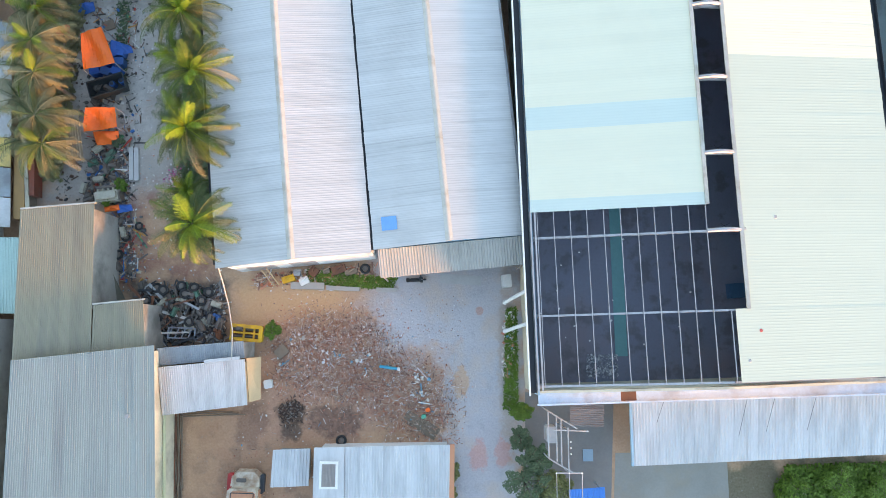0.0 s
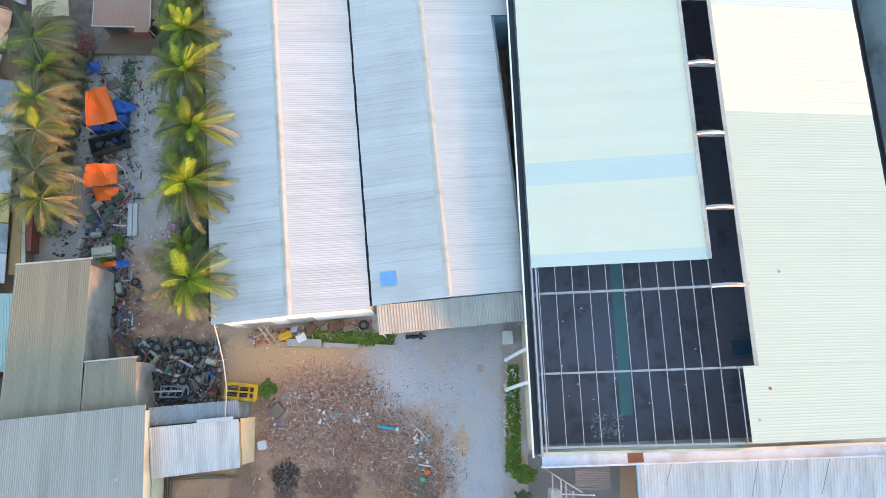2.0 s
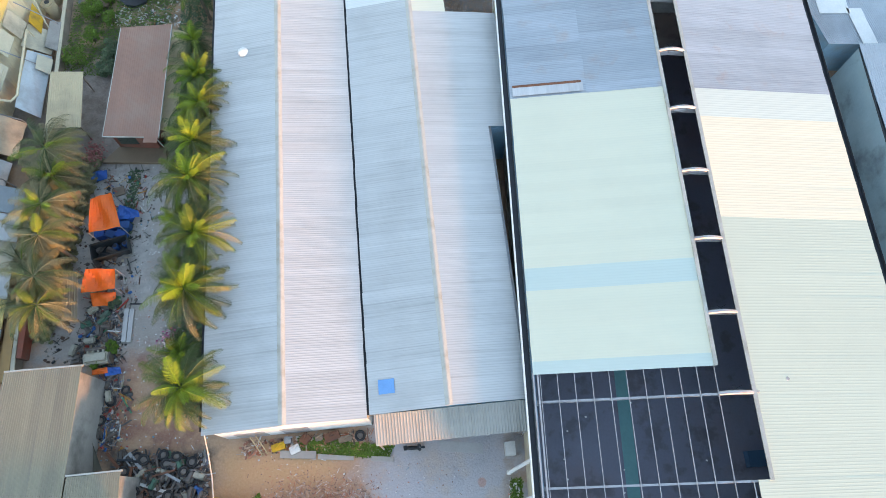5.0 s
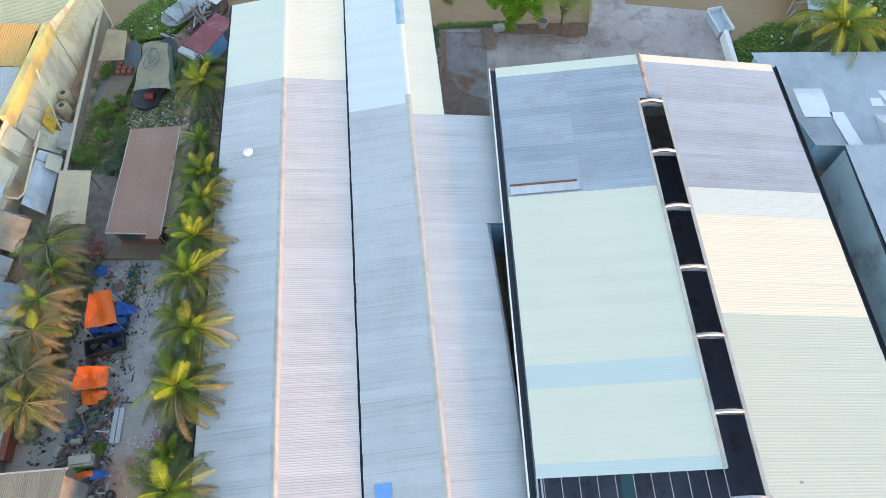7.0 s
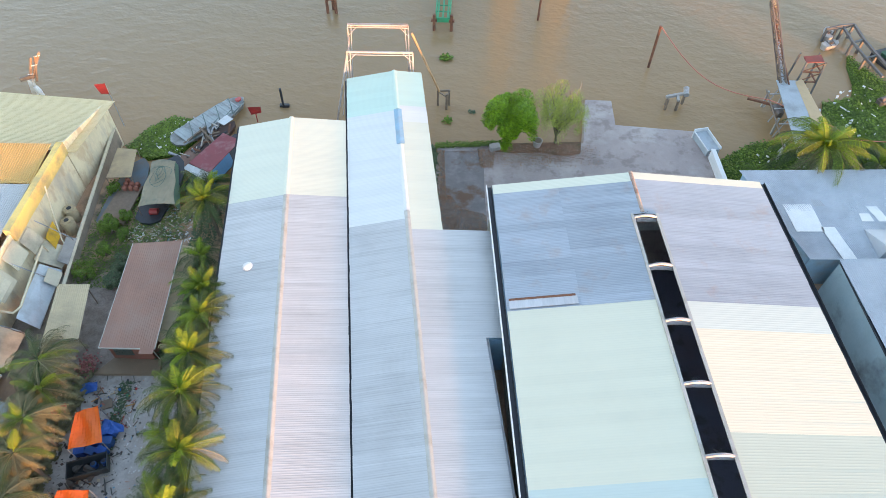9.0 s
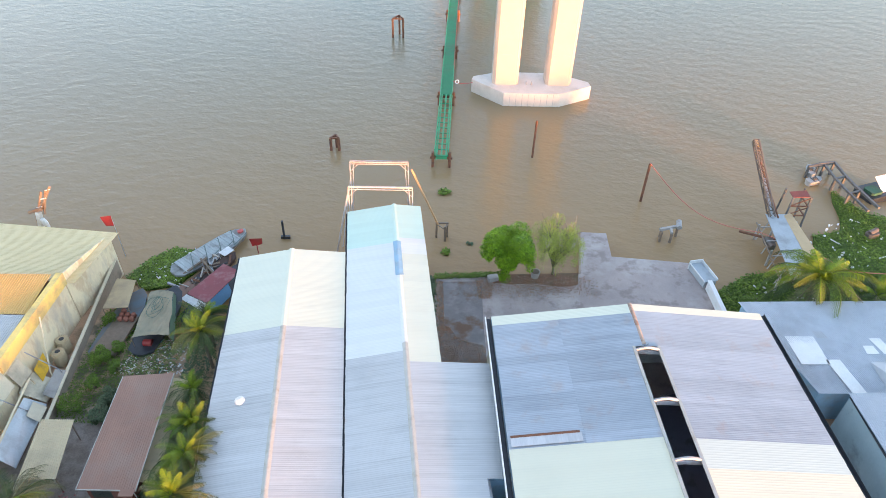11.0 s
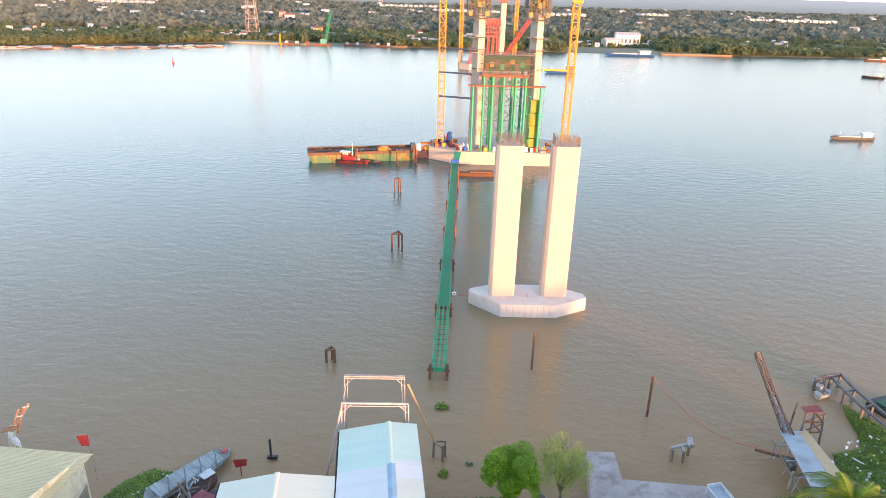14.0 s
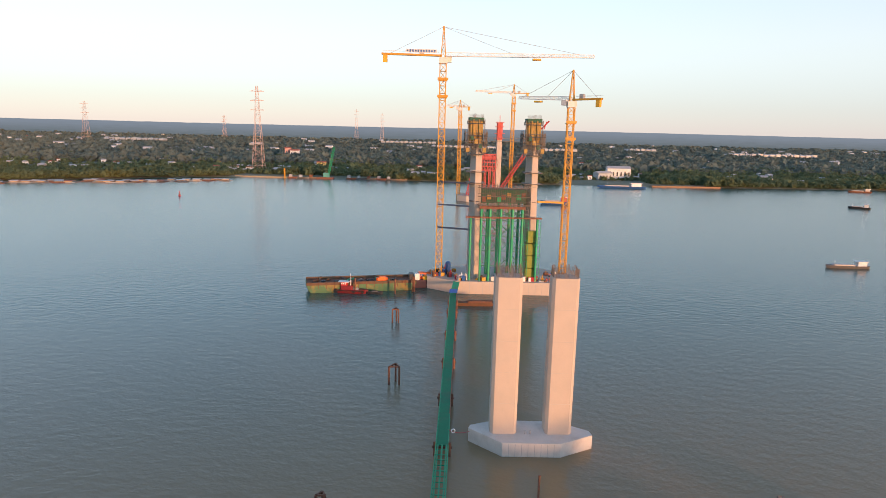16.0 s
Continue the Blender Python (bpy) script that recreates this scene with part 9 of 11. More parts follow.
RUBBISH = mixed("mixed_rubbish", [(0.56, 0.20, 0.11), (0.36, 0.14, 0.085), (0.62, 0.28, 0.17), (0.30, 0.16, 0.115), (0.70, 0.50, 0.36), (0.62, 0.40, 0.28), (0.72, 0.58, 0.46), (0.38, 0.24, 0.18), (0.46, 0.20, 0.13), (0.50, 0.40, 0.32), (0.15, 0.10, 0.085), (0.70, 0.66, 0.62), (0.32, 0.20, 0.15), (0.22, 0.14, 0.115)])
BRIGHT = mixed("bright_rubbish", [(0.76, 0.76, 0.74), (0.60, 0.58, 0.55), (0.68, 0.68, 0.70), (0.76, 0.72, 0.70), (0.60, 0.50, 0.44), (0.50, 0.46, 0.40), (0.55, 0.33, 0.24), (0.78, 0.78, 0.76), (0.70, 0.62, 0.60), (0.52, 0.22, 0.15), (0.66, 0.62, 0.56), (0.16, 0.34, 0.44)])
HEAP = [(-15.4, -0.8), (-13, 1.8), (-9.5, 2.2), (-6.2, 1.4), (-4.6, -0.6), (-2.0, -2.4), (0.6, -4.0), (1.6, -7.0), (0.8, -10.2), (-3.4, -9.2), (-6.0, -6.6), (-10.6, -5.8), (-14.6, -5.2)]
litter("demolition_debris", HEAP, 17000, 0.02, 0.12, RUBBISH, "brown heap of demolition debris and splintered wood", 2.0, 0.5, 1, 0.9)
litter("demolition_debris", HEAP, 700, 0.03, 0.15, BRIGHT, "bright plastic and paper scraps on the debris", 2.08, 0.06, 2, 1.3)
litter("demolition_debris", [(-12.2, 0.8), (-6.0, 1.0), (-3.2, -2.6), (-2.6, -5.4), (-8.0, -5.2), (-12.6, -3.4)], 4200, 0.02, 0.1, RUBBISH, "dense core of the demolition debris heap", 2.06, 0.45, 3)
for i, (x, y, w, n) in enumerate(((-9.6, -2.3, 0.9, 30), (-14.0, -2.7, 0.8, 22), (-6.9, -2.1, 0.9, 30), (-1.2, -3.7, 0.9, 34), (-8.5, -5.5, 1.3, 70), (-4.6, -1.2, 0.8, 20), (-12.6, -0.2, 1.3, 30), (-1.4, -5.6, 0.9, 26))):
    litter("scrap_clump", [(x - w, y - w * 0.6), (x + w, y - w * 0.6), (x + w, y + w * 0.6), (x - w, y + w * 0.6)], n, 0.06, 0.28 if i != 4 else 0.2, BRIGHT if i != 4 else RUBBISH, ("clump of pale paper and plastic sheets on the debris", "tangle of pale splintered sticks on the earth")[i == 4], 2.12, 0.25 if i != 4 else 0.8, 30 + i, 0.25)
litter("yard_litter", [(-20, -16), (-16, 1), (-18, 5), (-6, 4), (3.0, 4.0), (2.6, -16)], 1500, 0.02, 0.1, RUBBISH, "thin scatter of brown litter over the yard", 2.0, 0.3, 4)
litter("yard_litter", [(-31, 4), (-20, 4), (-20, 12), (-26, 34), (-31, 34)], 1000, 0.03, 0.15, BRIGHT, "pale litter scattered along the lane", 2.0, 0.1, 5)
litter("yard_litter", [(-20, -16), (-16, 1), (-18, 5), (-6, 4), (2.6, 3.4), (2.4, -16)], 420, 0.03, 0.14, BRIGHT, "thin scatter of pale scraps over the yard", 2.0, 0.15, 21)
litter("yard_litter", [(-37, 13), (-29, 13), (-29, 34), (-37, 34)], 700, 0.06, 0.28, mixed("dark_rubbish", [(0.06, 0.06, 0.06), (0.10, 0.09, 0.08), (0.16, 0.14, 0.12), (0.22, 0.2, 0.17), (0.12, 0.07, 0.05), (0.4, 0.39, 0.37)]), "dark scrap litter beside the lane", 2.0, 0.3, 6)
litter("yard_litter", [(-38, 52.5), (-29.5, 52.5), (-30, 58), (-36, 58)], 800, 0.06, 0.3, BRIGHT, "heap of pale rubbish near the boats", 1.9, 0.15, 7)
litter("yard_litter", [(-17.5, 4.6), (-5.6, 5.2), (-5.6, 6.8), (-17.5, 5.8)], 520, 0.06, 0.3, RUBBISH, "litter along the warehouse foot", 2.0, 0.3, 8)
litter("yard_litter", [(42, 62), (88, 62), (88, 84), (66, 88), (58, 80), (46, 71)], 220, 0.15, 0.5, WHITE_PAINT, "white litter caught in the water weed", 0.35, 0.1, 9)
litter("yard_litter", [(-43, 71), (-38, 78), (-34.5, 76), (-35, 70)], 40, 0.12, 0.36, WHITE_PAINT, "white litter caught in the water weed", 0.4, 0.1, 10)
litter("wall_weeds_litter", [(6.4, -4), (7.6, -4), (7.6, 2.4), (6.6, 2.4)], 120, 0.08, 0.3, BRIGHT, "coloured litter at the foot of the hall wall", 2.15, 0.2, 11)


CLUTTER = mixed("lane_clutter", [(0.10, 0.30, 0.16), (0.05, 0.16, 0.42), (0.46, 0.07, 0.05), (0.66, 0.65, 0.62), (0.42, 0.40, 0.37), (0.55, 0.47, 0.34), (0.16, 0.15, 0.14), (0.30, 0.16, 0.10), (0.08, 0.08, 0.08), (0.58, 0.30, 0.08)])
litter("lane_clutter", [(-34.0, 13.0), (-30.2, 12.6), (-29.6, 18.0), (-30.2, 24.0), (-33.6, 24.0)], 300, 0.08, 0.34, CLUTTER, "coloured machine parts and plastic beside the shelters", 2.1, 0.3, 51)
litter("lane_clutter", [(-34.6, 28.6), (-30.0, 28.4), (-30.4, 33.0), (-34.2, 33.0)], 130, 0.06, 0.26, CLUTTER, "coloured plastic and scrap strewn behind the shelter", 2.05, 0.3, 52)
litter("lane_clutter", [(-30.6, 5.0), (-27.6, 5.0), (-28.4, 11.6), (-31.4, 11.6)], 200, 0.08, 0.32, CLUTTER, "coloured machine parts strewn along the shed", 2.1, 0.3, 53)


def engine(size, pale, label, green=False):
    t = thing("scrap_engine", label, "scrap engine", (0, 0, 0), 0, "scrap engines")
    m_ = GREEN_ENGINE if green else ENGINE_PALE if pale else ENGINE
    s = size
    part("block", Geo().block(pose(0, 0, 0.42 * s), 1.3 * s, 0.62 * s, 0.62 * s, 0.08 * s), m_, t)
    part("sump", Geo().block(pose(0, 0, 0.1 * s), 1.1 * s, 0.42 * s, 0.2 * s, 0.05 * s), ENGINE, t)
    part("head", Geo().block(pose(0.02 * s, 0, 0.82 * s), 1.15 * s, 0.4 * s, 0.2 * s, 0.05 * s), m_, t)
    part("flywheel", Geo().tube((0.66 * s, 0, 0.42 * s), (0.76 * s, 0, 0.42 * s), 0.36 * s, 14), ENGINE, t)
    part("pulley", Geo().tube((-0.78 * s, 0, 0.36 * s), (-0.66 * s, 0, 0.36 * s), 0.2 * s, 12), STEEL_DARK, t)
    for k in range(4):
        part("port", Geo().tube((-0.42 * s + 0.28 * s * k, 0.28 * s, 0.7 * s), (-0.42 * s + 0.28 * s * k, 0.5 * s, 0.74 * s), 0.07 * s, 8), m_, t)
    part("manifold", Geo().tube((-0.5 * s, 0.5 * s, 0.74 * s), (0.55 * s, 0.5 * s, 0.74 * s), 0.09 * s, 8), ENGINE, t)
    return t


GREEN_ENGINE = mat("faded_green_engine", (0.08, 0.20, 0.14), (0.10, 0.15, 0.11), 2, 0.6, 0.1, 0.3, 10, stain=(0.12, 0.09, 0.06), sscale=1.0)
masters = [engine(0.72, False, "oily dark scrap engine block"), engine(0.78, True, "pale cast scrap engine block"), engine(0.75, False, "faded green scrap engine", True), engine(0.5, False, "small rusty scrap engine")]
r = random.Random(9)
spots = [(r.uniform(-33.4, -30.6), r.uniform(14.6, 18.6), 2.0) for _ in range(12)] + [(r.uniform(-32.6, -28.8), r.uniform(5.8, 11.4), 2.0) for _ in range(14)]
spots += [(r.uniform(-28.0, -20.2), r.uniform(0.6, 4.6), 2.0 + r.choice((0, 0, 0.5))) for _ in range(54)] + [(r.uniform(-33.6, -31.0), r.uniform(21.0, 25.6), 2.0) for _ in range(7)] + [(r.uniform(-34.5, -32.5), r.uniform(12.6, 14.4), 2.0) for _ in range(4)]
for i, (x, y, z) in enumerate(spots):
    src = masters[(0, 3, 1, 0, 2, 3)[i % 6] if i < 12 else (0, 3, 1, 0, 3, 0, 2, 3, 0, 1, 3)[i % 11]]
    m = pose(x, y, z, r.choice((0, 0, 8, -10)), r.choice((0, 6, -8)), r.uniform(0, 360))
    if i < 4:
        masters[i].matrix_basis = m
    else:
        copy_thing(src, m)


litter("scrap_bits", [(-28.4, 4.8), (-20.0, 4.6), (-19.8, -0.8), (-28.0, -0.8)], 1700, 0.06, 0.34, mixed("scrap_metal_bits", [(0.06, 0.055, 0.055), (0.13, 0.12, 0.11), (0.24, 0.22, 0.20), (0.20, 0.11, 0.075), (0.34, 0.31, 0.29), (0.09, 0.085, 0.09), (0.16, 0.16, 0.19), (0.55, 0.53, 0.50)], 0.65, 0.1), "dark heap of small scrap metal parts", 2.25, 0.35, 12)
litter("scrap_bits", [(-33.6, 19.0), (-30.4, 19.0), (-28.6, 5.4), (-30.0, 5.4), (-31.6, 12.0), (-33.6, 14.0)], 900, 0.05, 0.3, bpy.data.materials["scrap_metal_bits"], "scrap metal parts scattered beside the lane", 2.1, 0.35, 13)


def tyre(x, y, z, lean=0, size=0.45, label="old black tyre lying in the yard"):
    t = thing("tyre_and_rim", label, "scrap tyre", (x, y, z), r.uniform(0, 180), "old tyres")
    ring = [(math.cos(k * math.pi / 8) * size * 0.78, math.sin(k * math.pi / 8) * size * 0.78, 0.12) for k in range(17)]
    part("casing", Geo().line(ring, [size * 0.24] * 17, 8), BLACK_RUBBER, t)
    part("rim", Geo().tube((0, 0, 0.05), (0, 0, 0.16), size * 0.5, 12), ENGINE, t)
    t.rotation_euler.x = radians(lean)


for x, y, z, lean, s in ((-6.7, 6.3, 2.1, 0, 0.5), (-8.7, -9.8, 2.1, 12, 0.5), (-23.6, 3.8, 3.0, 20, 0.5), (-26.4, 4.4, 2.6, 0, 0.5), (-22.0, 3.2, 3.1, 35, 0.5), (-29.8, 9.4, 2.2, 10, 0.5), (-24.8, 2.6, 3.0, 60, 0.48), (-28.6, 10.4, 2.2, 0, 0.42), (-25.6, 4.2, 3.1, 15, 0.5), (-24.0, 4.6, 2.8, 0, 0.48), (-22.8, 4.4, 2.9, 30, 0.5), (-27.2, 3.2, 3.0, 10, 0.5), (-21.4, 4.0, 2.8, 0, 0.5), (-26.0, 1.6, 3.1, 25, 0.5), (-23.0, 1.2, 3.1, 8, 0.48), (-30.4, 7.6, 2.3, 5, 0.5)):
    tyre(x, y, z, lean, s)
for i in range(30):
    x, y, z = r.uniform(-28.2, -20.4), r.uniform(-0.6, 4.4), 2.3 + r.uniform(0, 0.7)
    a, n = r.uniform(0, 180), r.uniform(1.2, 3.4)
    g = Geo().bar((-n / 2, 0, 0), (n / 2, 0, r.uniform(-0.1, 0.3)), r.uniform(0.1, 0.28), r.uniform(0.08, 0.2))
    if i % 3 == 0:
        g.bar((-n / 2, 0.6, 0), (n / 2, 0.6, 0.1), 0.12).bar((-n / 2, 0, 0), (-n / 2, 0.6, 0), 0.1).bar((n / 2, 0, 0.1), (n / 2, 0.6, 0.1), 0.1)
    solid("chassis_rail", g, (ENGINE, STEEL_GREY, STEEL_RUST, STEEL_DARK)[i % 4], "scrap chassis rail on the machine pile", "scrap rail", (x, y, z), a, "scrap rails")


def cloth(corners, material, name, label, sag=0.25, wave=0.06, poles=True, n=10, seed=0):
    """A tarpaulin stretched between four corners, creased and sagging."""
    a, b, c, d = (Vector(p) for p in corners)
    rr = random.Random(seed)
    v = []
    for j in range(n + 1):
        for i in range(n + 1):
            s, q = i / n, j / n
            p = a.lerp(b, s).lerp(d.lerp(c, s), q)
            edge = math.sin(math.pi * s) * math.sin(math.pi * q)
            v.append(p + Vector((0, 0, -sag * edge + wave * math.sin(9 * s + 4 * q) * (0.4 + edge) + rr.uniform(-0.02, 0.02))))
    t = thing(name, label, "tarpaulin")
    part("sheet", Geo().add(v, [(j * (n + 1) + i, j * (n + 1) + i + 1, (j + 1) * (n + 1) + i + 1, (j + 1) * (n + 1) + i) for j in range(n) for i in range(n)]), material, t)
    if poles:
        for p in (a, b, c, d):
            part("pole", Geo().tube((p.x, p.y, 1.9), p, 0.05, 6), STEEL_GREY, t)
    return t


cloth(((-33.78, 25.24, 4.60), (-30.80, 25.94, 4.60), (-32.19, 29.47, 5.00), (-34.14, 28.77, 5.00)), TARP_ORANGE, "tarpaulin_shelter", "bright orange tarpaulin shelter over boxes", 0.35, 0.2, seed=1)
cloth(((-33.56, 19.20, 4.20), (-30.42, 19.66, 4.20), (-30.62, 21.57, 4.50), (-33.46, 21.56, 4.50)), TARP_ORANGE, "tarpaulin_shelter", "bright orange tarpaulin stretched on poles", 0.3, 0.22, seed=2)
cloth(((-32.97, 18.31, 2.70), (-30.95, 18.52, 2.60), (-30.64, 19.58, 3.40), (-33.13, 19.51, 3.40)), TARP_ORANGE, "draped_tarpaulin", "crumpled orange tarpaulin draped over machines", -0.4, 0.1, False, seed=3)
cloth(((-32.08, 3.06, 2.60), (-29.47, 3.34, 2.30), (-30.57, 6.21, 3.40), (-30.86, 7.54, 5.60)), TARP_OLIVE, "draped_tarpaulin", "grey-olive tarpaulin hung from the shed eave", 0.5, 0.1, False, seed=4)
cloth(((-31.76, 11.69, 2.70), (-30.27, 11.88, 2.90), (-30.41, 12.43, 2.90), (-31.91, 12.25, 2.70)), TARP_ORANGE, "draped_tarpaulin", "red-orange tarpaulin over a machine", -0.3, 0.08, False, 6, seed=5)
cloth(((-30.56, 11.59, 2.70), (-29.16, 11.90, 2.50), (-29.41, 12.52, 2.50), (-30.68, 12.40, 2.80)), TARP_BLUE, "draped_tarpaulin", "blue tarpaulin over a machine", -0.3, 0.08, False, 6, seed=6)
cloth(((-36.14, 31.90, 2.20), (-34.33, 32.40, 2.30), (-34.43, 33.31, 2.60), (-36.07, 33.20, 2.30)), TARP_BLUE, "draped_tarpaulin", "crumpled blue tarpaulin on pale sand", -0.5, 0.14, False, 8, seed=7)
cloth(((-32.10, 27.33, 3.00), (-30.09, 27.88, 2.60), (-30.36, 28.59, 2.60), (-32.01, 28.91, 3.40)), TARP_BLUE, "draped_tarpaulin", "blue tarpaulin spread beside the shelter", -0.2, 0.12, False, 8, seed=8)
for i in range(9):
    x, y = -33.6 + (i % 3) * 1.1 + r.uniform(-0.2, 0.2), 25.9 + (i // 3) * 1.0
    g = Geo().block(pose(0, 0, 0.45), 0.9, 0.7, 0.9, 0.05).block(pose(0, 0, 0.93), 0.96, 0.76, 0.06)
    solid("crate", g, BLUE_PAINT if i % 2 else TARP_BLUE, "blue plastic crate under the orange shelter", "crate", (x, y, 2.0), r.uniform(-20, 20), "blue crates")
for x, y in ((-31.0, 24.9), (-31.9, 24.6), (-31.4, 26.6)):
    b = thing("drum", "blue plastic drum beside the shelter", "drum", (x, y, 2.0), 0, "blue drums")
    part("body", Geo().line([(0, 0, 0), (0, 0, 0.1), (0, 0, 0.8), (0, 0, 0.9)], [0.26, 0.3, 0.3, 0.22], 12), BLUE_PAINT, b)
    part("lid", Geo().tube((0, 0, 0.9), (0, 0, 0.94), 0.2, 12), STEEL_DARK, b)
solid("drum", Geo().line([(0, 0, 0), (0, 0, 0.1), (0, 0, 0.8), (0, 0, 0.9)], [0.26, 0.3, 0.3, 0.22], 12), YELLOW_PAINT, "orange-yellow drum beside the shelter", "drum", (-31.4, 27.9, 2.0))
t = thing("steel_skip", "black open steel skip standing in the lane", "skip", (-32.14, 24.21, 2.00), 18)
part("floor", Geo().box(-1.9, 1.9, -0.75, 0.75, 0.1, 0.2), SKIP, t)
for g in (Geo().slab((-1.9, -0.75, 0.2), (1.9, -0.75, 0.2), (2.1, -0.95, 1.7), (-2.1, -0.95, 1.7), 0.06), Geo().slab((-2.1, 0.95, 1.7), (2.1, 0.95, 1.7), (1.9, 0.75, 0.2), (-1.9, 0.75, 0.2), 0.06),
          Geo().slab((1.9, -0.75, 0.2), (1.9, 0.75, 0.2), (2.1, 0.95, 1.7), (2.1, -0.95, 1.7), 0.06), Geo().slab((-2.1, -0.95, 1.7), (-2.1, 0.95, 1.7), (-1.9, 0.75, 0.2), (-1.9, -0.75, 0.2), 0.06)):
    part("side", g, SKIP, t)
part("rim", Geo().bar((-2.1, -0.97, 1.72), (2.1, -0.97, 1.72), 0.1).bar((2.1, -0.97, 1.72), (2.1, 0.97, 1.72), 0.1).bar((2.1, 0.97, 1.72), (-2.1, 0.97, 1.72), 0.1).bar((-2.1, 0.97, 1.72), (-2.1, -0.97, 1.72), 0.1), SKIP, t)
t.scale = (0.84, 0.84, 0.84)
t = thing("shed_awning", "narrow olive sheet awning on posts", "awning")
c = ((-34.74, 16.42, 4.40), (-33.26, 16.54, 4.40), (-34.03, 21.30, 4.60), (-35.41, 21.18, 4.60))
sheeted(t, *c, ROOF_OLIVE, 1.0, 0.25, 0.03)
for p in c:
    part("post", Geo().bar((p[0], p[1], 2), p, 0.08), WOOD, t)
for k in range(2):
    solid("long_beam", Geo().block(pose(0, 0, 0.16), 0.42, 3.3, 0.3, 0.03), mat("white_beam", (0.55, 0.54, 0.53), (0.47, 0.46, 0.45), 1, 0.7) if k == 0 else bpy.data.materials["white_beam"], "long pale steel beam lying by the lane", "beam", (-29.75 + 0.5 * k, 16.6, 2.0), 4, "long beams")
big = engine(1.7, True, "long cream-coloured ship engine block")
big.matrix_basis = pose(-31.5, 13.2, 2.0, 0, 0, 8)
for i in range(3):
    solid("timber_pallet", Geo().block(pose(0, 0, 0.1), 1.2, 1.0, 0.12).block(pose(0, -0.4, 0.03), 1.2, 0.1, 0.1).block(pose(0, 0.4, 0.03), 1.2, 0.1, 0.1), WOOD, "grey timber pallet on the ground", "pallet", ((-33.8, 29.0, 2), (-33.0, 31.0, 2), (-14.5, -1.6, 2.1))[i], 20 * i, "timber pallets")
solid("red_low_wall", Geo().prism([(-38.9, 13.2), (-38.3, 13.2), (-38.6, 17.2), (-39.3, 17.2)], 1.8, 3.3), mat("faded_red_wall", (0.36, 0.10, 0.06), (0.26, 0.09, 0.06), 0.8, 0.8, 0, 0.3, 6, stain=(0.18, 0.15, 0.12), sscale=0.6), "faded red painted low wall", "wall", kind="structure")
solid("orange_wall_end", Geo().prism([(-40.0, 10.9), (-38.9, 10.9), (-39.6, 17.6), (-40.4, 17.6)], 1.8, 3.5), mat("orange_render", (0.50, 0.30, 0.12), (0.40, 0.25, 0.12), 0.8, 0.8), "ochre rendered end of the boundary wall", "wall", kind="structure")
t = thing("handcart", "red steel handcart beside the palms", "handcart", (-37.2, 30.2, 2.0), 10)
part("tray", Geo().block(pose(0, 0, 0.7), 1.3, 0.9, 0.35, 0.05), RED_PAINT, t)
for a in (-0.5, 0.5):
    part("wheel", Geo().tube((0.2, a * 1.1, 0.35), (0.2, a * 1.1 + 0.08, 0.35), 0.35, 14), BLACK_RUBBER, t)
part("handle", Geo().tube((-0.6, -0.4, 0.7), (-1.6, -0.4, 0.9), 0.03, 6), STEEL_GREY, t)
g = Geo()
for _ in range(300):
    q = Vector((r.gauss(0, 0.5), r.gauss(0, 0.6), abs(r.gauss(0.4, 0.35))))
    g.block(Matrix.Translation(q) @ pose(0, 0, 0, r.uniform(0, 90), r.uniform(0, 90), 0), 0.16, 0.12, 0.08)
solid("brick_heap", g, mixed("pink_bricks", [(0.40, 0.16, 0.14), (0.48, 0.24, 0.22), (0.34, 0.12, 0.11)]), "small heap of pinkish red bricks", "brick heap", (-36.2, 35.2, 2.0), kind="stuff")
g = Geo()
for _ in range(220):
    q = Vector((r.gauss(0, 0.35), r.gauss(0, 0.55), abs(r.gauss(0.5, 0.4))))
    g.block(Matrix.Translation(q) @ pose(0, 0, 0, r.uniform(0, 90), r.uniform(0, 90), 0), 0.2, 0.14, 0.05)
solid("flower_heap", g, mixed("pink_plastic", [(0.50, 0.12, 0.28), (0.55, 0.35, 0.42), (0.3, 0.3, 0.3), (0.6, 0.55, 0.55)]), "heap of pink and grey plastic sheets under the palms", "plastic heap", (-25.2, 15.0, 2.0), kind="stuff")


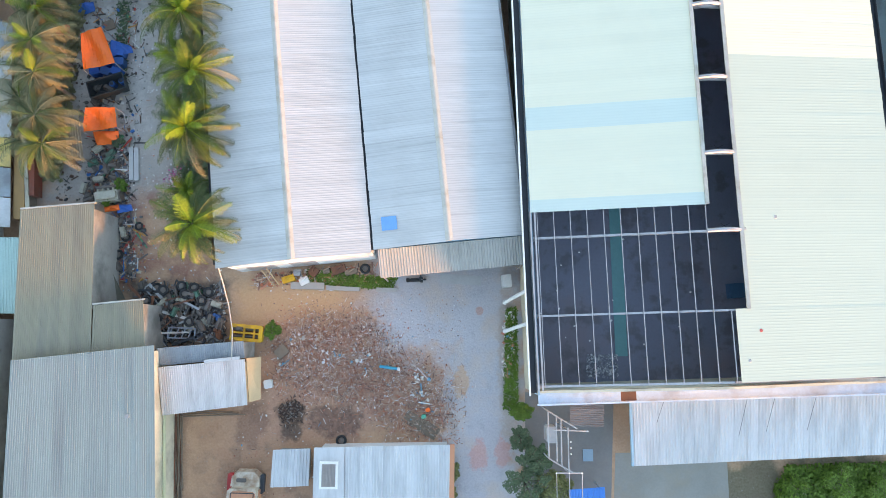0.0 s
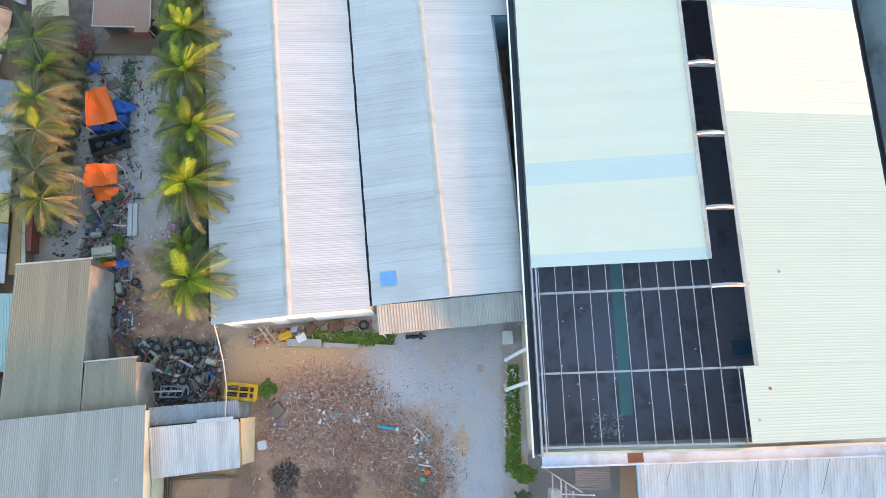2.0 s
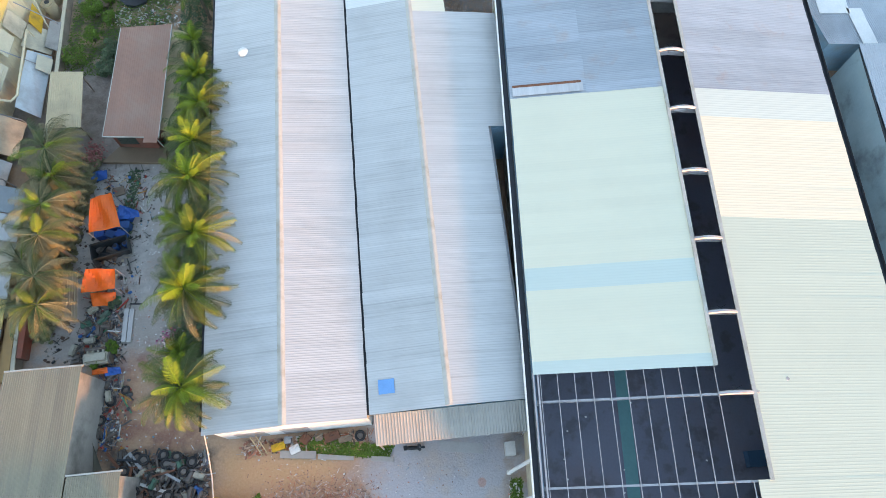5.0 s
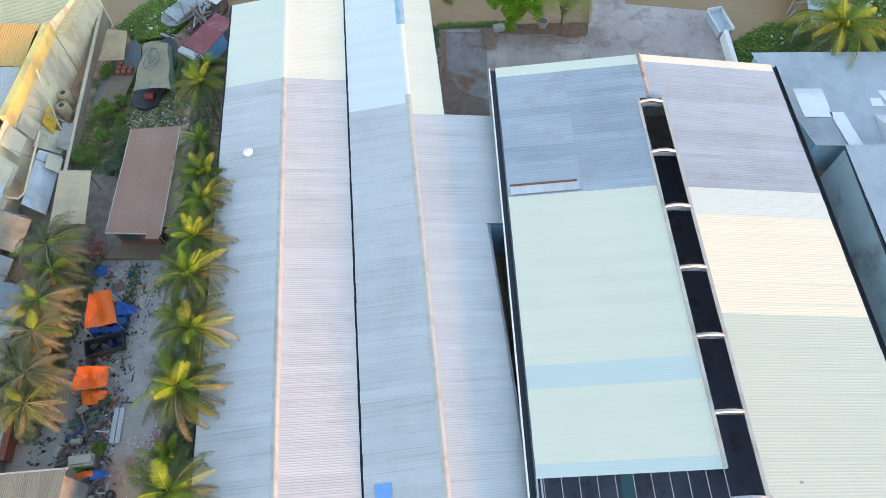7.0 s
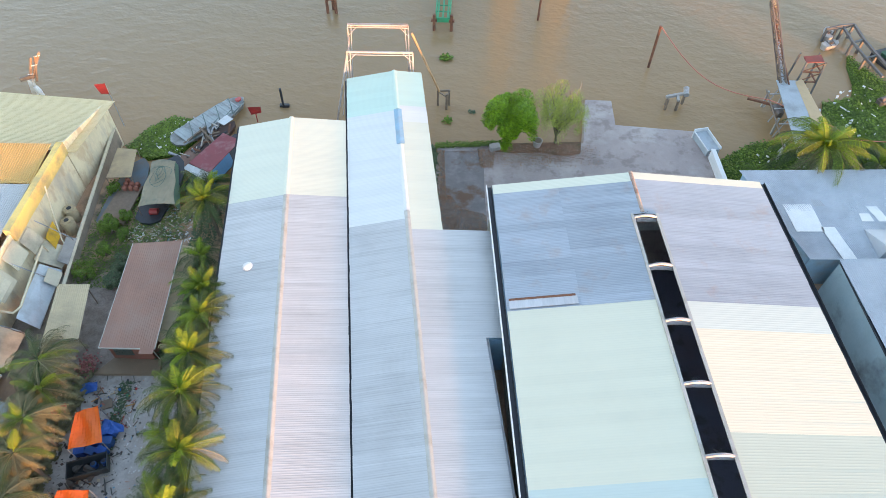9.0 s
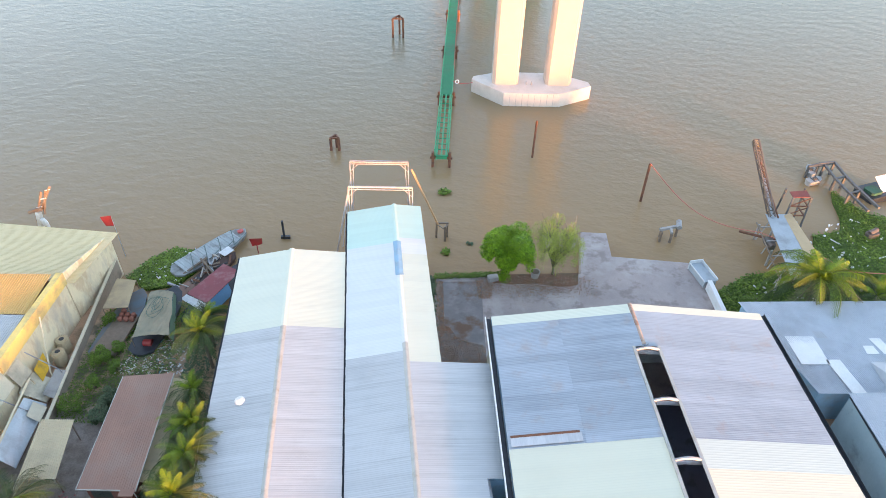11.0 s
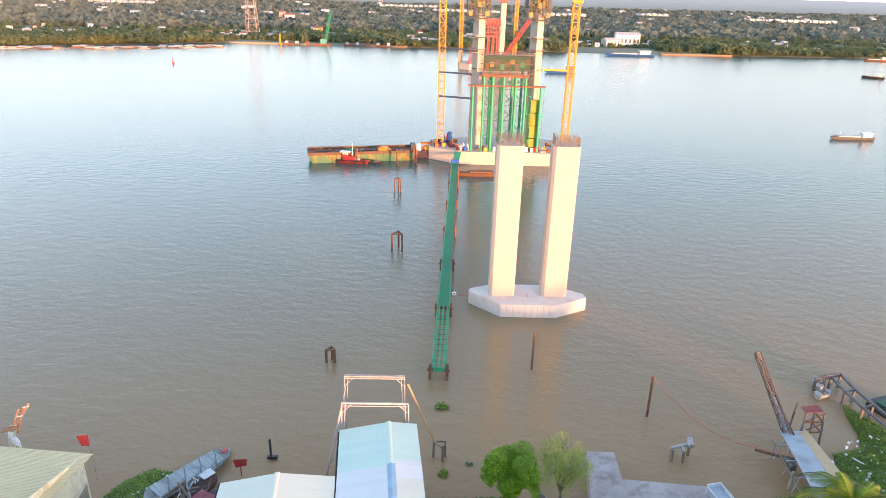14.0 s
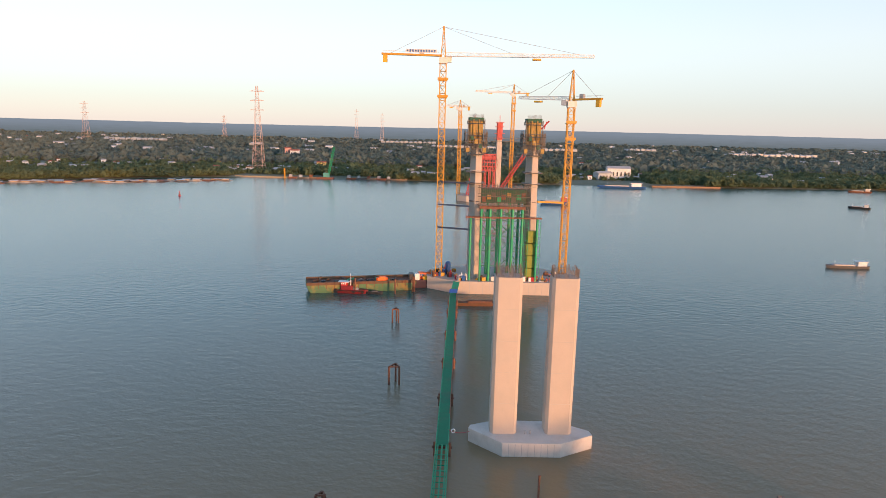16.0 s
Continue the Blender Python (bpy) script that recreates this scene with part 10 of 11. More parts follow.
def old_truck():
    t = thing("old_truck", "old cream and rust-orange truck parked on the earth yard", "truck", (-17.1, -14.2, 2.0), -2)
    CREAM, RUSTY = mat("cream_truck_paint", (0.62, 0.55, 0.44), (0.54, 0.47, 0.38), 1, 0.5, 0, 0.1, 6, stain=(0.3, 0.18, 0.1), sscale=0.8, samount=0.85, slow=0.45), mat("orange_truck_paint", (0.55, 0.26, 0.14), (0.46, 0.22, 0.13), 1, 0.6, 0, 0.1, 6)
    part("chassis", Geo().box(-1.0, 1.0, -4.5, 1.8, 0.5, 0.8), STEEL_DARK, t)
    part("hood", Geo().add([(-1.35, 0.6, 0.7), (1.35, 0.6, 0.7), (1.35, 1.5, 0.7), (0.8, 2.0, 0.7), (-0.8, 2.0, 0.7), (-1.35, 1.5, 0.7), (-1.3, 0.6, 1.7), (1.3, 0.6, 1.7), (1.25, 1.4, 1.6), (0.75, 1.85, 1.5), (-0.75, 1.85, 1.5), (-1.25, 1.4, 1.6)],
                               [(0, 1, 7, 6), (1, 2, 8, 7), (2, 3, 9, 8), (3, 4, 10, 9), (4, 5, 11, 10), (5, 0, 6, 11), (6, 7, 8, 9, 10, 11)]), CREAM, t)
    part("cab", Geo().block(pose(0, -0.3, 1.65), 2.6, 1.8, 1.9, 0.2), CREAM, t)
    part("cab_roof", Geo().block(pose(0.1, -0.3, 2.66), 2.2, 1.4, 0.12, 0.2), RUSTY, t)
    part("mudguard", Geo().block(pose(-1.45, 0.8, 1.1), 0.5, 1.7, 0.5, 0.12), RED_PAINT, t, "dull red mudguard")
    part("mudguard", Geo().block(pose(1.45, 0.8, 1.1), 0.4, 1.7, 0.5, 0.12), STEEL_DARK, t)
    part("engine_opening", Geo().block(pose(-0.35, 1.15, 1.66), 0.9, 0.35, 0.08, 0.08), ENGINE, t)
    part("roof_rack", Geo().bar((-0.9, -0.9, 2.8), (1.1, -0.9, 2.8), 0.07).bar((-0.9, 0.3, 2.8), (1.1, 0.3, 2.8), 0.07).bar((-0.9, -0.9, 2.8), (-0.9, 0.3, 2.8), 0.07).bar((1.1, -0.9, 2.8), (1.1, 0.3, 2.8), 0.07), STEEL_DARK, t)
    part("windscreen", Geo().slab((-1.1, 0.58, 1.75), (1.1, 0.58, 1.75), (1.0, 0.5, 2.4), (-1.0, 0.5, 2.4), 0.02), mat("dark_glass", (0.03, 0.035, 0.04), (0.03, 0.035, 0.04), 1, 0.1), t)
    part("door", Geo().box(-1.36, -1.30, -1.0, 0.4, 0.9, 1.9), RUSTY, t)
    part("door", Geo().box(1.30, 1.36, -1.0, 0.4, 0.9, 1.9), RUSTY, t)
    part("cargo_bed", Geo().box(-1.3, 1.3, -4.6, -1.4, 0.9, 1.05), STEEL_GREY, t)
    for g in (Geo().box(-1.35, -1.25, -4.6, -1.4, 1.05, 1.7), Geo().box(1.25, 1.35, -4.6, -1.4, 1.05, 1.7), Geo().box(-1.25, 1.25, -4.65, -4.55, 1.05, 1.7)):
        part("bed_side", g, RUSTY, t)
    part("load", Geo().block(pose(0.3, -2.2, 1.5), 1.6, 1.2, 0.9, 0.1), STEEL_GREY, t)
    for x in (-1.15, 1.15):
        for y in (0.9, -3.3):
            w = part("wheel", Geo().tube((x - 0.14, y, 0.5), (x + 0.14, y, 0.5), 0.5, 16), BLACK_RUBBER, t)
            part("hub", Geo().tube((x - 0.16, y, 0.5), (x + 0.16, y, 0.5), 0.2, 10), STEEL_RUST, w)


def yellow_mixer():
    t = thing("yellow_machine", "yellow steel machine frame with rollers", "machine", (-17.7, 0.15, 2.0), -5)
    for y, w in ((-0.62, 0.30), (0.0, 0.16), (0.62, 0.34)):
        part("side_rail", Geo().block(pose(0, y, 0.95), 3.0, w, 0.22, 0.05), YELLOW_PAINT, t)
    for x in (-1.42, -0.2, 0.75):
        part("cross_bar", Geo().block(pose(x, 0, 0.9), 0.16, 1.5, 0.18, 0.03), YELLOW_PAINT, t)
    for y in (-0.31, 0.31):
        part("roller", Geo().tube((-1.3, y, 0.72), (1.2, y, 0.72), 0.13, 12), ENGINE, t)
    part("pan", Geo().block(pose(0, 0, 0.36), 2.7, 1.3, 0.08, 0.1), STEEL_RUST, t)
    part("hopper", Geo().block(pose(1.42, 0, 0.9), 0.36, 1.5, 0.7, 0.1), YELLOW_PAINT, t)
    part("gear_wheel", Geo().tube((1.66, 0.25, 0.8), (1.74, 0.25, 0.8), 0.34, 16), ENGINE, t)
    part("motor", Geo().tube((-0.9, 0.35, 1.14), (-0.3, 0.35, 1.14), 0.2, 12), ENGINE, t)
    for x in (-1.35, 1.35):
        for y in (-0.6, 0.6):
            part("leg", Geo().bar((x, y, -0.05), (x, y, 0.85), 0.12), YELLOW_PAINT, t)


def motorbike():
    t = thing("motorbike", "black parked motorbike beside the canopy", "motorbike", (-1.7, 5.2, 2.0), 4)
    for x in (-0.62, 0.62):
        w = part("wheel", Geo().tube((x, -0.06, 0.3), (x, 0.06, 0.3), 0.3, 16), BLACK_RUBBER, t)
        part("hub", Geo().tube((x, -0.08, 0.3), (x, 0.08, 0.3), 0.1, 8), STEEL_GREY, w)
    part("body", Geo().line([(-0.7, 0, 0.62), (-0.3, 0, 0.58), (0.15, 0, 0.5), (0.5, 0, 0.72)], [0.12, 0.2, 0.17, 0.14], 10), STEEL_DARK, t)
    part("leg_shield", Geo().block(pose(0.42, 0, 0.62, 0, -20, 0), 0.14, 0.56, 0.62, 0.06), STEEL_DARK, t)
    part("seat", Geo().line([(-0.78, 0, 0.8), (-0.5, 0, 0.84), (-0.1, 0, 0.78), (0.12, 0, 0.74)], [0.1, 0.17, 0.16, 0.08], 10), BLACK_RUBBER, t)
    part("front_mudguard", Geo().block(pose(0.64, 0, 0.63), 0.44, 0.16, 0.06, 0.05), STEEL_DARK, t)
    part("fork", Geo().bar((0.62, 0, 0.3), (0.42, 0, 0.95), 0.08), STEEL_GREY, t)
    part("handlebar", Geo().tube((0.4, -0.36, 1.0), (0.4, 0.36, 1.0), 0.035, 6), STEEL_DARK, t)
    for y in (-0.34, 0.34):
        part("mirror", Geo().block(pose(0.4, y, 1.18), 0.04, 0.12, 0.09, 0.02), STEEL_DARK, t)
    part("rear_box", Geo().block(pose(-0.82, 0, 0.95), 0.34, 0.4, 0.28, 0.06), BLACK_RUBBER, t)


def machine_bed():
    """A blue-grey machine bed: two long beams with braces, beside the pale rails."""
    t = thing("machine_bed", "pale blue-grey lattice machine frame on the scrap pile", "machine frame", (-23.8, 0.15, 2.75), -2, "")
    paint = mat("faded_blue_grey_frame", (0.40, 0.43, 0.50), (0.32, 0.34, 0.40), 1, 0.6, 0, 0.1, 8, stain=(0.2, 0.14, 0.1), sscale=0.8)
    for y in (-0.48, 0.48):
        part("beam", Geo().bar((-1.3, y, 0), (1.3, y, 0), 0.12, 0.14), paint, t)
    for k in range(5):
        part("brace", Geo().bar((-1.25 + 0.62 * k, -0.48, 0), (-1.25 + 0.62 * min(4, k + 0.6), 0.48, 0.02), 0.09, 0.1), paint, t)
    for x in (-1.25, 1.25):
        part("end_bar", Geo().bar((x, -0.5, 0), (x, 0.5, 0), 0.12, 0.16), paint, t)
        for y in (-0.48, 0.48):
            part("leg", Geo().bar((x, y, -0.8), (x, y, 0), 0.1), paint, t)


old_truck()
yellow_mixer()
motorbike()
machine_bed()
solid("steel_rail", Geo().bar((-26.7, 0.13, 2.7), (-23.0, 0.22, 2.95), 0.16, 0.2).bar((-26.4, 0.1, 1.9), (-26.4, 0.14, 2.75), 0.14), STEEL_WHITE, "long pale steel rail across the scrap pile", "scrap rail", group="scrap rails")
solid("pale_beam", Geo().bar((-25.7, 2.15, 2.75), (-23.0, 1.4, 2.6), 0.26, 0.24).bar((-25.4, 2.05, 1.9), (-25.4, 2.05, 2.7), 0.16).bar((-23.3, 1.5, 1.9), (-23.3, 1.5, 2.6), 0.16), STEEL_WHITE, "broad pale beam lying over scrap engines", "scrap beam")
for x, y, m_, w in ((-20.5, 1.4, BLUE_PAINT, "blue-painted pump standing among scrap"), (-27.0, -0.45, RED_PAINT, "red-painted pump standing among scrap"), (-20.5, -0.1, STEEL_RUST, "rusty pump casing beside the yellow machine"), (-25.6, 3.0, ENGINE_PALE, "cream pump casing among scrap engines"), (-23.8, 3.1, ENGINE_PALE, "cream pump casing among scrap engines")):
    t = thing("scrap_pump", w, "scrap pump", (x, y, 2.0), rnd(0, 180), "scrap pumps")
    part("casing", Geo().line([(-0.12, 0, 0.55), (0, 0, 0.55), (0.28, 0, 0.55), (0.4, 0, 0.55)], [0.3, 0.46, 0.46, 0.26], 14), m_, t)
    part("shaft", Geo().tube((-0.7, 0, 0.55), (0.7, 0, 0.55), 0.09, 8), ENGINE, t)
    part("outlet", Geo().tube((0.12, 0.2, 0.7), (0.12, 0.55, 1.1), 0.16, 10), m_, t)
    part("foot", Geo().block(pose(0.1, 0, 0.1), 0.8, 0.7, 0.24, 0.05), m_, t)
t = thing("fence_panel", "pale stack of leaning timber ladders by the wall", "ladder", (-15.6, 5.2, 2.0), 15)
for k in range(2):
    part("stile", Geo().bar((k * 0.5, -0.6, 0.1), (k * 0.5 - 0.3, 0.9, 2.4), 0.08), TIMBER_PALE, t)
for k in range(5):
    part("rung", Geo().bar((-0.05 * k, -0.5 + 0.28 * k, 0.3 + 0.4 * k), (0.5 - 0.05 * k, -0.5 + 0.28 * k, 0.3 + 0.4 * k), 0.06), TIMBER_PALE, t)
for i, (x, y, m_) in enumerate(((-14.0, 5.3, YELLOW_PAINT), (-13.2, 5.9, STEEL_GREY), (-11.6, 6.0, STEEL_RUST), (-10.4, 6.1, WOOD), (-9.2, 6.2, STEEL_RUST), (-8.0, 6.0, WOOD), (-12.5, 5.1, WHITE_PAINT))):
    g = Geo().block(pose(0, 0, 0.3), rnd(0.6, 1.4), rnd(0.5, 0.9), rnd(0.4, 0.8), 0.06).bar((-0.3, 0, 0.5), (0.5, 0.2, 1.0), 0.12)
    solid("scrap_box", g, m_, "scrap box stored against the warehouse wall", "scrap", (x, y, 2.0), rnd(0, 60), "scrap along the warehouse wall")
g = Geo().block(pose(0, 0, 0.5), 0.9, 1.2, 1.0, 0.04)
t = thing("switch_cabinet", "white electrical cabinet beside the hall wall", "cabinet", (6.9, 5.1, 2.0), 4)
part("body", g, WHITE_PAINT, t)
part("plinth", Geo().block(pose(0, 0, 0.04), 1.0, 1.3, 0.08), CONCRETE, t)
for a, b in (((6.6, 3.0, 3.0), (8.4, 4.0, 6.2)), ((6.6, 0.3, 3.0), (8.4, 1.0, 6.0))):
    t = thing("rain_spout", "thick white rain spout leaning from the hall wall", "spout", group="rain spouts")
    part("pipe", Geo().tube(a, b, 0.17, 12), WHITE_PAINT, t)
    part("collar", Geo().tube(Vector(a).lerp(Vector(b), 0.02), Vector(a).lerp(Vector(b), 0.1), 0.22, 12), WHITE_PAINT, t)
    part("foot", Geo().bar((a[0], a[1], 1.9), (a[0], a[1], 2.95), 0.2), CONCRETE, t)
for i in range(3):
    solid("bamboo_pole", Geo().line([(-23.9, -7.3 - 0.16 * i, 2.12), (-21.4, -7.1 - 0.2 * i, 2.2), (-18.9 + 0.6 * i, -7.2 - 0.1 * i, 2.1)], [0.06, 0.055, 0.045], 6), WOOD, "brown bamboo pole lying under the shed eave", "bamboo pole", group="bamboo bundle")
# planks, bamboo, rope
for i in range(6):
    solid("plank", Geo().block(pose(0, 0, 0.06 + 0.05 * (i % 2)), 3.5, 0.2, 0.07), WOOD, "grey weathered plank lying on the earth", "plank", (-1.5 + 0.1 * i, -8.85 + 0.17 * i, 2.0), -32 + rnd(-3, 3), "stack of planks")
for i in range(26):
    x0, x1 = -24.7 + rnd(0, 1.2), -24.3 + rnd(0, 1.3)
    solid("bamboo_pole", Geo().line([(x0, rnd(-8.4, -7.0), 2.1 + 0.1 * (i % 4)), ((x0 + x1) / 2, -11.2, 2.2 + 0.1 * (i % 4)), (x1, rnd(-18.6, -13.6), 2.1 + 0.1 * (i % 4))], [0.06, 0.055, 0.045], 6), WOOD if i % 3 else STEEL_RUST, "brown bamboo pole in a bundle beside the shed", "bamboo pole", group="bamboo bundle")
rope = [(-18.9, 6.3, 8.6), (-18.6, 4.6, 7.6), (-18.3, 2.6, 6.6), (-18.0, 0.4, 6.2), (-17.9, -2.2, 6.4)]
solid("pale_rope", Geo().line(rope, [0.055] * 5, 6), mat("pale_rope", (0.52, 0.48, 0.42), (0.44, 0.40, 0.35), 2, 0.8), "pale thick rope strung from warehouse to shed", "rope")
solid("white_basin", Geo().block(pose(0, 0, 0.3), 0.75, 0.8, 0.6, 0.12), WHITE_PAINT, "white plastic basin on the ground", "basin", (-15.6, -4.6, 2.0), 10)
t = thing("blue_pipe", "cyan plastic pipe lying on the debris", "pipe", (-4.3, -3.1, 2.2), -8)
part("tube", Geo().tube((-0.9, 0, 0), (0.9, 0, 0), 0.14, 10), mat("cyan_plastic", (0.05, 0.35, 0.50), (0.04, 0.30, 0.42), 1, 0.4), t)
part("socket", Geo().tube((0.8, 0, 0), (1.05, 0, 0), 0.18, 10), WHITE_PAINT, t)
for i, (x, y) in enumerate(((-0.6, -7.0), (-1.0, -7.6))):
    solid("plastic_can", Geo().block(pose(0, 0, 0.25), 0.45, 0.35, 0.5, 0.1), TARP_ORANGE if i == 0 else mat("green_can", (0.1, 0.45, 0.3)), "coloured plastic can on the debris", "can", (x, y, 2.05), 20, "plastic cans")
g = Geo()
for _ in range(420):
    q = Vector((r.gauss(0, 0.55), r.gauss(0, 0.5), 0))
    q.z = max(0.02, 0.5 - q.length * 0.3) * r.random()
    g.bar(q, q + Vector((r.uniform(-0.3, 0.3), r.uniform(-0.3, 0.3), r.uniform(0, 0.1))), 0.06)
solid("charred_heap", g, mixed("charred_wood", [(0.06, 0.04, 0.03), (0.09, 0.055, 0.04), (0.14, 0.08, 0.055), (0.30, 0.20, 0.15), (0.08, 0.05, 0.04), (0.42, 0.38, 0.34)]), "charred heap of burnt wood", "burnt wood", (-13.4, -7.2, 2.0), kind="stuff")
# pipe platform and cables in the side yard
t = thing("pipe_frame", "white steel pipe frame with insulators in the side yard", "pipe frame")
for a, b in (((9.9, -6.6, 7.0), (12.4, -8.1, 7.0)), ((9.9, -6.6, 7.0), (9.9, -10.6, 7.0)), ((9.9, -10.6, 7.0), (12.0, -11.8, 7.0)), ((10.4, -8.2, 7.0), (13.3, -8.3, 7.0)), ((10.5, -11.8, 7.0), (12.7, -11.8, 7.0)),
             ((11.6, -8.0, 7.0), (11.6, -11.8, 7.0)), ((10.6, -7.0, 7.0), (10.6, -10.9, 7.0)), ((11.0, -7.3, 7.0), (11.0, -11.2, 7.0)), ((9.9, -6.6, 2.0), (9.9, -6.6, 7.0)), ((9.9, -10.6, 2.0), (9.9, -10.6, 7.0)), ((11.6, -8.2, 2.0), (11.6, -8.2, 7.0)), ((11.6, -11.8, 2.0), (11.6, -11.8, 7.0))):
    part("tube", Geo().tube(a, b, 0.06, 8), STEEL_GREY, t)
for p in ((10.5, -11.8, 7), (11.6, -11.8, 7), (12.7, -11.8, 7), (11.8, -9.2, 7), (11.8, -9.7, 7), (11.8, -10.2, 7), (13.3, -8.3, 7)):
    part("insulator", Geo().line([(0, 0, 0), (0, 0, 0.12), (0, 0, 0.26)], [0.05, 0.08, 0.04], 8), WHITE_PAINT, t).location = p
part("transformer", Geo().block(pose(10.3, -8.7, 5.6), 0.9, 1.4, 1.6, 0.12), STEEL_GREY, t)
for x in (10.5, 11.6, 12.7):
    cable = [(x, -11.8, 7.2), (x + 0.1, -14, 6.6), (x + 0.3, -18, 6.8)]
    solid("power_cable", Geo().line(cable, [0.03] * 3, 5), STEEL_GREY, "thin power cable from the pipe frame", "cable", group="power cables")
solid("ground_hatch", Geo().block(pose(0, 0, 0.06), 0.95, 1.1, 0.1, 0.03), mat("blue_hatch", (0.28, 0.40, 0.50), (0.24, 0.35, 0.44), 1, 0.5), "pale blue ground hatch in the side yard", "hatch", (14.4, -11.2, 2.0), 0)

# ---- the far bank ----
def foliage(name, spots, leaves, material, label, size=0.34, seed=5):
    """Many ragged crowns as one stuff object, each a cloud of leaf sprays; spots: x, y, z, width, height."""
    rng = np.random.default_rng(seed)
    s = np.array(spots)
    n = len(s)
    d = rng.standard_normal((n, leaves, 3))
    d /= np.linalg.norm(d, axis=2, keepdims=True)
    d[:, :, 2] = np.abs(d[:, :, 2]) * 1.25 - 0.45
    d *= rng.uniform(0.45, 1.0, (n, leaves, 1))
    span = np.stack([s[:, 3] / 2, s[:, 3] / 2, s[:, 4] * 0.55], -1)[:, None]
    c = d * span + (s[:, :3] + np.stack([0 * s[:, 0], 0 * s[:, 0], s[:, 4] * 0.45], -1))[:, None]
    k = (s[:, 3] * size)[:, None, None] * rng.uniform(0.6, 1.3, (n, leaves, 1))
    a = rng.standard_normal((n, leaves, 3))
    a /= np.linalg.norm(a, axis=2, keepdims=True)
    b = np.cross(a, d + rng.standard_normal((n, leaves, 3)) * 0.35)
    b /= np.linalg.norm(b, axis=2, keepdims=True) + 1e-9
    v = np.stack([c - a * k, c + b * k * 0.7, c + a * k, c - b * k * 0.7], 2).reshape(-1, 3)
    f = np.arange(len(v)).reshape(-1, 4)
    me = bpy.data.meshes.new(name)
    me.from_pydata(v.tolist(), [], f.tolist())
    me.materials.append(material)
    tagged(new(name, me), label, "woods", kind="stuff")


def far_palms(name, spots, material, label):
    """Slim distant palms, each a stem with a star of drooping fronds; spots: x, y, z, height."""
    g = Geo()
    r = random.Random(8)
    for x, y, z, h in spots:
        top = Vector((x + r.uniform(-1, 1), y, z + h))
        g.bar((x, y, z), top, 0.35)
        for k in range(9):
            a = k * 0.7 + r.uniform(-0.2, 0.2)
            w = Vector((math.cos(a), math.sin(a), 0))
            n = Vector((-w.y, w.x, 0)) * 0.55
            m = top + w * 1.9 + Vector((0, 0, r.uniform(0.3, 1.1)))
            e = top + w * 3.6 + Vector((0, 0, r.uniform(-1.8, -0.2)))
            g.add([top, m - n, e, m + n], [(0, 1, 2, 3)])
    tagged(new(name, g.mesh(name, material)), label, "palms", kind="stuff")


# both far leaf greens are lightened, the farther one greyer, to imitate haze
FAR_LEAF = mat("far_tree_leaf", (0.165, 0.215, 0.12), (0.135, 0.18, 0.10), 0.05, 0.8, 0, 0.0, 0.6, stain=(0.16, 0.17, 0.065), sscale=0.02, samount=0.6, island=0.15, spec=0.15)
FAR_LEAF_HAZED = mat("hazed_wood_leaf", (0.18, 0.22, 0.19), (0.155, 0.195, 0.17), 0.01, 0.9, 0, 0.0, 0.3, island=0.15, spec=0.15)
for m_ in (FAR_LEAF, FAR_LEAF_HAZED):   # thin leaves let half of the light through
    n_, l_ = m_.node_tree.nodes, m_.node_tree.links
    glow, mix_ = n_.new("ShaderNodeBsdfTranslucent"), n_.new("ShaderNodeMixShader")
    l_.new(n_["Principled BSDF"].inputs["Base Color"].links[0].from_socket, glow.inputs["Color"])
    l_.new(n_["Principled BSDF"].outputs[0], mix_.inputs[1])
    l_.new(glow.outputs[0], mix_.inputs[2])
    mix_.inputs[0].default_value = 0.5
    l_.new(mix_.outputs[0], n_["Material Output"].inputs["Surface"])
rng = np.random.default_rng(11)
front, back, stems = [], [], []
for i in range(15000):
    x = rng.uniform(-900, 900)
    f = lerp_table(FAR_SHORE, x)
    y = f + 1 + (rng.uniform(0, 24) if i < 2600 else 20 + rng.exponential(130))
    if y > f + 700 or (-240 < x < -60 and y < f + 22) or (150 < x < 265 and y < f + 60) or (265 < x < 330 and y < f + 16):
        continue
    h = rng.uniform(3.5, 9.5) * (1.1 if y < f + 40 else 0.9) * (0.75 + 0.5 * abs(math.sin(x * 0.013) * math.cos(x * 0.031 + y * 0.01)))
    if i % 9 == 0:
        stems.append((x, y, 1.0, h * rng.uniform(1.0, 1.5)))
    (front if i < 2600 else back).append((x, y, 0.6, h * rng.uniform(0.7, 1.5), h))
foliage("riverside_woods", front, 54, FAR_LEAF, "dense green riverside trees along the far bank", 0.17, 5)
foliage("riverside_woods", back, 26, FAR_LEAF, "green trees and palms behind the far bank", 0.24, 6)
far_palms("riverside_palms", stems, FAR_LEAF, "slim palms standing over the far bank's trees")
spots = []
for _ in range(15000):
    y = 1000 + 2000 * rng.random() ** 1.4
    x = rng.uniform(-1, 1) * (y * 0.85 + 150)
    f = lerp_table(FAR_SHORE, x)
    if y < f + 250:
        continue
    h = rng.uniform(5, 11)
    spots.append((x, y, 1.0, h * rng.uniform(1.2, 3.0), h * rng.uniform(0.6, 1)))
foliage("distant_woods", spots, 14, FAR_LEAF_HAZED, "distant green woods reaching to the horizon", 0.28, 7)


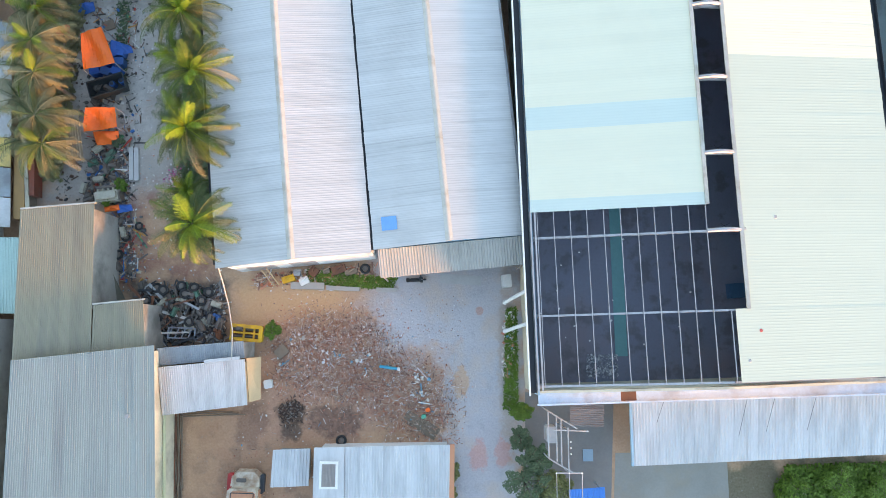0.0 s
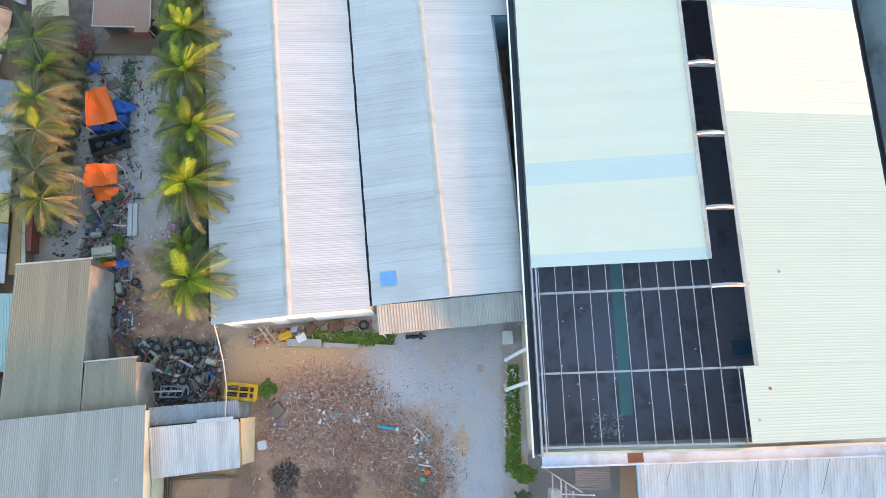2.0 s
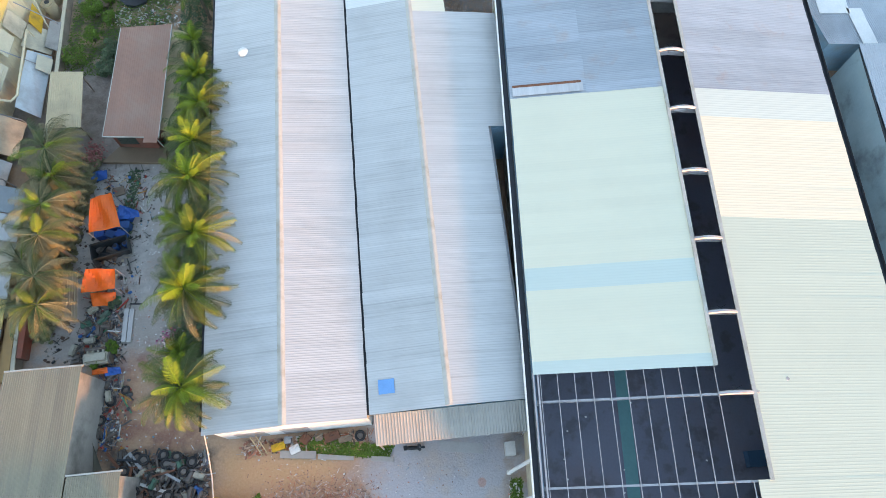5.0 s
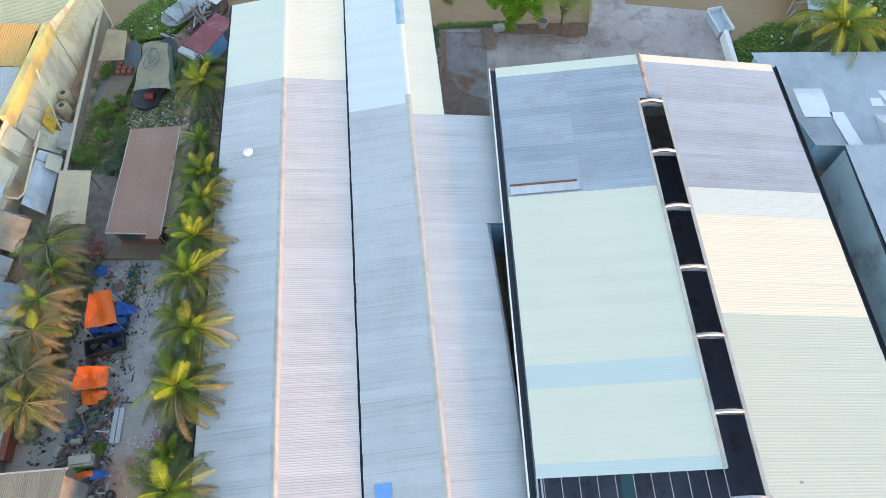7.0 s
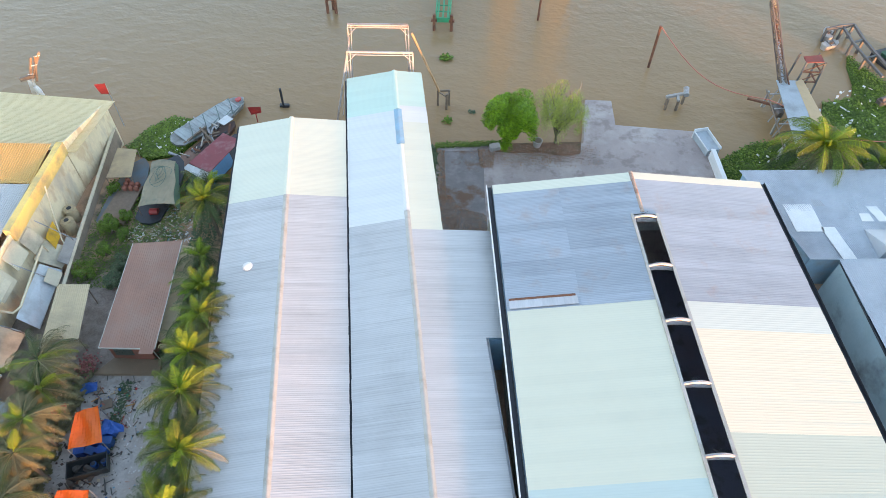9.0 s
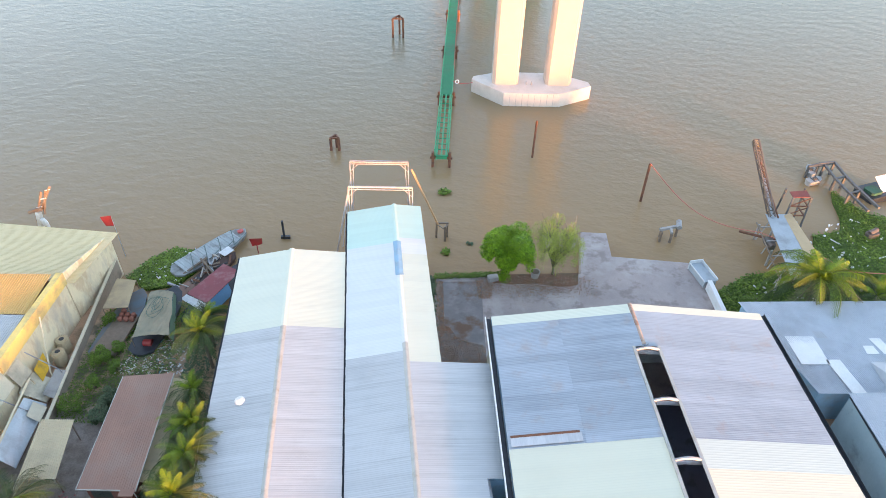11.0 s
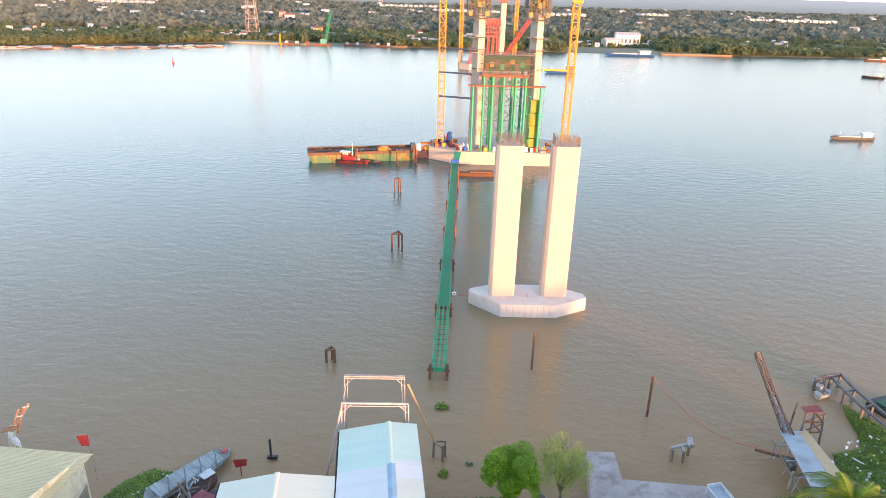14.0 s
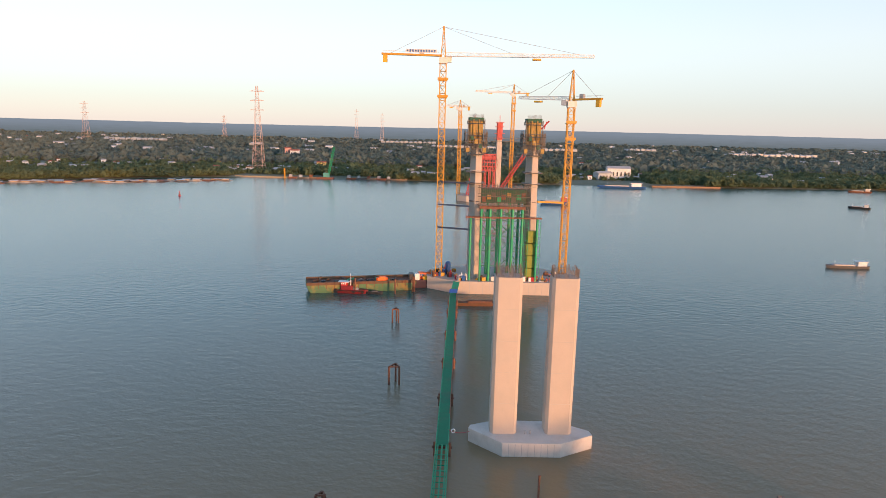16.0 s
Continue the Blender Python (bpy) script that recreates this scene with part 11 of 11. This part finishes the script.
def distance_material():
    """Hazy distance: airlight painted as emission, paler towards the horizon."""
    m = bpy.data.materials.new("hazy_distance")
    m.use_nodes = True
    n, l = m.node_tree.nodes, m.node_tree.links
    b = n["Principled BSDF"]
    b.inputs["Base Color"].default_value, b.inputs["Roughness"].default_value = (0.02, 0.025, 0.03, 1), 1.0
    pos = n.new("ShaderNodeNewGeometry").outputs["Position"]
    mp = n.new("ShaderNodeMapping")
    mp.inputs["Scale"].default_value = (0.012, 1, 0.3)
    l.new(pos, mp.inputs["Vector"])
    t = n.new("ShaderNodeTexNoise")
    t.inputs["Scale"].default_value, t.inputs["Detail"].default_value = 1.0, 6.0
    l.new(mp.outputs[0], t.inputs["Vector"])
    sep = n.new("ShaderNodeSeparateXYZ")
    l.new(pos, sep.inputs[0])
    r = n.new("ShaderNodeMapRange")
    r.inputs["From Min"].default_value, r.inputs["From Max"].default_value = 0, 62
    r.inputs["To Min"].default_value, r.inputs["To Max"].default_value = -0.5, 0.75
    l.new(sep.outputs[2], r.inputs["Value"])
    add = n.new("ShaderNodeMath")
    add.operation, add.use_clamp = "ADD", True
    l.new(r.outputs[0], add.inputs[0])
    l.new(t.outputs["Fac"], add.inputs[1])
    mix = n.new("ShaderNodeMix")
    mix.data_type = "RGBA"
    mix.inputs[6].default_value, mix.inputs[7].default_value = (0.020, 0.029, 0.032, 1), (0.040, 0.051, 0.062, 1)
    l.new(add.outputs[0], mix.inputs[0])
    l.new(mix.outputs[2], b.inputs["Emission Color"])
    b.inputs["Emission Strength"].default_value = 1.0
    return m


DISTANCE = distance_material()
xs = [-4900 + 35 * k for k in range(281)]
top = [60.0 + 1.0 * math.sin(x * 0.0021) + rng.uniform(-0.7, 0.7) for x in xs]
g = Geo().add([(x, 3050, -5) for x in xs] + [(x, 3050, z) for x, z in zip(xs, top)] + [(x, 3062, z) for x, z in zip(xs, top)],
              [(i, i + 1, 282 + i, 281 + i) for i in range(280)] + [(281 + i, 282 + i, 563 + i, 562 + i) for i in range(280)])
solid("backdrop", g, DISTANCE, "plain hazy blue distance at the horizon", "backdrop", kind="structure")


def far_house(x, y, w, d, h, wall, roof, label, group="houses on the far bank"):
    t = thing("far_house", label, "house", (x, y, 1.6), rnd(-25, 25), group)
    part("wall", Geo().box(-w / 2, w / 2, -d / 2, d / 2, -1.6, h), wall, t)
    g = Geo().add([(-w / 2 - 0.4, -d / 2 - 0.4, h), (w / 2 + 0.4, -d / 2 - 0.4, h), (w / 2 + 0.4, d / 2 + 0.4, h), (-w / 2 - 0.4, d / 2 + 0.4, h), (-w / 2 - 0.4, 0, h + d * 0.22), (w / 2 + 0.4, 0, h + d * 0.22)],
                  [(0, 1, 5, 4), (2, 3, 4, 5), (1, 2, 5), (3, 0, 4), (3, 2, 1, 0)])
    part("roof", g, roof, t)
    for k in range(max(1, int(w // 5))):
        a = -w / 2 + 2 + 5 * k
        part("window", Geo().box(a, a + 1.8, -d / 2 - 0.06, -d / 2, h * 0.35, h * 0.7), STEEL_DARK, t)


PINK_WALL = mat("pale_pink_far_wall", (0.52, 0.30, 0.26), (0.46, 0.27, 0.24), 0.3, 0.8, 0, 0.0, 1)
PALE_SHEET = mat("pale_far_roof", (0.44, 0.46, 0.47), (0.36, 0.38, 0.39), 0.3, 0.5, 0.1, 0.0, 1)
RED_TILE = mat("far_red_roof", (0.34, 0.12, 0.08), (0.28, 0.10, 0.07), 0.3, 0.7, 0, 0.0, 1)
random.seed(21)
for i in range(260):
    y = 850 + 1500 * random.random() ** 1.6
    x = rnd(-1, 1) * y * 0.72
    if y < lerp_table(FAR_SHORE, x) + 25:
        continue
    w = rnd(4, 10)
    k = i % 5
    far_house(x, y, w, rnd(4, 7), rnd(3, 5.5), (CONCRETE, WALL_CREAM, WALL_WHITE, WALL_WHITE, WALL_BLUEGREY)[k], (PALE_SHEET, RED_TILE, PALE_SHEET, PALE_SHEET, PALE_SHEET)[(i * 3) % 5],
              ("small white house with pale sheet roof among trees", "small house with red roof among trees")[(i * 3) % 5 == 1])
for i in range(60):
    y = 1350 + 1600 * random.random()
    x = rnd(-1, 1) * y * 0.72
    far_house(x, y, rnd(8, 22), rnd(8, 12), rnd(6, 8.5), WALL_WHITE, PALE_SHEET, "long pale shed standing among distant trees")
far_house(244, 868, 30, 14, 15, WALL_WHITE, PALE_SHEET, "large white riverside factory building")
far_house(222, 858, 22, 12, 9, WALL_BLUEGREY, PALE_SHEET, "grey riverside shed on the far bank")
far_house(-268, 1290, 16, 12, 12, WALL_WHITE, RED_TILE, "tall white building with red roof among the far trees")
far_house(-284, 1300, 12, 10, 16, PINK_WALL, RED_TILE, "tall pink building among the far trees")
far_house(-170, 1010, 14, 8, 6, WALL_YELLOW, RED_TILE, "yellow house in the sun on the far bank")
for i, (x, y, w) in enumerate(((-860, 1950, 190), (-460, 1750, 40), (330, 1800, 130), (90, 1900, 190), (900, 1750, 240), (640, 2000, 90), (-80, 2300, 200))):
    g = Geo()
    for k in range(int(w // 16)):
        g.box(-w / 2 + 16 * k, -w / 2 + 16 * k + 13, -14, 14, 0, 4.5 + (k % 3)).add([(-w / 2 + 16 * k, -14, 4.5 + (k % 3)), (-w / 2 + 16 * k + 13, -14, 4.5 + (k % 3)), (-w / 2 + 16 * k + 6.5, 0, 8)], [(0, 1, 2)])
    solid("greenhouse_row", g, PALE_SHEET, "long row of pale greenhouse roofs in the distance", "greenhouses", (x, y, 8), rnd(-4, 4), "far greenhouses", "stuff")


def pylon(x, y, h, wide, label):
    t = thing("power_pylon", label, "power pylon", (x, y, 1.5), 0, "power pylons")
    part("tower", lattice(Geo(), (0, 0, -2), (0, 0, h * 0.62), wide, h * 0.07, 0.40, 0.2, 4, 0.42), PYLON_PAINT, t)
    part("upper_tower", lattice(Geo(), (0, 0, h * 0.62), (0, 0, h), wide * 0.42, h * 0.05, 0.34, 0.2, 4, 0.4), PYLON_PAINT, t)
    for z in (0.72, 0.83, 0.94):
        part("crossarm", Geo().bar((-wide * 0.62, 0, h * z), (wide * 0.62, 0, h * z), 0.7).bar((-wide * 0.6, 0, h * z), (0, 0, h * z + 2.5), 0.35).bar((wide * 0.6, 0, h * z), (0, 0, h * z + 2.5), 0.35), PYLON_PAINT, t)


PYLON_PAINT = mat("red_white_pylon_steel", (0.55, 0.36, 0.30), (0.60, 0.55, 0.52), 0.08, 0.6, 0.1, 0.0, 1)
pylon(-236, 900, 111, 15, "tall red and white lattice power pylon on the far bank")
pylon(-985, 1900, 112, 20, "distant lattice power pylon in the haze")
pylon(-845, 2700, 90, 18, "distant lattice power pylon in the haze")
pylon(-330, 2850, 130, 16, "faint thin mast on the horizon")
pylon(-220, 2850, 115, 16, "faint thin mast on the horizon")


def fish_rafts():
    random.seed(4)
    for i in range(58):
        x = -470 + 4.2 * i + rnd(-3, 3)
        y = 655 + (x + 470) * 0.36 + rnd(-16, 12)
        t = thing("fish_raft", "floating fish-farm raft with low sheet roof", "raft", (x, y, 0), rnd(-12, 25), "fish-farm rafts")
        part("deck", Geo().box(-6, 6, -4, 4, -0.2, 0.6), (WOOD, STEEL_RUST, CONCRETE)[i % 3], t)
        if i % 3:
            part("roof", Geo().slab((-4.5, -3, 1.7), (4, -3, 1.7), (4, 2.5, 2.2), (-4.5, 2.5, 2.2), 0.12), (PALE_SHEET, WALL_WHITE, PALE_SHEET, RED_TILE, STEEL_GREY)[i % 5], t)
            part("hut", Geo().box(-3.5, 3, -2.2, 1.8, 0.6, 1.8), (WALL_BLUEGREY, WOOD, TIMBER_PALE)[i % 3], t)


fish_rafts()


def far_landing():
    solid("sand_landing", Geo().prism([(-240, 803), (-150, 797), (-148, 806), (-236, 813)], -1, 1.3), mat("pale_sand", (0.42, 0.32, 0.19), (0.36, 0.28, 0.18), 0.1, 0.9), "pale sand landing on the far bank", "sand", kind="structure")
    solid("timber_quay", Geo().prism([(262, 782), (345, 784), (345, 790), (262, 789)], -1, 1.6), mat("tan_quay", (0.34, 0.20, 0.11), (0.28, 0.17, 0.10), 0.1, 0.9), "low tan quay on the far bank", "quay", kind="structure")
    t = thing("floating_crane", "green floating crane at the far bank", "crane", (-128, 800, 0))
    part("pontoon", Geo().box(-12, 8, -4, 4, -0.5, 2), STEEL_RUST, t)
    part("house", Geo().box(-4, 3, -3, 3, 2, 7), mat("teal_paint", (0.10, 0.34, 0.30)), t)
    part("boom", lattice(Geo(), (2, 0, 5), (9, 0, 38), 2.0, 3, 0.5, 0.3), GREEN_STEEL, t)
    for i in range(9):
        cargo = thing("far_barge", "rusty barge lying at the far bank", "barge", (-168 + i * 12 + (34 if i > 2 else 0), 798 + rnd(-2, 2), 0), rnd(-8, 8), "far bank barges")
        part("hull", hull(Geo(), 14, 4.5, 1.8), (STEEL_RUST, STEEL_GREYDARK, WOOD)[i % 3], cargo)
        part("house", Geo().box(-5, -1.5, -1.6, 1.6, 1.8, 4.4), (STEEL_GREY, WALL_BLUEGREY, STEEL_RUST)[i % 3], cargo)
    solid("leading_mark", Geo().bar((0, 0, -2), (0, 0, 12), 1.6), CRANE_ORANGE, "orange leading mark post at the far bank", "post", (-178, 796, 0))


far_landing()
